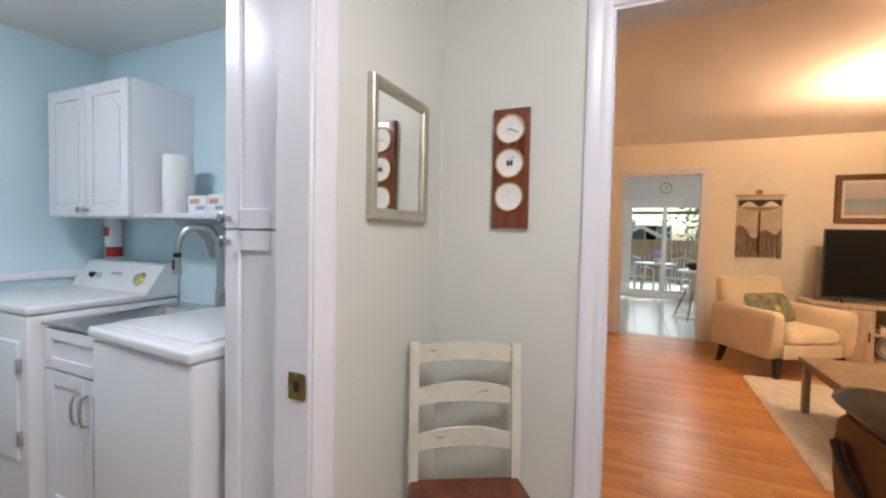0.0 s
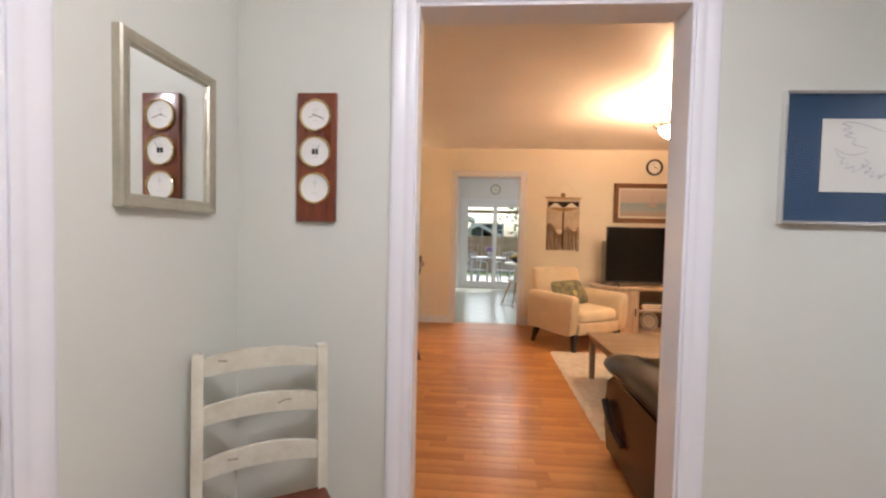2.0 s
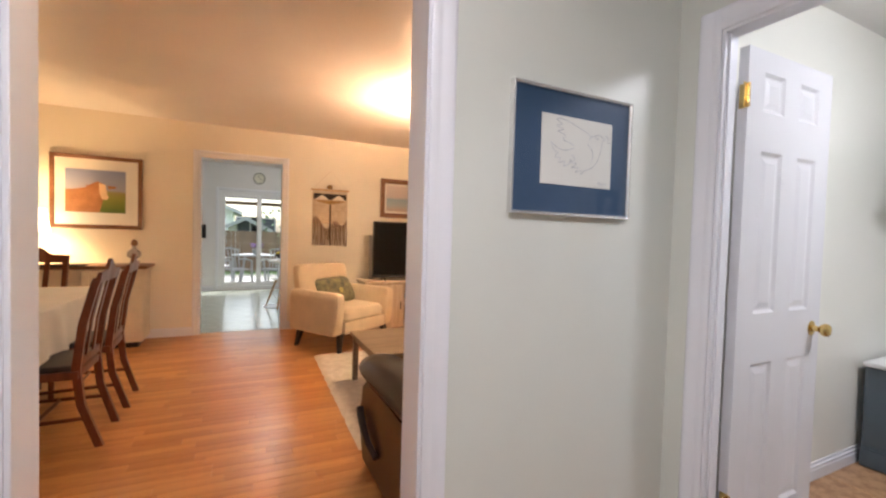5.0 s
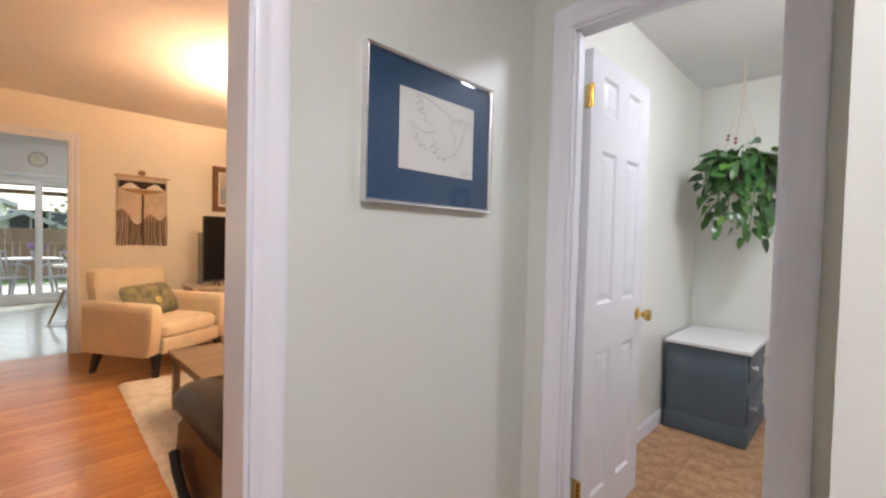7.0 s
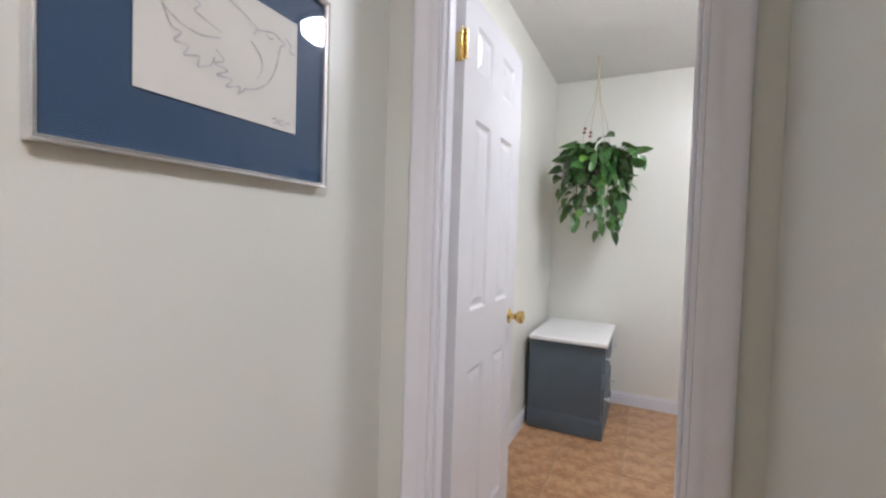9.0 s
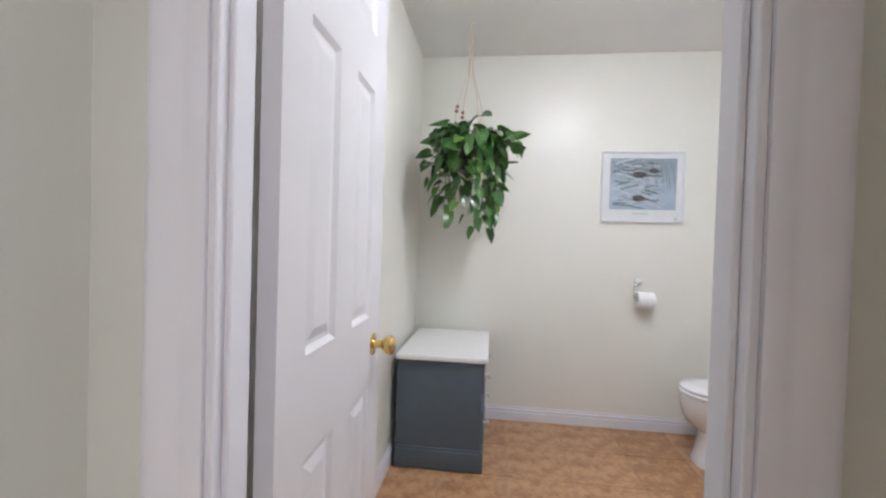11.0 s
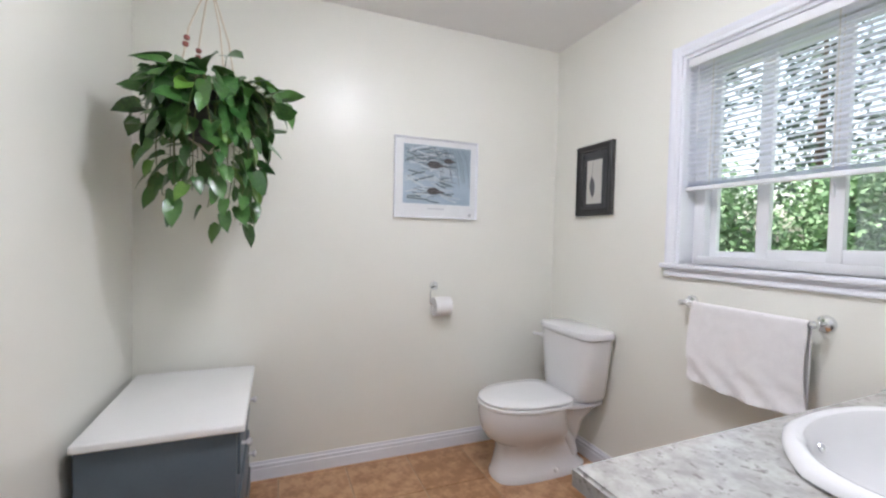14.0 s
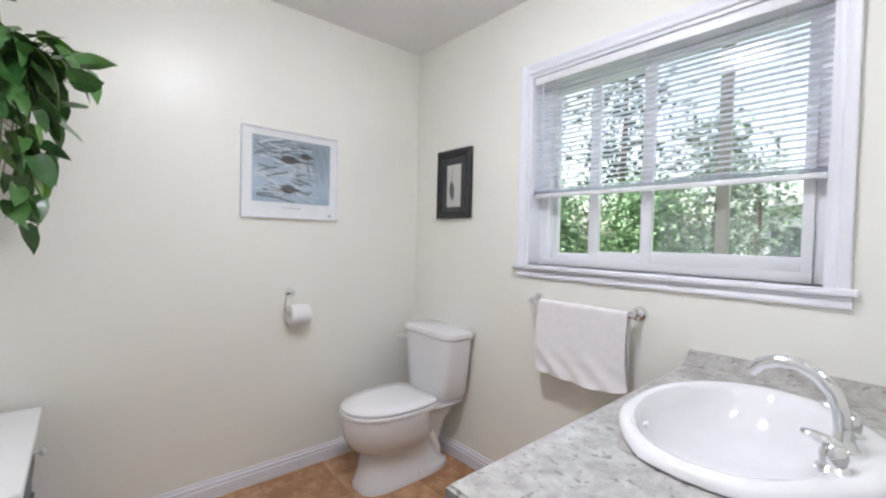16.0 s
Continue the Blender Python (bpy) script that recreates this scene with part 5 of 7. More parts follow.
def leaf_mesh(name, material, fold):
    """A heart-shaped leaf along +x, with a folded midrib and a drooping tip."""
    bm = bmesh.new()
    ws = [(0.0, 0.0), (0.08, 0.24), (0.26, 0.36), (0.48, 0.345), (0.70, 0.235), (0.88, 0.09), (1.0, 0.0)]
    mid = [bm.verts.new((u, 0, -0.16 * u * u * u)) for u, w in ws]
    for sgn in (1, -1):
        edge = [bm.verts.new((u - 0.12 * (w > 0.2) * (u < 0.3), sgn * w, fold * w - 0.20 * u * u + 0.03 * math.sin(9 * u))) for u, w in ws[1:-1]]
        bm.faces.new((mid[0], edge[0], mid[1])) if sgn < 0 else bm.faces.new((mid[0], mid[1], edge[0]))
        for i in range(len(edge) - 1):
            q = (mid[i + 1], edge[i], edge[i + 1], mid[i + 2])
            bm.faces.new(q if sgn < 0 else q[::-1])
        t = (mid[-2], edge[-1], mid[-1])
        bm.faces.new(t if sgn < 0 else t[::-1])
    return mesh_of(name, bm, material)


LEAVES = [leaf_mesh("leaf", LEAF, 0.35), leaf_mesh("leaf", LEAF, 0.15), leaf_mesh("leaf", LEAF, 0.5), leaf_mesh("leaf", LEAF_NEW, 0.3)]
rng = random.Random(7)
stems = bmesh.new()


def put_leaf(p, out, size, droop, kind=None):
    d = Vector((out.x, out.y, -droop)).normalized()
    up = Vector((out.x * 0.8 + rng.uniform(-0.8, 0.8), out.y * 0.8 + rng.uniform(-0.8, 0.8), 0.7))
    side = up.cross(d).normalized()
    up = d.cross(side)
    m = Matrix((d, side, up)).transposed().to_4x4()
    ob = new("leaf", LEAVES[kind if kind is not None else rng.choice((0, 0, 1, 1, 2, 2, 3) if rng.random() < 0.6 else (0, 1, 2))])
    ob.parent = plant
    ob.matrix_basis = Matrix.Translation(p) @ m @ Matrix.Diagonal((size * 1.12, size * rng.uniform(0.90, 1.15), size * 1.12, 1))


def plant_leaves():
    for k in range(36):
        a = 2 * math.pi * k * 0.381966 + 0.3
        out = Vector((math.cos(a), math.sin(a), 0))
        reach = rng.uniform(0.10, 0.25)
        fall = rng.uniform(-0.06, 0.15) if k % 4 else rng.uniform(0.16, 0.30)
        reach *= 1.0 if fall < 0.16 else 0.62
        p0 = out * rng.uniform(0.03, 0.09) + Vector((0, 0, 0.15))
        pts = bezier(p0, p0 + out * reach * 0.5 + Vector((0, 0, 0.11)), out * (reach + 0.03) + Vector((0, 0, 0.16)), out * reach + Vector((rng.uniform(-0.04, 0.04), rng.uniform(-0.04, 0.04), 0.15 - fall - 0.05)), 12)
        tube(stems, pts, 0.0026, 5, 0.0016)
        for n in range(2, 13, 2):
            p = pts[n]
            o = (out + Vector((rng.uniform(-0.9, 0.9), rng.uniform(-0.9, 0.9), 0))).normalized()
            size = rng.uniform(0.062, 0.104) * (0.85 if n > 10 else 1)
            tip = p + o * 0.03 + Vector((0, 0, 0.012))
            tube(stems, [p, p + o * 0.015 + Vector((0, 0, 0.012)), tip], 0.0014, 4)
            put_leaf(tip, o, size * rng.uniform(0.75, 1.2), rng.uniform(-0.6, 1.6) + 0.03 * n)
    for k in range(26):
        a = rng.uniform(0, 2 * math.pi)
        out = Vector((math.cos(a), math.sin(a), 0))
        r = rng.uniform(0.02, 0.19)
        p = out * r + Vector((0, 0, rng.uniform(0.16, 0.29)))
        tube(stems, [out * r * 0.6 + Vector((0, 0, 0.14)), p], 0.0016, 4)
        put_leaf(p, out, rng.uniform(0.07, 0.11), rng.uniform(0.1, 1.0))
    for k in range(34):
        a = rng.uniform(0, 2 * math.pi)
        out = Vector((math.cos(a), math.sin(a), 0))
        z = rng.uniform(-0.10, 0.19)
        r = rng.uniform(0.09, 0.20) * (1.0 if z > 0 else 0.7)
        p = out * r + Vector((0, 0, z))
        tube(stems, [out * r * 0.7 + Vector((0, 0, z + 0.03)), p], 0.0015, 4)
        put_leaf(p, (out + Vector((rng.uniform(-0.6, 0.6), rng.uniform(-0.6, 0.6), 0))).normalized(), rng.uniform(0.065, 0.11), rng.uniform(0.2, 1.8))
    for a, ln in ((-2.5, 0.40), (-1.7, 0.33), (2.6, 0.36), (-0.9, 0.38), (1.9, 0.30), (-2.1, 0.37), (-2.9, 0.34), (-1.3, 0.40), (3.0, 0.28)):
        out = Vector((math.cos(a), math.sin(a), 0))
        p0 = out * 0.10 + Vector((0, 0, 0.13))
        pts = bezier(p0, out * 0.19 + Vector((0, 0, 0.12)), out * 0.18 + Vector((0, 0, -0.15)), out * 0.13 + Vector((0.02, 0.02, 0.08 - ln)), 12)
        tube(stems, pts, 0.0026, 5, 0.0016)
        for n in range(4, 13):
            if rng.random() < 0.75:
                o = (out * 0.5 + Vector((rng.uniform(-1, 1), rng.uniform(-1, 1), 0))).normalized()
                put_leaf(pts[n] + o * 0.02, o, rng.uniform(0.05, 0.09), rng.uniform(0.8, 2.2))


plant_leaves()
part("stem", stems, STEM, plant, "thin green stems")


# ---- laundry ----
def cabinet_front(root, x0, x1, z0, z1, y, arch=False, rail=0.055, material=TRIM):
    """A framed cabinet door whose face looks to -y; arch curves the panel's head."""
    d = part("cabinet_door", box(box(box(B(x0, x0 + rail, y, y + 0.018, z0, z1, 0.002, 1), x1 - rail, x1, y, y + 0.018, z0, z1, 0.002, 1), x0 + rail, x1 - rail, y, y + 0.018, z0, z0 + rail, 0.002, 1), x0 + rail, x1 - rail, y, y + 0.018, z1 - rail, z1, 0.002, 1), material, root)
    a, b, c, e = x0 + rail, x1 - rail, z0 + rail, z1 - rail
    if arch:
        n = 12
        pts = [(a + 0.012, c + 0.012), (b - 0.012, c + 0.012), (b - 0.012, e - 0.07)]
        pts += [(b - 0.012 - (b - a - 0.024) * k / n, e - 0.07 + 0.062 * math.sin(math.pi * k / n) ** 1.5) for k in range(1, n)]
        pts += [(a + 0.012, e - 0.07)]
        part("door_panel", box(bmesh.new(), a, b, y + 0.010, y + 0.016, c, e), material, d, smooth=False)
        bm = bmesh.new()
        slab(bm, pts, y + 0.003, y + 0.011)
        part("raised_field", bm, material, d, smooth=False)
    else:
        part("door_panel", B(a, b, y + 0.009, y + 0.016, c, e), material, d, smooth=False)
    return d


def round_knob(parent, x, y, z, material=NICKEL):
    bm = bmesh.new()
    lathe(bm, [(0.008, 0), (0.006, 0.012), (0.010, 0.017), (0.0155, 0.022), (0.016, 0.027), (0.010, 0.031), (0, 0.032)], 20, pose(x, y, z, 90), cap=False)
    return part("knob", bm, material, parent, "satin nickel knob")


pantry = thing("tall_cabinet", pose(0, 0, 0), "narrow tall white shaker cabinet with two doors", "cabinet")
part("body", B(-0.722, -0.502, 1.288, 1.94, 0.0, 2.265, 0.002), TRIM, pantry)
d = cabinet_front(pantry, -0.720, -0.504, 1.276, 2.255, 1.268, rail=0.052)
round_knob(d, -0.703, 1.268, 1.302)
d = cabinet_front(pantry, -0.720, -0.504, 0.09, 1.270, 1.268, rail=0.052)
round_knob(d, -0.703, 1.268, 1.240)

wash = thing("washing_machine", pose(-1.343, 1.252, 0.012, 0, 0, -5), "white top-loading washing machine with its lid closed", "washing machine")
part("body", B(0, 0.565, 0.012, 0.66, 0.02, 0.890, 0.012, 3), ENAMEL, wash)
part("top_deck", B(-0.004, 0.569, 0.0, 0.664, 0.894, 0.930, 0.012, 3), ENAMEL, wash)
part("lid", B(0.045, 0.52, 0.055, 0.52, 0.928, 0.941, 0.006, 2), ENAMEL, wash)
bm = bmesh.new()
loft(bm, [[(x, 0.56, 0.93), (x, 0.664, 0.93), (x, 0.664, 1.09), (x, 0.63, 1.10), (x, 0.60, 1.075)] for x in (0.0, 0.565)])
part("console", bm, ENAMEL, wash, "sloping white control console", smooth=False)
for x in (0.05, 0.53):
    for y in (0.06, 0.6):
        bm = bmesh.new()
        lathe(bm, [(0.02, 0), (0.02, 0.012), (0.012, 0.02), (0.012, 0.03)], 12, pose(x, y, -0.012))
        part("foot", bm, BLACK, wash)

dry = thing("clothes_dryer", pose(-2.590, 1.325, 0), "white front-loading clothes dryer with a rear control panel", "dryer")
part("body", B(0, 0.675, 0.0, 0.62, 0.02, 0.903, 0.012, 3), ENAMEL, dry)
part("top_deck", B(-0.003, 0.678, -0.006, 0.622, 0.907, 0.942, 0.012, 3), ENAMEL, dry)
door = part("drum_door", B(0.08, 0.62, -0.014, 0.002, 0.30, 0.80, 0.010, 3), ENAMEL, dry)
for z in (0.40, 0.70):
    part("hinge", B(0.615, 0.632, -0.020, 0.0, z - 0.03, z + 0.03, 0.003), STEEL, door)
bm = bmesh.new()
loft(bm, [[(x, 0.455, 0.940), (x, 0.62, 0.940), (x, 0.62, 1.075), (x, 0.575, 1.085), (x, 0.55, 1.075)] for x in (0.0, 0.012, 0.663, 0.675)])
con = part("console", bm, ENAMEL, dry, "sloping white control console", smooth=False)
for x, r, m in ((0.13, 0.020, BLACK), (0.19, 0.018, CHROME), (0.55, 0.040, GILT)):
    bm = bmesh.new()
    lathe(bm, [(r, 0), (r, 0.006), (r * 0.7, 0.010), (r * 0.66, 0.022), (0, 0.024)], 24, pose(x, 0.503, 1.00, 57.5), cap=False)
    part("dial", bm, m, con)
part("legend_bar", B(0.30, 0.40, 0.498, 0.502, 1.02, 1.028), INK_PALE, con)
for x in (0.05, 0.62):
    for y in (0.05, 0.57):
        bm = bmesh.new()
        lathe(bm, [(0.02, 0), (0.02, 0.012), (0.012, 0.02), (0.012, 0.03)], 12, pose(x, y, 0))
        part("foot", bm, BLACK, dry)

sinkc = thing("laundry_sink_cabinet", pose(-1.905, 1.375, 0) @ Matrix.Diagonal((0.95, 1, 1, 1)), "white laundry sink cabinet with panelled doors", "cabinet")
part("body", B(0.0, 0.585, 0.018, 0.575, 0.09, 0.63, 0.002), TRIM, sinkc)
for x0, x1, y0, y1 in ((0.0, 0.018, 0.018, 0.575), (0.567, 0.585, 0.018, 0.575), (0.018, 0.567, 0.018, 0.036), (0.018, 0.567, 0.557, 0.575)):
    part("upper_panel", B(x0, x1, y0, y1, 0.63, 0.865), TRIM, sinkc)
part("toe_kick", B(0.02, 0.565, 0.06, 0.575, 0.0, 0.09), TRIM, sinkc)
d = cabinet_front(sinkc, 0.004, 0.581, 0.69, 0.855, 0.0, rail=0.045)
for x0, x1, hx in ((0.004, 0.290, 0.262), (0.294, 0.581, 0.322)):
    d = cabinet_front(sinkc, x0, x1, 0.11, 0.68, 0.0)
    bm = bmesh.new()
    tube(bm, [(hx, 0.002, 0.50), (hx, -0.018, 0.505), (hx, -0.026, 0.53), (hx, -0.028, 0.56), (hx, -0.026, 0.59), (hx, -0.018, 0.615), (hx, 0.002, 0.62)], 0.0055, 10)
    part("pull_handle", bm, NICKEL, d, "curved satin nickel pull")
ls = thing("laundry_sink", pose(-1.905, 1.365, 0.872) @ Matrix.Diagonal((0.95, 1, 1, 1)), "stainless steel drop-in laundry sink", "sink")
bm = bmesh.new()
W, D = 0.59, 0.585
rs = [[(0, 0, 0.0), (W, 0, 0.0), (W, D, 0.0), (0, D, 0.0)], [(0, 0, 0.006), (W, 0, 0.006), (W, D, 0.006), (0, D, 0.006)], [(0.045, 0.05, 0.008), (W - 0.045, 0.05, 0.008), (W - 0.045, D - 0.12, 0.008), (0.045, D - 0.12, 0.008)],
      [(0.055, 0.06, -0.006), (W - 0.055, 0.06, -0.006), (W - 0.055, D - 0.13, -0.006), (0.055, D - 0.13, -0.006)], [(0.075, 0.08, -0.22), (W - 0.075, 0.08, -0.22), (W - 0.075, D - 0.15, -0.22), (0.075, D - 0.15, -0.22)]]
vs = [[bm.verts.new(p) for p in r] for r in rs]
for a, b in zip(vs, vs[1:]):
    for i in range(4):
        bm.faces.new((a[i], a[(i + 1) % 4], b[(i + 1) % 4], b[i]))
bm.faces.new(vs[-1])
bmesh.ops.bevel(bm, geom=[e for e in bm.edges if abs(e.verts[0].co.z - e.verts[1].co.z) > 0.1], offset=0.03, segments=4, affect='EDGES')
bmesh.ops.recalc_face_normals(bm, faces=bm.faces)
part("sink_bowl", bm, STEEL, ls)
lf = thing("laundry_faucet", pose(-1.50, 1.87, 0.874) @ Matrix.Scale(1.10, 4), "brushed steel gooseneck faucet with a pull-down spray", "faucet")
bm = bmesh.new()
lathe(bm, [(0.028, 0), (0.028, 0.006), (0.022, 0.012), (0.020, 0.09), (0.016, 0.11)], 20, cap=False)
tube(bm, bezier((0, 0, 0.1), (0, 0, 0.28), (0.0, 0, 0.36), (-0.036, -0.062, 0.37), 8) + bezier((-0.036, -0.062, 0.37), (-0.072, -0.124, 0.38), (-0.082, -0.136, 0.30), (-0.082, -0.136, 0.27), 8)[1:], 0.0135, 14)
part("gooseneck", bm, STEEL, lf)
bm = bmesh.new()
lathe(bm, [(0.0140, 0.28), (0.0145, 0.262), (0.0145, 0.215), (0.017, 0.185), (0.0165, 0.170), (0, 0.170)], 18, pose(-0.082, -0.136, 0), cap=False)
head = part("spray_head", bm, STEEL, lf, "steel spray head")
bm = bmesh.new()
lathe(bm, [(0.0150, 0.262), (0.0155, 0.258), (0.0155, 0.246), (0.0150, 0.242)], 18, pose(-0.082, -0.136, 0), cap=False)
part("spray_collar", bm, BLACK, head, "black collar")
part("spray_button", B(-0.088, -0.076, -0.155, -0.150, 0.19, 0.235, 0.002), BLACK, head, "black spray button")
bm = bmesh.new()
tube(bm, [(0.015, -0.01, 0.06), (0.05, -0.03, 0.085), (0.075, -0.045, 0.10)], 0.006, 10)
part("lever", bm, STEEL, lf)

cab = thing("wall_cabinet", pose(0, 0, 0), "white wall cabinet with two arched-panel doors", "cabinet")
part("body", B(-2.478, -1.806, 1.660, 1.955, 1.318, 1.955, 0.002), TRIM, cab)
for x0, x1, kx in ((-2.476, -2.144, -2.165), (-2.140, -1.808, -2.12)):
    d = cabinet_front(cab, x0, x1, 1.322, 1.950, 1.640, arch=True)
    round_knob(d, kx, 1.640, 1.352)
sh = thing("wall_shelf", pose(0, 0, 0), "white wall shelf on a curved bracket", "shelf")
part("board", B(-1.80, -1.26, 1.70, 1.955, 1.318, 1.340, 0.004), TRIM, sh)
for x in (-1.66, -1.33):
    bm = bmesh.new()
    loft(bm, [[(x + dx, 1.955, 1.318), (x + dx, 1.74, 1.318), (x + dx, 1.755, 1.290), (x + dx, 1.84, 1.262), (x + dx, 1.90, 1.21), (x + dx, 1.925, 1.13), (x + dx, 1.955, 1.12)] for dx in (-0.011, 0.011)])
    part("bracket", bm, TRIM, sh, smooth=False)
pt = thing("paper_towel_roll", pose(-1.70, 1.80, 1.340), "white paper towel roll standing on the shelf", "paper towel")
bm = bmesh.new()
lathe(bm, [(0.02, 0.275), (0.02, 0.002), (0.062, 0.0), (0.064, 0.004), (0.064, 0.271), (0.062, 0.275), (0.02, 0.275)], 36, cap=False)
part("roll", bm, PAPER, pt)
for x, w, hgt, lab in ((-1.585, 0.12, 0.082, "small white carton with printed panels"), (-1.455, 0.11, 0.088, "small white and blue carton")):
    bx_ = thing("carton", pose(x, 1.77, 1.340), lab, "box")
    part("box", B(0, w, 0, 0.09, 0, hgt, 0.002, 1), PAPER, bx_, smooth=False)
    part("label", B(0.012, w * 0.62, -0.001, 0.001, 0.045, 0.068), mat("pink_print", (0.62, 0.34, 0.30), 0.6), bx_, "reddish printed bar", smooth=False)
    part("label", B(w * 0.45, w - 0.01, -0.001, 0.001, 0.018, 0.036), mat("blue_print", (0.28, 0.45, 0.62), 0.6), bx_, "blue printed bar", smooth=False)
ext = thing("fire_extinguisher", pose(-2.40, 1.90, 1.10), "small white and red fire extinguisher on the wall", "extinguisher")
bm = bmesh.new()
lathe(bm, [(0, 0.0), (0.036, 0.004), (0.04, 0.02), (0.04, 0.06)], 24, cap=False)
part("base", bm, mat("red_enamel", (0.5, 0.02, 0.02), 0.3), ext, "red base")
bm = bmesh.new()
lathe(bm, [(0.04, 0.06), (0.04, 0.20), (0.03, 0.225), (0.015, 0.235), (0, 0.235)], 24, cap=False)
part("cylinder", bm, ENAMEL, ext)
part("print_band", B(-0.02, 0.02, -0.0425, -0.038, 0.12, 0.17), mat("red_print", (0.5, 0.03, 0.03), 0.4), ext, "red printed label", smooth=False)
part("valve", B(-0.02, 0.02, -0.03, 0.02, 0.235, 0.265, 0.004), BLACK, ext)

# ---- living room ----
arm = thing("armchair", pose(1.675, 5.585, 0, 0, 0, 32), "cream upholstered armchair with dark tapered legs", "armchair")
SW, SD = 0.375, 0.36
for sx in (-1, 1):
    bm = bmesh.new()
    rings = []
    for z, w, y0, y1 in ((0.20, 0.060, -SD + 0.05, SD), (0.23, 0.068, -SD + 0.02, SD), (0.40, 0.070, -SD, SD), (0.55, 0.070, -SD - 0.01, SD), (0.605, 0.062, -SD, SD - 0.01), (0.625, 0.040, -SD + 0.02, SD - 0.03)):
        rings.append([(sx * (SW + 0.01) + dx, y, z) for dx, y in [(p[0], p[1]) for p in oval(0, (y0 + y1) / 2, w, (y1 - y0) / 2, z, 24, 7.0)]])
    loft(bm, rings)
    part("arm", bm, CREAM_FABRIC, arm)
bm = bmesh.new()
loft(bm, [oval(0, SD - 0.06 + 0.10 * k, w, 0.075 - 0.008 * k, z, 24, 5.0) for w, z, k in ((0.33, 0.22, 0), (0.345, 0.45, 0.2), (0.365, 0.72, 0.55), (0.360, 0.83, 0.75), (0.335, 0.868, 0.8), (0.28, 0.878, 0.8))])
part("backrest", bm, CREAM_FABRIC, arm)
part("seat_base", B(-0.31, 0.31, -SD + 0.01, SD - 0.04, 0.20, 0.33, 0.02, 3), CREAM_FABRIC, arm)
bm = bmesh.new()
loft(bm, [oval(0, -0.03, 0.29, 0.31, 0.33, 28, 7), oval(0, -0.03, 0.308, 0.33, 0.35, 28, 7), oval(0, -0.03, 0.308, 0.33, 0.42, 28, 7), oval(0, -0.03, 0.29, 0.31, 0.452, 28, 6), oval(0, -0.03, 0.18, 0.2, 0.468, 28, 4)])
part("seat_cushion", bm, CREAM_FABRIC, arm)
for x, y in ((-0.33, -0.30), (0.33, -0.30), (-0.33, 0.29), (0.33, 0.29)):
    bm = bmesh.new()
    loft(bm, [[(x * s + dx * r, y * s + dy * r, z) for dx, dy in ((-1, -1), (1, -1), (1, 1), (-1, 1))] for z, r, s in ((0.0, 0.016, 1.12), (0.205, 0.030, 1.0))])
    part("leg", bm, BLACK_WOOD, arm, "black tapered leg", smooth=False)
CUSH = mat("floral_cushion", (0.26, 0.24, 0.12), 0.9, tint=(0.085, 0.085, 0.07), scale=16, grain=200, bump=0.2)
CUSH2 = mat("cushion_flower", (0.52, 0.45, 0.15), 0.9, var=0.2, scale=30, grain=200, bump=0.2)
pil = thing("throw_pillow", pose(1.675, 5.585, 0, 0, 0, 32) @ pose(-0.085, 0.03, 0.612, 60, 0, 6), "dark olive floral rectangular throw pillow on the armchair", "pillow")
bm = bmesh.new()
loft(bm, [oval(0, 0, 0.275 * s, 0.155 * s, z, 28, p) for z, s, p in ((-0.055, 0.45, 3), (-0.045, 0.75, 4), (-0.02, 0.94, 5), (0.0, 1.0, 6), (0.02, 0.94, 5), (0.045, 0.75, 4), (0.055, 0.45, 3))])
part("cover", bm, CUSH, pil)
for x, y, r in ((-0.09, 0.01, 0.035), (0.02, -0.03, 0.04), (0.11, 0.03, 0.03), (-0.02, 0.06, 0.025)):
    bm = bmesh.new()
    for k in range(5):
        a = 2 * math.pi * k / 5
        lathe(bm, [(0, 0.004), (r * 0.35, 0.003), (r * 0.45, 0)], 8, pose(x + r * 0.5 * math.cos(a), y + r * 0.5 * math.sin(a), 0.056 - 1.6 * (x * x + 2 * y * y)), cap=False)
    part("flower", bm, CUSH2, pil, "pale yellow printed flower")

rug = thing("area_rug", pose(0, 0, 0), "ivory shag area rug on the wood floor", "rug")
bm = bmesh.new()
nx, ny = 70, 70
gv = [[bm.verts.new((1.25 + 0.05 * j / ny + (2.1) * i / nx + (0.012 * noise.noise((j * 0.35, 1, 5)) if i in (0, nx) else 0), 3.19 + 1.97 * j / ny + (0.012 * noise.noise((i * 0.35, 2, 5)) if j in (0, ny) else 0), 0.004 if i in (0, nx) or j in (0, ny) else 0.022 + 0.009 * noise.noise((i * 0.9, j * 0.9, 3)))) for i in range(nx + 1)] for j in range(ny + 1)]
for j in range(ny):
    for i in range(nx):
        bm.faces.new((gv[j][i], gv[j][i + 1], gv[j + 1][i + 1], gv[j + 1][i]))
part("rug_body", bm, RUG, rug)

ct = thing("coffee_table", pose(1.46, 3.58, 0.024), "grey-brown wooden coffee table on the rug", "coffee table")
part("tabletop", B(0, 1.0, 0, 0.76, 0.375, 0.402, 0.004), WOOD_GREY, ct)
for x in (0.02, 0.94):
    for y in (0.02, 0.70):
        part("leg", B(x, x + 0.042, y, y + 0.042, 0, 0.375, 0.002, 1), WOOD_GREY, ct)
part("apron", B(0.062, 0.94, 0.03, 0.05, 0.32, 0.375), WOOD_GREY, ct)
part("apron", B(0.062, 0.94, 0.712, 0.732, 0.32, 0.375), WOOD_GREY, ct)
part("apron", B(0.03, 0.05, 0.062, 0.70, 0.32, 0.375), WOOD_GREY, ct)
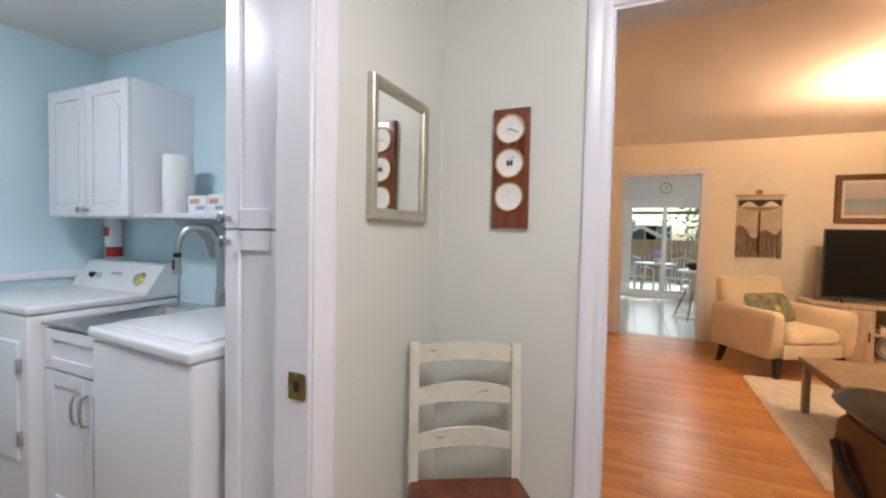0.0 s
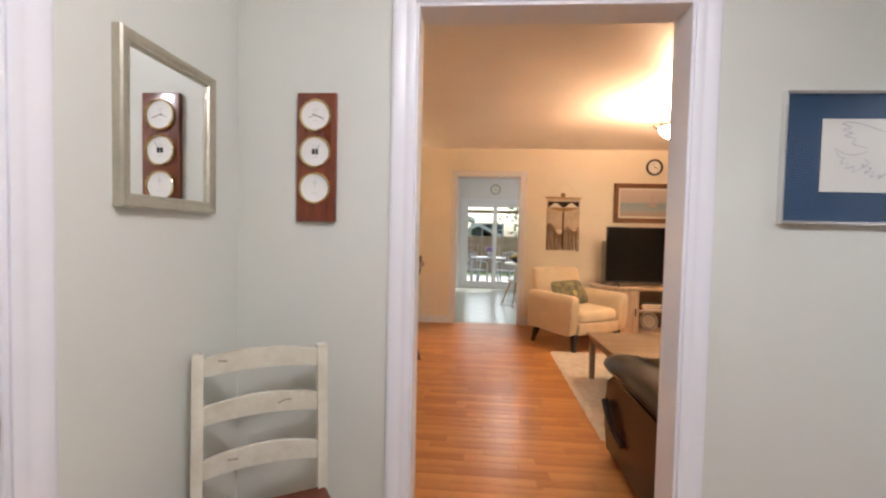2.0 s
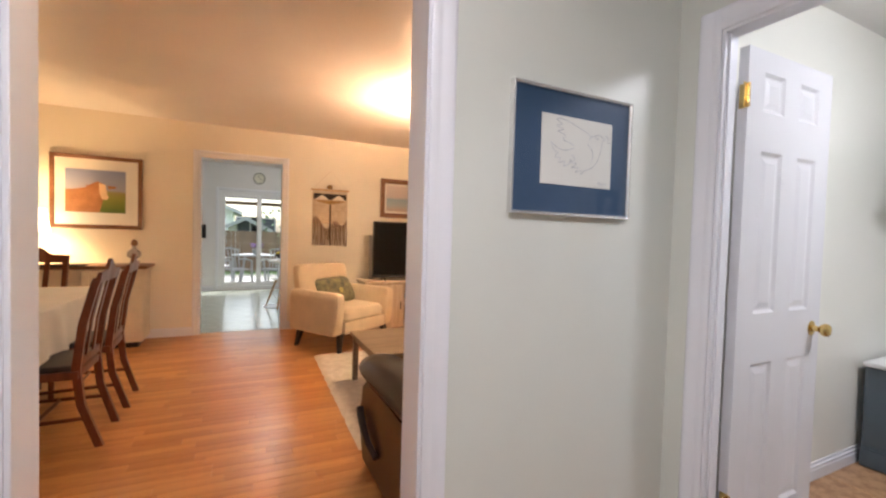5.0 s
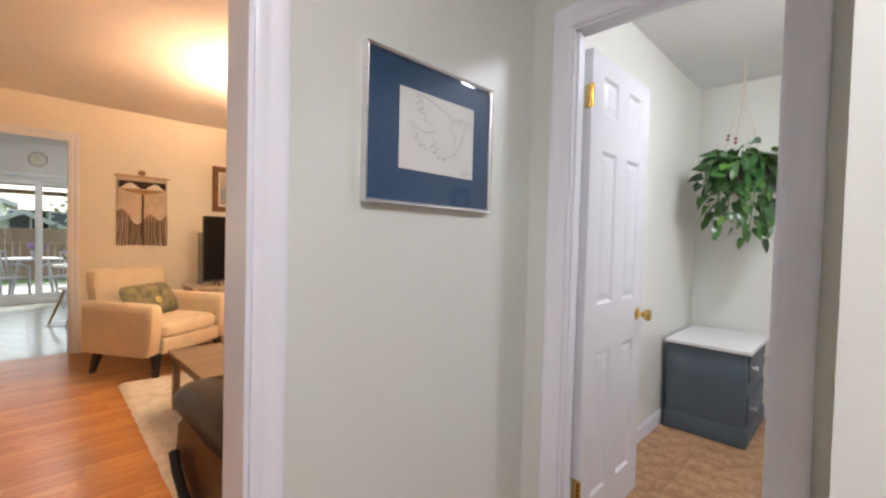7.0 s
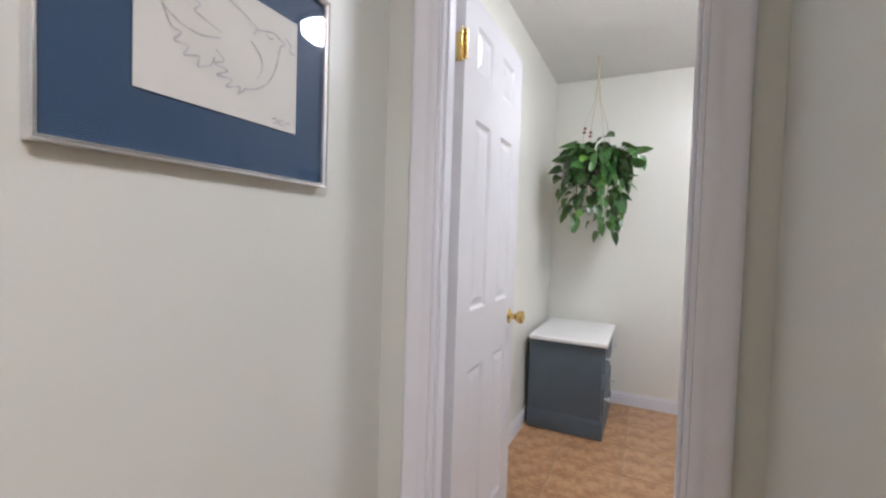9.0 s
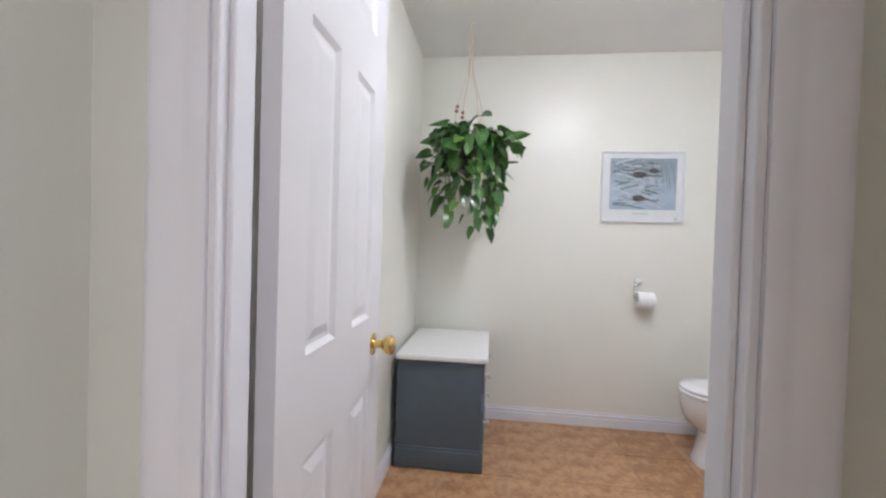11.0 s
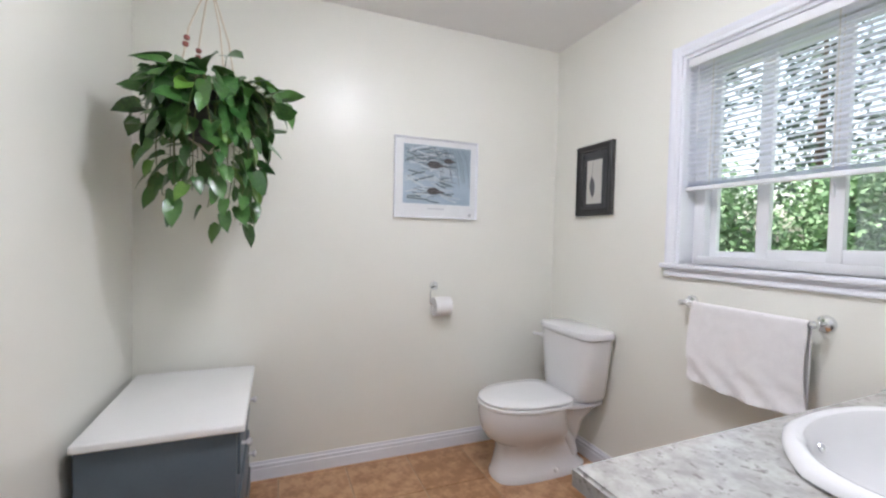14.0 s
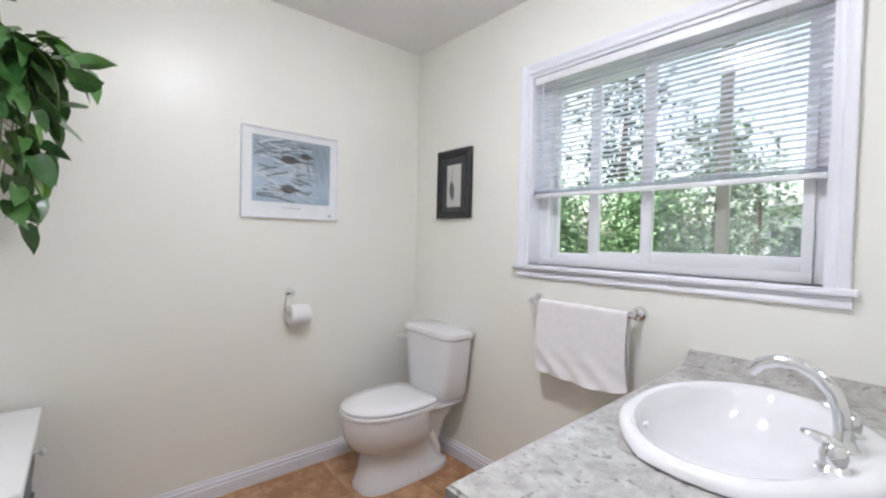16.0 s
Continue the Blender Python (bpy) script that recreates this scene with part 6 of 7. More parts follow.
part("apron", B(0.95, 0.97, 0.062, 0.70, 0.32, 0.375), WOOD_GREY, ct)

sofa = thing("leather_sofa", pose(1.20, 2.14, 0), "dark brown leather reclining sofa with padded arms", "sofa")
for x in (0.0, 1.42):
    bm = bmesh.new()
    rings = []
    for y, hgt in ((0.0, 0.50), (0.04, 0.54), (0.45, 0.555), (0.80, 0.545), (0.88, 0.50), (0.90, 0.40)):
        rings.append([(x + 0.03, y, 0.03), (x + 0.20, y, 0.03), (x + 0.21, y, hgt * 0.5), (x + 0.21, y, hgt - 0.05), (x + 0.015, y, hgt - 0.05), (x + 0.01, y, hgt * 0.5)])
    loft(bm, rings)
    bmesh.ops.bevel(bm, geom=bm.edges[:], offset=0.012, segments=2, affect='EDGES')
    a = part("arm", bm, LEATHER, sofa)
    bm = bmesh.new()
    rings = []
    for y, s in ((0.02, 0.5), (0.05, 0.85), (0.15, 1.0), (0.55, 1.05), (0.80, 1.0), (0.90, 0.86), (0.935, 0.5)):
        rings.append([(x + 0.105 + 0.125 * s * math.cos(2 * math.pi * k / 16), y, 0.555 + (0.075 if math.sin(2 * math.pi * k / 16) > 0 else 0.055) * s * math.sin(2 * math.pi * k / 16) - 0.05 * max(0, y - 0.7) * 2) for k in range(16)])
    loft(bm, rings)
    part("arm_pad", bm, LEATHER, sofa, "padded leather arm top")
part("back_rest", B(0.20, 1.44, -0.02, 0.24, 0.10, 0.96, 0.07, 4), LEATHER, sofa)
for x in (0.215, 0.82):
    part("seat_cushion", B(x, x + 0.60, 0.20, 0.90, 0.26, 0.46, 0.06, 4), LEATHER, sofa)
part("front_panel", B(0.20, 1.44, 0.78, 0.86, 0.04, 0.28, 0.02), LEATHER, sofa)
lev = bmesh.new()
tube(lev, [(0.005, 0.58, 0.20), (-0.012, 0.66, 0.24), (-0.014, 0.76, 0.30), (-0.010, 0.82, 0.35)], 0.016, 10, 0.02)
part("recliner_lever", lev, BLACK, sofa, "black recliner lever")

tvs = thing("tv_stand", pose(2.03, 5.98, 0), "whitewashed oak television stand with a sliding door and open shelves", "tv stand")
part("top", B(0, 1.62, -0.012, 0.44, 0.605, 0.640, 0.004), WOOD_PALE, tvs)
part("side_panel", B(0.015, 0.045, 0, 0.43, 0, 0.605), WOOD_PALE, tvs)
part("side_panel", B(1.575, 1.605, 0, 0.43, 0, 0.605), WOOD_PALE, tvs)
part("divider", B(0.50, 0.525, 0.01, 0.43, 0.05, 0.605), WOOD_PALE, tvs)
part("divider", B(1.10, 1.125, 0.01, 0.43, 0.05, 0.605), WOOD_PALE, tvs)
part("bottom_panel", B(0.045, 1.575, 0.01, 0.43, 0.04, 0.065), WOOD_PALE, tvs)
part("back_panel", B(0.045, 1.575, 0.42, 0.43, 0.04, 0.605), WOOD_GREY, tvs)
part("shelf", B(0.525, 1.10, 0.02, 0.42, 0.33, 0.35), WOOD_PALE, tvs)
for x0, x1 in ((0.05, 0.495), (1.13, 1.57)):
    d = part("cabinet_door", B(x0, x1, -0.008, 0.010, 0.055, 0.595, 0.003), WOOD_PALE, tvs)
    for k in range(5):
        part("plank", B(x0 + 0.055 + (x1 - x0 - 0.11) * k / 5 + 0.001, x0 + 0.055 + (x1 - x0 - 0.11) * (k + 1) / 5 - 0.001, -0.014, -0.006, 0.11, 0.54, 0.002, 1), WOOD_PALE, d)
    part("handle", B((x1 - 0.03 if x0 < 0.5 else x0 + 0.018), (x1 - 0.018 if x0 < 0.5 else x0 + 0.03), -0.030, -0.012, 0.28, 0.38, 0.003), BRONZE, d, "dark bronze handle")
for k, (w, col) in enumerate(((0.24, (0.35, 0.08, 0.04)), (0.22, (0.60, 0.42, 0.10)), (0.25, (0.10, 0.07, 0.05)))):
    bk = thing("book", pose(2.62, 6.06, 0.35 + 0.026 * k, 0, 0, 3 * k - 2), "hardback book lying on the open shelf", "book", "books on the shelf")
    part("cover", B(0, w, 0, 0.17, 0, 0.025, 0.003), mat("book_cover", col, 0.5), bk)
    part("pages", B(0.004, w - 0.004, -0.001, 0.165, 0.004, 0.021), PAPER, bk, smooth=False)
pl = thing("display_plate", pose(2.76, 6.20, 0.066), "pale decorative plate leaning on the lower shelf", "plate")
bm = bmesh.new()
lathe(bm, [(0, 0.0), (0.06, 0.0), (0.075, 0.012), (0.115, 0.022), (0.116, 0.026), (0.074, 0.016), (0, 0.005)], 36, pose(0, 0, 0.117, 75), cap=False)
part("dish", bm, PORCELAIN, pl)
bm = bmesh.new()
lathe(bm, [(0.085, 0.0185), (0.105, 0.0235)], 36, pose(0, -0.001, 0.117, 75), cap=False)
part("painted_band", bm, mat("grey_glaze", (0.35, 0.38, 0.42), 0.2), pl, "grey-blue painted band")
tv = thing("television", pose(2.155, 6.08, 0.640), "large black flat-screen television, switched off", "television")
part("bezel", B(0, 1.16, 0.0, 0.045, 0.045, 0.765, 0.006), BLACK, tv)
part("screen", B(0.010, 1.15, -0.003, 0.002, 0.070, 0.755), SCREEN, tv, "dark glossy screen", smooth=False)
part("lower_bar", B(0.0, 1.16, -0.004, 0.0, 0.045, 0.068), mat("dark_grey_plastic", (0.05, 0.05, 0.055), 0.4), tv)
for x in (0.15, 0.95):
    bm = bmesh.new()
    tube(bm, [(x, 0.02, 0.06), (x, -0.06, 0.006)], 0.008, 8)
    tube(bm, [(x, 0.02, 0.06), (x, 0.12, 0.006)], 0.008, 8)
    part("foot", bm, BLACK, tv)
sp = thing("tower_speaker", pose(2.180, 6.33, 0.640), "slim grey speaker behind the television", "speaker")
part("cabinet", B(0, 0.06, 0, 0.05, 0, 0.58, 0.006), mat("speaker_cloth", (0.42, 0.39, 0.36), 0.8), sp)

mac = thing("macrame_hanging", pose(1.457, FAR - 0.012, 1.06), "woven brown and cream wall hanging with a wooden rod", "wall hanging")
MW = 0.445
bm = bmesh.new()
tube(bm, [(-0.02, -0.012, 0.735), (MW + 0.02, -0.012, 0.735)], 0.011, 12)
part("rod", bm, BEECH, mac, "turned wooden rod")
WEAVE_C = mat("cream_weave", (0.62, 0.52, 0.40), 0.95, tint=(0.50, 0.40, 0.29), scale=14, grain=240, bump=0.5)
WEAVE_B = mat("brown_fringe", (0.30, 0.21, 0.155), 0.95, tint=(0.20, 0.13, 0.09), scale=20, grain=240, bump=0.5, stretch=(8, 1, 0.6))
WEAVE_K = mat("black_weave", (0.025, 0.02, 0.02), 0.95, var=0.2, scale=30, grain=240, bump=0.5)
WEAVE_O = mat("ochre_weave", (0.36, 0.22, 0.09), 0.95, var=0.15, scale=30, grain=240, bump=0.5)
bm = bmesh.new()
slab(bm, [(0, 0.30), (MW, 0.30), (MW, 0.73), (0, 0.73)], -0.012, -0.004)
part("panel", bm, WEAVE_C, mac)
bm = bmesh.new()
slab(bm, [(0.015, 0.61), (MW - 0.015, 0.61), (MW - 0.015, 0.685), (0.015, 0.685)], -0.016, -0.012)
part("dark_band", bm, WEAVE_K, mac)
for cx in (0.115, 0.33):
    bm = bmesh.new()
    slab(bm, [(cx - 0.085, 0.61), (cx + 0.085, 0.61), (cx + 0.03, 0.655), (cx, 0.668), (cx - 0.03, 0.655)], -0.020, -0.016)
    part("snow_peak", bm, mat("white_weave", (0.78, 0.74, 0.66), 0.95, bump=0.4, grain=240), mac, "white woven peak")
bm = bmesh.new()
slab(bm, [(0.01, 0.60)] + [(0.01 + (MW - 0.02) * k / 10, 0.60 - 0.045 * math.sin(math.pi * k / 10)) for k in range(11)][1:-1] + [(MW - 0.01, 0.60)], -0.018, -0.012)
part("ochre_band", bm, WEAVE_O, mac)
for k in range(34):
    x = MW * (k + 0.5) / 34
    top = 0.36 - 0.10 * (1 - abs(2 * x / MW - 1)) + 0.05 * math.sin(6.28 * x / MW * 2)
    low = 0.0 + rng.uniform(0, 0.02)
    bm = bmesh.new()
    tube(bm, [(x, -0.010, top), (x + rng.uniform(-0.006, 0.006), -0.014, (top + low) / 2), (x + rng.uniform(-0.01, 0.01) - 0.02 * (0.5 - x / MW), -0.010, low)], 0.0062, 6, 0.004)
    part("fringe", bm, WEAVE_B if abs(x / MW - 0.5) > 0.04 else WEAVE_K, mac)
bm = bmesh.new()
tube(bm, [(MW / 2, -0.018, 0.55), (MW / 2, -0.018, 0.05)], 0.011, 8)
part("centre_tassel", bm, mat("dark_brown_yarn", (0.10, 0.065, 0.04), 0.95, bump=0.4), mac, "dark brown centre tassel")
bm = bmesh.new()
tube(bm, [(0.0, -0.012, 0.74), (MW / 2, -0.006, 0.985), (MW, -0.012, 0.74)], 0.0022, 6)
part("hanging_cord", bm, CORD, mac)
bm = bmesh.new()
lathe(bm, [(0, -0.03), (0.026, -0.02), (0.036, 0), (0.026, 0.02), (0, 0.03)], 16, pose(MW / 2 - 0.01, -0.02, 0.775), cap=False)
part("wooden_ball", bm, WEAVE_O, mac, "round wooden ball")

art = thing("seascape_picture", pose(2.362, FAR, 1.475), "framed pastel seascape over the television", "picture")
picture_frame(art, 1.02, 0.535, 0.062, 0.03, WOOD_FRAME, "brown wooden frame")
part("mat_board", B(0.055, 0.965, -0.012, -0.004, 0.055, 0.48), ART_PAPER, art, smooth=False)
SEA = banded("printed_sea", [(0.12, (0.45, 0.36, 0.30)), (0.30, (0.34, 0.40, 0.44)), (0.52, (0.26, 0.36, 0.44)), (0.62, (0.52, 0.46, 0.44)), (1.0, (0.60, 0.52, 0.50))], 2, 0.5, 0.12, 4)
part("print_sea", B(0.085, 0.935, -0.014, -0.011, 0.09, 0.445), SEA, art, "pastel sea and sky", smooth=False)
bm = bmesh.new()
slab(bm, [(0.45, 0.22), (0.58, 0.22), (0.57, 0.25), (0.53, 0.25), (0.515, 0.40), (0.50, 0.25), (0.46, 0.25)], -0.016, -0.014)
part("printed_boat", bm, mat("boat_print", (0.50, 0.38, 0.34), 0.6), art, "pale sailing boat", smooth=False)

clk = thing("wall_clock", pose(2.885, FAR, 2.233), "round black-rimmed wall clock with a white face", "clock")
bm = bmesh.new()
lathe(bm, [(0, 0.01), (0.085, 0.01), (0.09, 0.03), (0.108, 0.03), (0.112, 0.015), (0.11, 0)], 40, pose(0, 0, 0, 90), cap=False)
part("rim", bm, BLACK, clk)
bm = bmesh.new()
lathe(bm, [(0.088, 0.0125), (0, 0.0125)], 40, pose(0, 0, 0, 90), cap=False)
part("face", bm, DIAL, clk)
bm = bmesh.new()
for k in range(12):
    a = radians(30 * k)
    stroke(bm, [(0.068 * math.sin(a), 0.068 * math.cos(a)), (0.08 * math.sin(a), 0.08 * math.cos(a))], 0.004, -0.0135)
part("hour_marks", bm, INK, clk, smooth=False)
bm = bmesh.new()
stroke(bm, [(-0.01, 0.006), (0.052, -0.022)], 0.006, -0.015)
stroke(bm, [(0.004, -0.01), (-0.03, 0.06)], 0.004, -0.016)
part("pointers", bm, INK, clk, smooth=False)

# dining corner
cow = thing("cow_picture", pose(-1.140, FAR, 1.215), "framed picture of a tan cow in a green field", "picture")
picture_frame(cow, 0.785, 0.770, 0.040, 0.03, WOOD_FRAME, "brown wooden frame")
part("mat_board", B(0.034, 0.751, -0.012, -0.004, 0.034, 0.736), ART_PAPER, cow, "white mat board", smooth=False)
FIELD = banded("printed_field", [(0.10, (0.10, 0.16, 0.03)), (0.38, (0.24, 0.26, 0.05)), (0.52, (0.30, 0.26, 0.09)), (0.58, (0.34, 0.34, 0.42)), (1.0, (0.26, 0.30, 0.46))], 2, 0.5, 0.10, 3)
part("print_field", B(0.125, 0.635, -0.0145, -0.011, 0.17, 0.62), FIELD, cow, "printed field and sky", smooth=False)
COW = mat("printed_cow", (0.44, 0.20, 0.08), 0.6, tint=(0.32, 0.13, 0.05), scale=10)
bm = bmesh.new()
slab(bm, [(0.128, 0.172), (0.41, 0.172), (0.43, 0.26), (0.45, 0.34), (0.475, 0.40), (0.455, 0.47), (0.39, 0.50), (0.34, 0.47), (0.29, 0.43), (0.20, 0.41), (0.128, 0.40)], -0.0165, -0.0145)
for sx in (-1, 1):
    slab(bm, [(0.425 + sx * 0.05, 0.46), (0.425 + sx * 0.125, 0.455), (0.425 + sx * 0.13, 0.435), (0.425 + sx * 0.06, 0.42)], -0.0175, -0.016)
part("printed_cow", bm, COW, cow, "tan printed cow", smooth=False)
bm = bmesh.new()
slab(bm, [(0.405, 0.48), (0.46, 0.47), (0.475, 0.37), (0.49, 0.335), (0.468, 0.305), (0.43, 0.315), (0.41, 0.38)], -0.0185, -0.017)
part("printed_face", bm, mat("printed_cow_face", (0.66, 0.47, 0.30), 0.6), cow, "pale printed face", smooth=False)

sb = thing("sideboard", pose(-1.775, 6.06, 0), "cream painted sideboard with a brown wooden top", "sideboard")
part("body", B(0.02, 1.50, 0.02, 0.44, 0.06, 0.815, 0.004), mat("cream_cabinet", (0.72, 0.65, 0.52), 0.45), sb)
part("toe_kick", B(0.05, 1.46, 0.06, 0.43, 0, 0.06), BLACK, sb)
part("top", B(0.0, 1.54, -0.01, 0.45, 0.815, 0.845, 0.006), WOOD_FRAME, sb, "brown wooden top")
for k in range(3):
    cabinet_front(sb, 0.03 + 0.49 * k, 0.51 + 0.49 * k, 0.09, 0.80, 0.0, material=mat("cream_cabinet_door", (0.72, 0.65, 0.52), 0.45))
lamp = thing("table_lamp", pose(-1.20, 6.22, 0.845), "lit table lamp with a white drum shade", "table lamp")
bm = bmesh.new()
lathe(bm, [(0.075, 0), (0.075, 0.012), (0.03, 0.03), (0.05, 0.10), (0.06, 0.16), (0.03, 0.24), (0.012, 0.27), (0.012, 0.36), (0, 0.36)], 28)
part("base", bm, PORCELAIN, lamp)
SHADE = mat("linen_shade", (0.85, 0.78, 0.64), 0.9, var=0.03, grain=300, bump=0.2)
SHADE.node_tree.nodes["Principled BSDF"].inputs["Emission Color"].default_value = (1.0, 0.72, 0.42, 1)
SHADE.node_tree.nodes["Principled BSDF"].inputs["Emission Strength"].default_value = 4.0
bm = bmesh.new()
lathe(bm, [(0.150, 0.33), (0.115, 0.55), (0.112, 0.55), (0.147, 0.33), (0.150, 0.33)], 36, cap=False)
part("shade", bm, SHADE, lamp, "glowing cream fabric shade")
bm = bmesh.new()
lathe(bm, [(0, 0.36), (0.016, 0.37), (0.030, 0.41), (0.024, 0.45), (0, 0.465)], 16, cap=False)
part("bulb", bm, glowing("table_bulb_glow", (1.0, 0.62, 0.30), LAMP_TABLE), lamp, "lit warm bulb")
dec = thing("glass_decanter", pose(-0.38, 6.25, 0.845) @ Matrix.Scale(1.15, 4), "pale glass decanter with a dark band on the sideboard", "decanter")
bm = bmesh.new()
lathe(bm, [(0, 0), (0.03, 0.0), (0.036, 0.01), (0.012, 0.03), (0.014, 0.05), (0.055, 0.08), (0.05, 0.12), (0.018, 0.15), (0.014, 0.17)], 24, cap=False)
part("body", bm, mat("grey_glass", (0.48, 0.44, 0.40), 0.12, trans=0.3), dec)
bm = bmesh.new()
lathe(bm, [(0, 0.17), (0.022, 0.175), (0.028, 0.20), (0.018, 0.225), (0, 0.235)], 16, cap=False)
part("stopper", bm, WOOD_FRAME, dec)
tr = thing("serving_tray", pose(-0.95, 6.10, 0.845), "flat dark oval tray on the sideboard", "tray")
bm = bmesh.new()
lathe(bm, [(0, 0.004), (0.20, 0.004), (0.235, 0.016), (0.238, 0.018), (0.20, 0.0), (0, 0)], 40, sx=1.0, sy=0.34, cap=False)
part("dish", bm, BLACK_WOOD, tr)

dt = thing("dining_table", pose(-1.35, 3.15, 0), "dark wooden dining table", "table")
part("tabletop", B(0, 0.95, 0, 2.05, 0.715, 0.742, 0.006), WOOD_DARK, dt)
for x in (0.08, 0.80):
    for y in (0.10, 1.88):
        bm = bmesh.new()
        tube(bm, [(x + 0.035, y + 0.035, 0), (x + 0.035, y + 0.035, 0.715)], 0.024, 10, 0.035)
        part("leg", bm, WOOD_DARK, dt)


def cloth_mesh():
    """A cloth over the table with a wavy hem."""
    bm = bmesh.new()
    x0, x1, y0, y1, z = -1.37, -0.38, 3.13, 5.22, 0.746
    nu = 160
    per = 2 * ((x1 - x0) + (y1 - y0))
    rings = []
    for lv_, (drop, outw) in enumerate(((0, -0.01), (0.004, 0.0), (0.02, 0.008), (0.15, 0.018), (0.30, 0.028))):
        ring = []
        for i in range(nu):
            d = per * i / nu
            a, b = x1 - x0, y1 - y0
            if d < a:
                p, nrm = (x0 + d, y0), (0, -1)
            elif d < a + b:
                p, nrm = (x1, y0 + d - a), (1, 0)
            elif d < 2 * a + b:
                p, nrm = (x1 - (d - a - b), y1), (0, 1)
            else:
                p, nrm = (x0, y1 - (d - 2 * a - b)), (-1, 0)
            wv = (0.014 * math.sin(d * 19) + 0.008 * math.sin(d * 31 + 1)) * drop / 0.3
            ring.append(bm.verts.new((p[0] + nrm[0] * (outw + wv), p[1] + nrm[1] * (outw + wv), z - drop)))
        rings.append(ring)
    bm.faces.new(rings[0])
    for a, b in zip(rings, rings[1:]):
        for i in range(nu):
            bm.faces.new((a[i], a[(i + 1) % nu], b[(i + 1) % nu], b[i]))
    bmesh.ops.recalc_face_normals(bm, faces=bm.faces)
    return bm


solid("tablecloth", cloth_mesh(), CLOTH, "white tablecloth hanging over the dining table", "tablecloth")


def dining_chair(m):
    """A dark chair that looks to -y, with a carved crest and a pierced splat."""
    root = thing("dining_chair", m, "dark mahogany dining chair with a carved back and black seat", "chair", "chairs round the dining table")
    for sx in (-1, 1):
        bm = bmesh.new()
        loft(bm, [[(sx * x + dx * 0.016, y + dy * 0.019, z) for dx, dy in ((-1, -1), (1, -1), (1, 1), (-1, 1))] for x, y, z in ((0.17, 0.10, 0), (0.18, 0.02, 0.25), (0.185, 0.0, 0.45), (0.19, 0.03, 0.70), (0.185, 0.085, 0.93), (0.18, 0.095, 0.955))])
        part("back_post", bm, WOOD_DARK, root, smooth=False)
        bm = bmesh.new()
        tube(bm, [(sx * 0.20, -0.40, 0), (sx * 0.20, -0.40, 0.43)], 0.016, 10, 0.022)
        part("front_leg", bm, WOOD_DARK, root)
        bm = bmesh.new()
        tube(bm, [(sx * 0.178, 0.045, 0.17), (sx * 0.20, -0.40, 0.17)], 0.011)
        part("stretcher", bm, WOOD_DARK, root)
        bm = bmesh.new()
        loft(bm, [[(sx * 0.06 + dx * 0.018, y + dy * 0.005, z) for dx, dy in ((-1, -1), (1, -1), (1, 1), (-1, 1))] for y, z in ((0.01, 0.48), (0.035, 0.70), (0.085, 0.93))])
        part("back_splat", bm, WOOD_DARK, root, smooth=False)
    bm = bmesh.new()
    tube(bm, [(-0.185, -0.18, 0.17), (0.185, -0.18, 0.17)], 0.010)
    part("stretcher", bm, WOOD_DARK, root)
    bm = bmesh.new()
    rings = []
    for k in range(17):
        u = -1 + k / 8
        top = 0.985 + 0.055 * math.exp(-(u / 0.35) ** 2) + 0.012 * math.cos(u * 9) * (1 - abs(u))
        rings.append([(u * 0.20, 0.080, 0.925), (u * 0.20, 0.105, 0.925), (u * 0.20, 0.118, top), (u * 0.20, 0.098, top)])
    loft(bm, rings)
    part("crest_rail", bm, WOOD_DARK, root, "carved crest rail")
    part("lower_rail", B(-0.18, 0.18, -0.008, 0.018, 0.46, 0.505, 0.003), WOOD_DARK, root)
    part("seat_frame", B(-0.215, 0.215, -0.42, 0.015, 0.40, 0.445, 0.006), WOOD_DARK, root)
    part("seat", B(-0.20, 0.20, -0.405, -0.02, 0.44, 0.475, 0.014, 3), mat("black_vinyl_seat", (0.02, 0.018, 0.017), 0.4, bump=0.15), root, "black padded seat")
    return root


dc = dining_chair(pose(-0.18, 3.98, 0, 0, 0, -90))
copy_thing(dc, pose(-0.17, 4.54, 0, 0, 0, -88))
copy_thing(dc, pose(-0.90, 5.40, 0, 0, 0, -4))
copy_thing(dc, pose(-1.56, 4.10, 0, 0, 0, 90))

# ---- kitchen ----
kc = thing("kitchen_clock", pose(0.965, KIT_N, 2.32), "round pale wall clock over the patio door", "clock")
bm = bmesh.new()
lathe(bm, [(0, 0.01), (0.095, 0.01), (0.10, 0.03), (0.118, 0.03), (0.122, 0.0)], 36, pose(0, 0, 0, 90), cap=False)
part("rim", bm, mat("pewter", (0.30, 0.29, 0.25), 0.4, metal=0.5), kc, "pewter rim")
bm = bmesh.new()
lathe(bm, [(0.096, 0.012), (0, 0.012)], 36, pose(0, 0, 0, 90), cap=False)
part("face", bm, mat("cream_dial", (0.70, 0.68, 0.58), 0.5), kc)
bm = bmesh.new()
stroke(bm, [(-0.01, 0.005), (0.05, -0.02)], 0.007, -0.014)
stroke(bm, [(0, -0.01), (-0.025, 0.06)], 0.005, -0.015)
for k in range(12):
    a = radians(30 * k)
    stroke(bm, [(0.075 * math.sin(a), 0.075 * math.cos(a)), (0.09 * math.sin(a), 0.09 * math.cos(a))], 0.005, -0.0135)
part("pointers", bm, INK, kc, smooth=False)
ph = thing("wall_phone", pose(-0.05, KIT_N, 1.06), "black wall phone on the kitchen wall", "phone")
part("cradle", B(-0.055, 0.055, -0.05, 0, 0, 0.27, 0.012, 3), BLACK, ph)
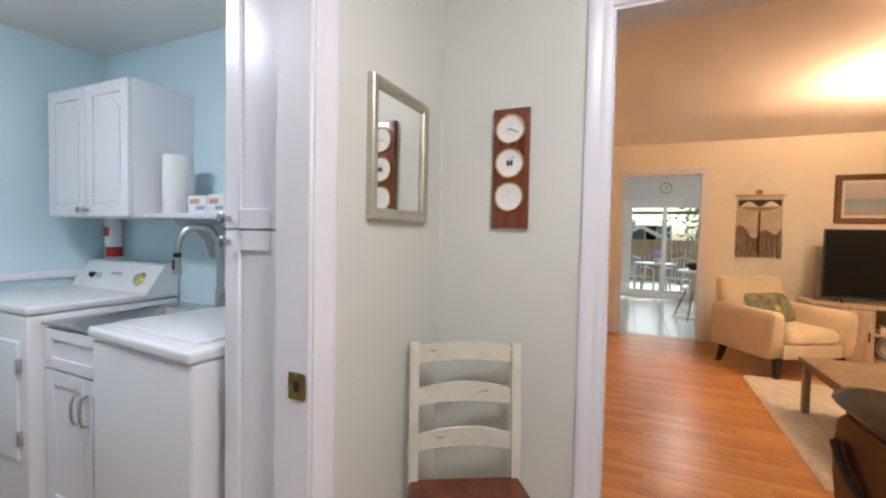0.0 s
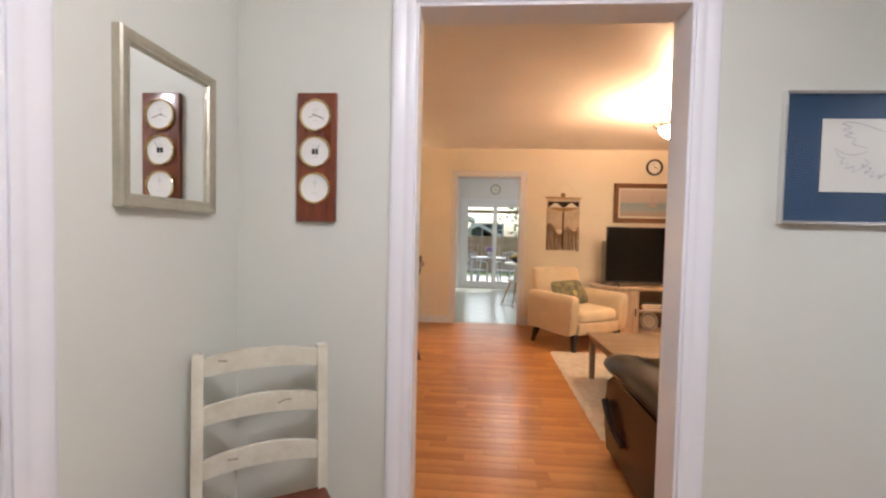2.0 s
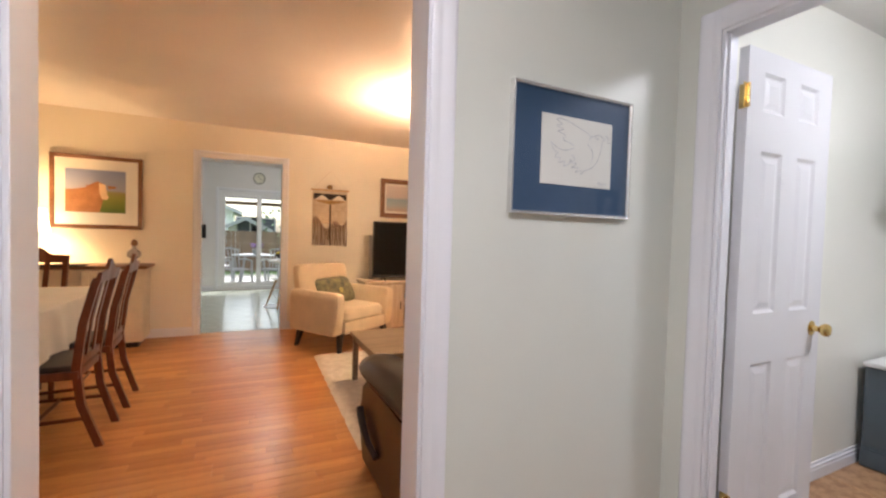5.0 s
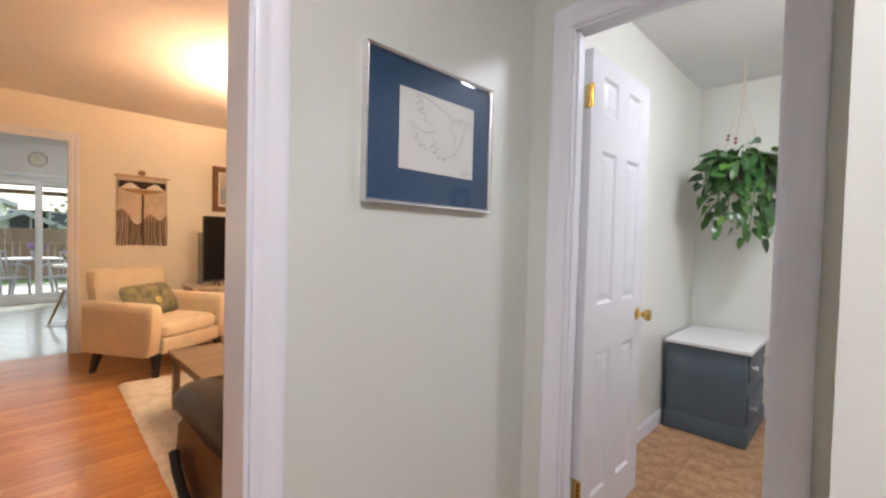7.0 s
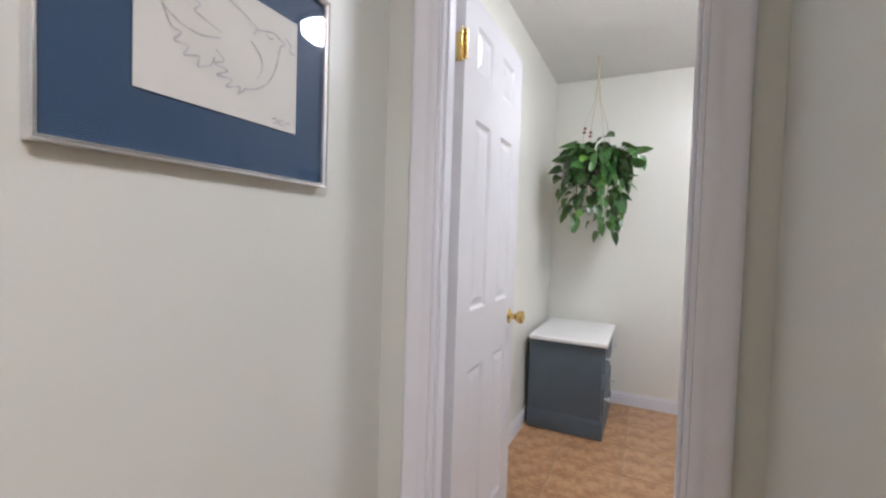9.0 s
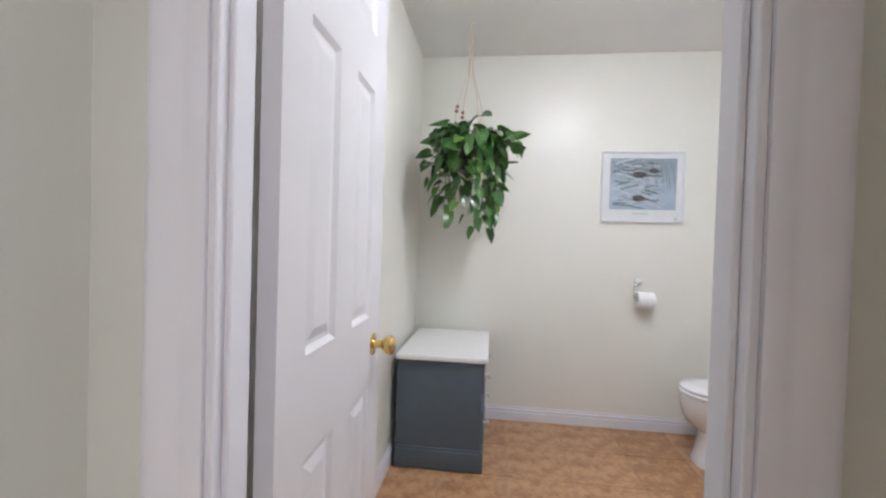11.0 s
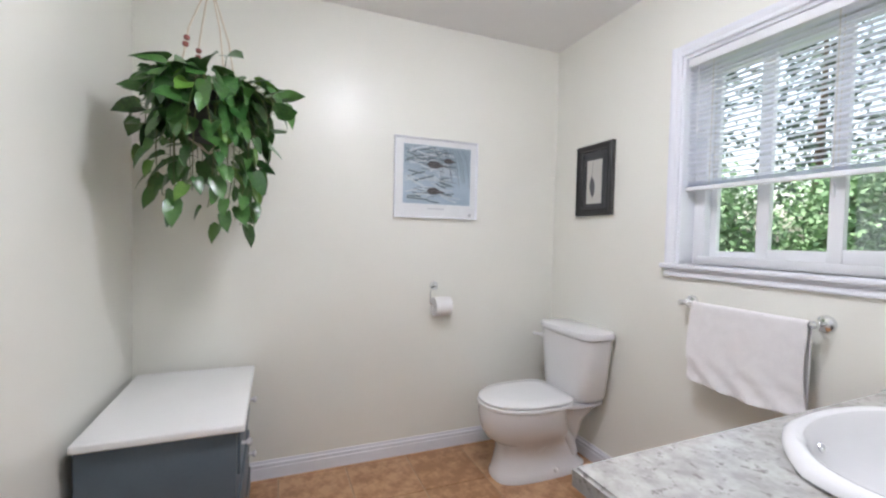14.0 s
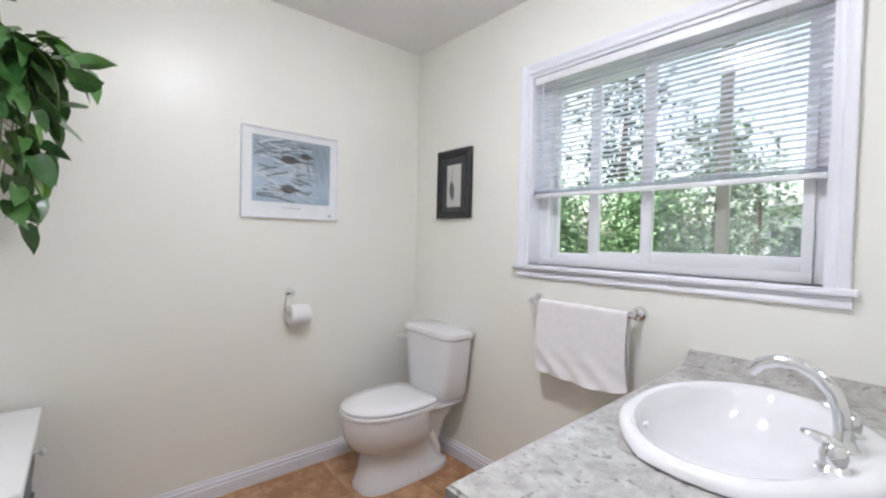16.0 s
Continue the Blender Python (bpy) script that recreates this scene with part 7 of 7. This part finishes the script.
part("receiver", B(-0.035, 0.035, -0.085, -0.052, 0.02, 0.25, 0.012, 3), BLACK, ph)

pd = thing("patio_door", pose(PD[0], KIT_N, PD[2]), "white two-panel sliding glass patio door", "patio door", kind="structure")
pw, phh = PD[1] - PD[0], PD[3] - PD[2]
for x0, x1, z0, z1 in ((-0.06, 0.0, 0, phh + 0.06), (pw, pw + 0.06, 0, phh + 0.06), (0, pw, phh, phh + 0.06)):
    part("casing", B(x0, x1, -0.016, 0, z0, z1, 0.003), TRIM, pd)
for x0, x1, z0, z1 in ((0, 0.05, 0, phh), (pw - 0.05, pw, 0, phh), (0.05, pw - 0.05, 0, 0.05), (0.05, pw - 0.05, phh - 0.05, phh)):
    part("door_frame", B(x0, x1, 0.02, 0.12, z0, z1, 0.003), VINYL, pd)
for x0, x1, y in ((0.05, 0.76, 0.03), (0.73, pw - 0.05, 0.075)):
    s = part("sash", box(box(box(B(x0, x0 + 0.06, y, y + 0.04, 0.05, phh - 0.05, 0.004), x1 - 0.06, x1, y, y + 0.04, 0.05, phh - 0.05, 0.004), x0 + 0.06, x1 - 0.06, y, y + 0.04, 0.05, 0.13, 0.004), x0 + 0.06, x1 - 0.06, y, y + 0.04, phh - 0.12, phh - 0.05, 0.004), VINYL, pd)
    part("pane", sheet(x0 + 0.058, x1 - 0.058, 0.128, phh - 0.118, y + 0.02), GLASS, s, smooth=False).visible_shadow = False
part("door_handle", B(0.715, 0.745, 0.0, 0.03, 0.90, 1.10, 0.006), VINYL, pd, "white pull handle")

kt = thing("kitchen_table", pose(1.56, 8.42, 0), "round white pedestal kitchen table", "table")
bm = bmesh.new()
lathe(bm, [(0, 0.725), (0.50, 0.725), (0.52, 0.735), (0.52, 0.748), (0.50, 0.755), (0, 0.755)], 56, cap=False)
part("tabletop", bm, WHITE_TOP, kt)
bm = bmesh.new()
lathe(bm, [(0.27, 0), (0.27, 0.008), (0.20, 0.02), (0.08, 0.06), (0.045, 0.14), (0.04, 0.35), (0.05, 0.60), (0.10, 0.70), (0.16, 0.725)], 40, cap=False)
part("pedestal", bm, WHITE_TOP, kt)
mt = thing("round_mat", pose(1.17, 8.27, 0), "white round floor mat under a kitchen chair", "mat")
bm = bmesh.new()
lathe(bm, [(0, 0), (0.20, 0), (0.21, 0.004), (0.205, 0.010), (0, 0.012)], 40, cap=False)
part("disc", bm, WHITE_TOP, mt)
kch = thing("kitchen_chair", pose(1.30, 8.18, 0, 0, 0, 200), "white shell chair with splayed beech legs", "chair")
bm = bmesh.new()
loft(bm, [oval(0, 0, 0.15, 0.15, 0.44, 28, 2.6), oval(0, 0, 0.21, 0.20, 0.455, 28, 2.6), oval(0, 0.02, 0.23, 0.22, 0.475, 28, 2.6), oval(0, 0.02, 0.20, 0.18, 0.468, 28, 2.6)])
part("seat", bm, WHITE_TOP, kch)
bm = bmesh.new()
loft(bm, [[(x, 0.20 + 0.05 * (1 - (x / 0.22) ** 2) + (z - 0.45) * 0.25 + dy, z - 0.06 * (x / 0.22) ** 4) for x in (-0.22, -0.15, -0.07, 0, 0.07, 0.15, 0.22)] + [(x, 0.208 + 0.05 * (1 - (x / 0.22) ** 2) + (z - 0.45) * 0.25 + dy, z - 0.06 * (x / 0.22) ** 4) for x in (0.22, 0.15, 0.07, 0, -0.07, -0.15, -0.22)] for z, dy in ((0.47, -0.02), (0.60, 0), (0.72, 0), (0.80, 0))])
part("backrest", bm, WHITE_TOP, kch)
for x, y in ((-1, -1), (1, -1), (-1, 1), (1, 1)):
    bm = bmesh.new()
    tube(bm, [(x * 0.23, y * 0.22, 0.0), (x * 0.11, y * 0.10, 0.445)], 0.012, 10, 0.018)
    part("leg", bm, BEECH, kch, "splayed beech leg")
bw = thing("fruit_bowl", pose(1.30, 8.48, 0.755), "dark bowl of yellow bananas on the kitchen table", "bowl")
bm = bmesh.new()
lathe(bm, [(0, 0), (0.06, 0), (0.13, 0.06), (0.15, 0.10), (0.145, 0.10), (0.12, 0.06), (0.05, 0.01), (0, 0.01)], 32, cap=False)
part("bowl", bm, BLACK, bw)
for k in range(4):
    bm = bmesh.new()
    tube(bm, bezier((-0.12, -0.05 + 0.03 * k, 0.10), (-0.05, -0.06 + 0.03 * k, 0.15), (0.05, -0.06 + 0.03 * k, 0.15), (0.12, -0.04 + 0.03 * k, 0.10), 8), 0.017, 8, 0.012)
    part("banana", bm, mat("banana_skin", (0.62, 0.46, 0.04), 0.5), bw, "yellow banana")

# ---- outdoors ----
GRASS = mat("lawn", (0.070, 0.125, 0.030), 0.9, tint=(0.04, 0.08, 0.02), scale=3, grain=40, bump=0.5)
solid("ground", B(-300, 300, -300, 300, -0.75, -0.35), GRASS, "green lawn round the house", "ground", "structure", smooth=False)
solid("patio", B(-3.0, 5.0, KIT_N + 0.14, 15.0, -0.349, -0.12), mat("concrete_paving", (0.22, 0.22, 0.215), 0.9, var=0.1, scale=2, grain=60, bump=0.2), "grey concrete patio outside the kitchen", "patio", "structure", smooth=False)
# Unseen roof; the low panel over the patio is added to shade it.
solid("house_roof", box(box(B(-3.6, 2.3, -1.9, -0.8, 2.75, 2.95), -3.6, 4.9, -0.8, KIT_N + 0.7, 2.75, 2.95), -3.2, 4.9, KIT_N + 0.7, 13.6, 2.10, 2.16), mat("roof_felt", (0.08, 0.08, 0.085), 0.9), "dark flat roof deck over the rooms, plus added patio shade panel", "roof", "structure", smooth=False)

PCH = mat("white_resin", (0.42, 0.43, 0.45), 0.5)


def garden_chair(m):
    root = thing("garden_chair", m, "white resin garden armchair on the patio", "chair", "white garden chairs")
    part("seat", B(-0.23, 0.23, -0.22, 0.22, 0.40, 0.43, 0.01), PCH, root)
    for k in range(6):
        x = -0.19 + 0.076 * k
        bm = bmesh.new()
        tube(bm, [(x, 0.21, 0.42), (x * 1.1, 0.30, 0.70), (x * 1.1, 0.34, 0.88)], 0.016, 6)
        part("back_slat", bm, PCH, root)
    bm = bmesh.new()
    tube(bm, [(-0.23, 0.335, 0.86), (0, 0.35, 0.92), (0.23, 0.335, 0.86)], 0.022, 8)
    part("crest", bm, PCH, root)
    for sx in (-1, 1):
        bm = bmesh.new()
        tube(bm, [(sx * 0.25, -0.25, 0), (sx * 0.25, -0.22, 0.62), (sx * 0.26, 0.05, 0.65), (sx * 0.24, 0.30, 0.64)], 0.024, 8)
        part("arm", bm, PCH, root)
        bm = bmesh.new()
        tube(bm, [(sx * 0.24, 0.30, 0), (sx * 0.23, 0.20, 0.42)], 0.022, 8)
        part("leg", bm, PCH, root)
    return root


gc = garden_chair(pose(0.55, 12.1, -0.12, 0, 0, 30))
copy_thing(gc, pose(1.35, 12.0, -0.12, 0, 0, -30))
copy_thing(gc, pose(0.15, 13.2, -0.12, 0, 0, 120))
gt = thing("garden_table", pose(0.95, 12.9, -0.12), "round white garden table on the patio", "table")
bm = bmesh.new()
lathe(bm, [(0, 0.70), (0.5, 0.70), (0.52, 0.71), (0.52, 0.725), (0, 0.73)], 36, cap=False)
part("tabletop", bm, PCH, gt)
for k in range(4):
    a = math.pi / 4 + math.pi * k / 2
    bm = bmesh.new()
    tube(bm, [(0.42 * math.cos(a), 0.42 * math.sin(a), 0), (0.3 * math.cos(a), 0.3 * math.sin(a), 0.70)], 0.02, 8)
    part("leg", bm, PCH, gt)
fp = thing("flower_pot", pose(1.0, 12.9, 0.61), "potted violet flowers on the garden table", "plant")
bm = bmesh.new()
lathe(bm, [(0, 0), (0.07, 0), (0.10, 0.14), (0.09, 0.14), (0, 0.12)], 20, cap=False)
part("pot", bm, PCH, fp)
bm = bmesh.new()
for k in range(60):
    p = Vector((rng.gauss(0, 0.08), rng.gauss(0, 0.08), 0.18 + rng.random() * 0.12))
    lathe(bm, [(0, -0.015), (0.02, 0), (0, 0.015)], 6, Matrix.Translation(p), cap=False)
part("blossom", bm, mat("violet_petals", (0.22, 0.10, 0.42), 0.7), fp, "violet blossom")

FENCE = mat("weathered_fence", (0.20, 0.13, 0.085), 0.85, var=0.25, scale=4, grain=60, bump=0.3, stretch=(6, 6, 0.6), per_object=0.3)
fence = thing("garden_fence", pose(-9, 19.0, -0.35), "weathered brown board fence behind the garden", "fence")
fb = mesh_of("board", B(0, 0.145, 0, 0.022, 0.02, 1.55, 0.003, 1), FENCE, False)
for k in range(130):
    ob = new("board", fb)
    ob.parent = fence
    ob.matrix_basis = pose(0.155 * k, 0, rng.uniform(-0.012, 0.012))
for z in (0.35, 1.25):
    part("fence_rail", B(0, 20.2, 0.022, 0.06, z, z + 0.09), FENCE, fence, smooth=False)
rl = thing("deck_railing", pose(-3.0, 14.9, -0.12), "brown wooden railing at the patio's edge", "railing")
part("top_rail", B(0, 8, 0, 0.09, 0.92, 0.96), FENCE, rl, smooth=False)
part("bottom_rail", B(0, 8, 0.02, 0.07, 0.12, 0.16), FENCE, rl, smooth=False)
bal = mesh_of("baluster", B(0, 0.04, 0.025, 0.065, 0.16, 0.92), FENCE, False)
for k in range(52):
    ob = new("baluster", bal)
    ob.parent = rl
    ob.matrix_basis = pose(0.02 + 0.153 * k, 0, 0)
for k in range(6):
    part("post", B(1.56 * k, 1.56 * k + 0.09, 0, 0.09, 0, 1.0), FENCE, rl, smooth=False)

SIDING = mat("white_siding", (0.74, 0.75, 0.77), 0.6, var=0.03, scale=2, grain=30)
ROOF = mat("grey_shingles", (0.16, 0.16, 0.17), 0.9, var=0.25, scale=3, grain=30, bump=0.4)


def neighbour(m, w, dpt, hgt, gable, label):
    """A sided house with a pitched roof; front to -y."""
    root = thing("neighbour_house", m, label, "house")
    bm = bmesh.new()
    slab(bm, [(0, 0), (w, 0), (w, hgt), (w / 2, hgt + gable), (0, hgt)], 0, dpt)
    part("wall", bm, SIDING, root, smooth=False)
    bm = bmesh.new()
    k = 0
    while 0.2 * k < hgt - 0.2:
        box(bm, 0.0, w, -0.014, 0.0, 0.2 * k + 0.012, 0.2 * k + 0.19)
        k += 1
    part("siding_boards", bm, SIDING, root, smooth=False)
    for s in (0, 1):
        bm = bmesh.new()
        xa, xb = (-0.5, w / 2) if s == 0 else (w + 0.5, w / 2)
        za = hgt - 0.5 * gable / (w / 2)
        slab(bm, [(xa, za), (xb, hgt + gable), (xb, hgt + gable + 0.15), (xa, za + 0.15)], -0.45, dpt + 0.45)
        part("roof", bm, ROOF, root, smooth=False)
        bm = bmesh.new()
        slab(bm, [(xa, za - 0.05), (xb, hgt + gable - 0.05), (xb, hgt + gable + 0.16), (xa, za + 0.16)], -0.50, -0.46)
        part("fascia", bm, PCH, root, smooth=False)
    for x in (w * 0.22, w * 0.62):
        wn_ = part("window", box(box(box(B(x, x + 0.07, -0.06, -0.015, 1.0, 2.2), x + 1.2, x + 1.27, -0.06, -0.015, 1.0, 2.2), x, x + 1.27, -0.06, -0.015, 0.93, 1.0), x, x + 1.27, -0.06, -0.015, 2.2, 2.27), PCH, root)
        part("pane", B(x + 0.07, x + 1.2, -0.03, -0.016, 1.0, 2.2), mat("dark_pane", (0.06, 0.07, 0.085), 0.1, bump=0.0), wn_, smooth=False)
    return root


solid("porch_beam", B(-3.0, 5.0, 13.46, 13.54, 1.92, 2.01, 0.004), FENCE, "dark wooden porch beam across the patio", "beam", "structure", smooth=False)
for x in (-2.9, 4.8):
    solid("porch_post", B(x, x + 0.10, 13.45, 13.55, -0.12, 1.92, 0.004), FENCE, "dark wooden porch post", "post", "structure", smooth=False)
neighbour(pose(-6.1, 30, -0.35), 6.3, 8, 2.75, 1.3, "white-sided neighbour house with a grey gable roof")
neighbour(pose(0.05, 25, -0.35), 1.6, 2.5, 1.72, 0.42, "small white gabled garden shed beyond the fence")
neighbour(pose(7.5, -15.0, -0.35, 0, 0, 180), 8.0, 7, 2.3, 1.0, "pale-sided neighbour house behind the trees")

BARK = mat("bark", (0.10, 0.07, 0.05), 0.95, var=0.3, scale=8, grain=50, bump=0.8, stretch=(4, 4, 0.6))
FOL = [mat("foliage_mid", (0.16, 0.24, 0.15), 0.6, tint=(0.09, 0.14, 0.09), scale=3, grain=30, bump=0.2), mat("foliage_light", (0.21, 0.34, 0.17), 0.6, tint=(0.09, 0.16, 0.08), scale=3, grain=30, bump=0.2), mat("foliage_dark", (0.075, 0.11, 0.085), 0.7, tint=(0.05, 0.075, 0.06), scale=3, grain=30, bump=0.2)]


def tree(m, h, r, fol, label, seed, clumps=26, leaves=130, low=0.12, leaf=0.085):
    """A tapered trunk with limbs and clumps of small leaf blades."""
    g = random.Random(seed)
    root = thing("tree", m, label, "tree")
    bm = bmesh.new()
    tube(bm, [(0, 0, 0), (0.05, 0.02, h * 0.35), (-0.04, 0.05, h * 0.7), (0, 0, h * 0.96)], 0.13 * h / 6, 8, 0.02)
    part("trunk", bm, BARK, root)
    verts, faces = [], []
    bm = bmesh.new()
    for k in range(clumps):
        z = h * (low + (1 - low) * (k + 0.5) / clumps)
        a = k * 2.39996 + g.uniform(-0.3, 0.3)
        rr = r * (1.05 - 0.9 * (z / h)) * g.uniform(0.45, 1.0)
        c = Vector((rr * math.cos(a), rr * math.sin(a), z - 0.1 * rr))
        tube(bm, [(0, 0, z), c * 0.5 + Vector((0, 0, z * 0.5 + 0.06)), c], 0.02 * h / 6, 5, 0.006)
        s = 0.30 * r * g.uniform(0.7, 1.2)
        for _ in range(leaves):
            p = c + Vector((g.gauss(0, s), g.gauss(0, s), g.gauss(0, s * 0.55)))
            d = Vector((g.uniform(-1, 1), g.uniform(-1, 1), g.uniform(-0.9, 0.3))).normalized()
            sd = d.orthogonal().normalized()
            q = Matrix.Rotation(g.uniform(0, 6.28), 3, d) @ sd
            ln = leaf * g.uniform(0.7, 1.4)
            i = len(verts)
            verts += [p, p + d * ln * 0.5 + q * ln * 0.28, p + d * ln, p + d * ln * 0.5 - q * ln * 0.28]
            faces.append((i, i + 1, i + 2, i + 3))
    part("limbs", bm, BARK, root)
    me = bpy.data.meshes.new("crown")
    me.from_pydata(verts, [], faces)
    me.materials.append(fol)
    ob = new("crown", me)
    ob.parent = root
    tagged(ob, "", kind="stuff")
    return root


tree(pose(6.9, -4.9, -0.35), 2.5, 1.15, FOL[1], "light green cedar close to the bathroom window", 1, 46, 330, 0.06, 0.075)
tree(pose(5.4, -5.6, -0.35), 2.5, 1.1, FOL[1], "green shrub tree outside the bathroom window", 3, 42, 300, 0.10, 0.08)
tree(pose(4.1, -6.4, -0.35), 2.9, 1.0, FOL[0], "drooping green cedar outside the bathroom window", 4, 15, 120, 0.30, 0.08)
tree(pose(2.9, -6.8, -0.35), 2.7, 0.95, FOL[1], "light green shrub outside the bathroom window", 12, 14, 120, 0.25, 0.08)
tree(pose(8.9, -6.4, -0.35), 8.0, 1.9, FOL[2], "dark conifer outside the bathroom window", 5, 36, 120, 0.22, 0.13)
tree(pose(7.4, -8.8, -0.35), 6.6, 1.5, FOL[2], "tall dark conifer beyond the garden", 6, 26, 80, 0.25, 0.15)
tree(pose(5.7, -10.0, -0.35), 4.6, 1.4, FOL[0], "green tree beyond the garden", 7, 22, 80, 0.2, 0.16)
tree(pose(4.0, 21.2, -0.35), 6.5, 1.6, FOL[1], "large green tree behind the garden fence", 8, 26, 130, 0.22, 0.2)
tree(pose(5.5, 22, -0.35), 9.0, 3.0, FOL[1], "light green tree behind the garden fence", 9, 32, 180, 0.15, 0.2)
tree(pose(-4.6, 22, -0.35), 7.0, 2.0, FOL[0], "green tree behind the garden fence", 10, 30, 180, 0.15, 0.18)


# ---- floor pieces ----
def tile_floor(parent, x0, x1, y0, y1, step, ox, oy, material, gap=0.005, z=0.0):
    me = mesh_of("tile", B(0, step - gap, 0, step - gap, -0.010, 0.0, 0.0018, 1), material, False)
    i0, i1 = math.floor((x0 - ox) / step), math.ceil((x1 - ox) / step)
    j0, j1 = math.floor((y0 - oy) / step), math.ceil((y1 - oy) / step)
    cut = {}
    for i in range(i0, i1):
        for j in range(j0, j1):
            a, b = max(x0, ox + i * step), min(x1, ox + (i + 1) * step - gap)
            c, d = max(y0, oy + j * step), min(y1, oy + (j + 1) * step - gap)
            if b - a < 0.01 or d - c < 0.01:
                continue
            full = abs(b - a - step + gap) < 1e-6 and abs(d - c - step + gap) < 1e-6
            if full:
                mesh = me
            else:
                key = (round(b - a, 4), round(d - c, 4))
                if key not in cut:
                    cut[key] = mesh_of("tile", B(0, b - a, 0, d - c, -0.010, 0.0, 0.0018, 1), material, False)
                mesh = cut[key]
            ob = new("tile", mesh)
            ob.parent = parent
            ob.matrix_basis = pose(a, c, z, rng.uniform(-0.04, 0.04), rng.uniform(-0.04, 0.04))


tile_floor(floor_bath, HALL_E + 0.002, BATH_E - 0.002, BATH_S + 0.002, BATH_N - 0.002, 0.338, 3.85, 1.362, BATH_TILE)
tile_floor(floor_laundry, -2.605, LAU_E, HALL_S, 1.95, 0.338, -2.6, 0.02, BATH_TILE)
tile_floor(floor_hall, HALL_W + 0.002, HALL_E - 0.003, -0.6, MID - 0.003, 0.338, -0.4, 0.01, BATH_TILE)
tile_floor(floor_hall, HALL_W + 0.002, BLOCK_X - 0.002, HALL_S + 0.002, -0.605, 0.338, -0.4, 0.01, BATH_TILE)
tile_floor(floor_kitchen, -0.4, 2.4, FAR + 0.065, KIT_N - 0.002, 0.41, 0.0, 0.1, KIT_TILE, 0.004, 0.002)


def strip_floor():
    """Oak strips along x; the nearest are objects, the rest one joined part."""
    cut, far = {}, bmesh.new()
    g = random.Random(5)
    wdt, count = 0.0705, 0
    j = 0
    while LIV_S - 0.06 + wdt * j < FAR + 0.05:
        y = LIV_S - 0.06 + wdt * j
        x = -3.3 - g.uniform(0, 0.5)
        while x < 4.6:
            ln = g.choice((0.30, 0.40, 0.50, 0.62))
            a, b = max(-3.3, x), min(4.6, x + ln + 0.0006)
            near = -0.2 < a < 1.35 and b < 1.9 and y < 6.3 and count < 300
            if b - a > 0.02:
                if near:
                    key = round(b - a, 3)
                    if key not in cut:
                        cut[key] = mesh_of("plank", B(0, b - a - 0.0012, 0, wdt - 0.0007, -0.010, 0.0, 0.0006, 1), OAK, False)
                    ob = new("plank", cut[key])
                    ob.parent = floor_living
                    ob.matrix_basis = pose(a, y, g.uniform(-0.0002, 0.0002))
                    count += 1
                else:
                    vs_ = [far.verts.new(p) for p in ((a, y, 0), (b - 0.0012, y, 0), (b - 0.0012, y + wdt - 0.0007, 0), (a, y + wdt - 0.0007, 0), (a, y, -0.01), (b - 0.0012, y, -0.01), (b - 0.0012, y + wdt - 0.0007, -0.01), (a, y + wdt - 0.0007, -0.01))]
                    for f in ((0, 1, 2, 3), (0, 4, 5, 1), (1, 5, 6, 2), (2, 6, 7, 3), (3, 7, 4, 0)):
                        far.faces.new([vs_[k] for k in f])
            x += ln
        j += 1
    ob = part("far_planks", far, OAK_FAR, floor_living, smooth=False)
    tagged(ob, "", kind="stuff")


def island_oak():
    m = OAK.copy()
    m.name = "honey_oak_floor_joined"
    nt = m.node_tree
    geo = nt.nodes.new("ShaderNodeNewGeometry")
    for n in list(nt.nodes):
        if n.bl_idname == "ShaderNodeObjectInfo":
            for l in list(n.outputs["Random"].links):
                nt.links.new(geo.outputs["Random Per Island"], l.to_socket)
            nt.nodes.remove(n)
    return m


OAK_FAR = island_oak()
strip_floor()
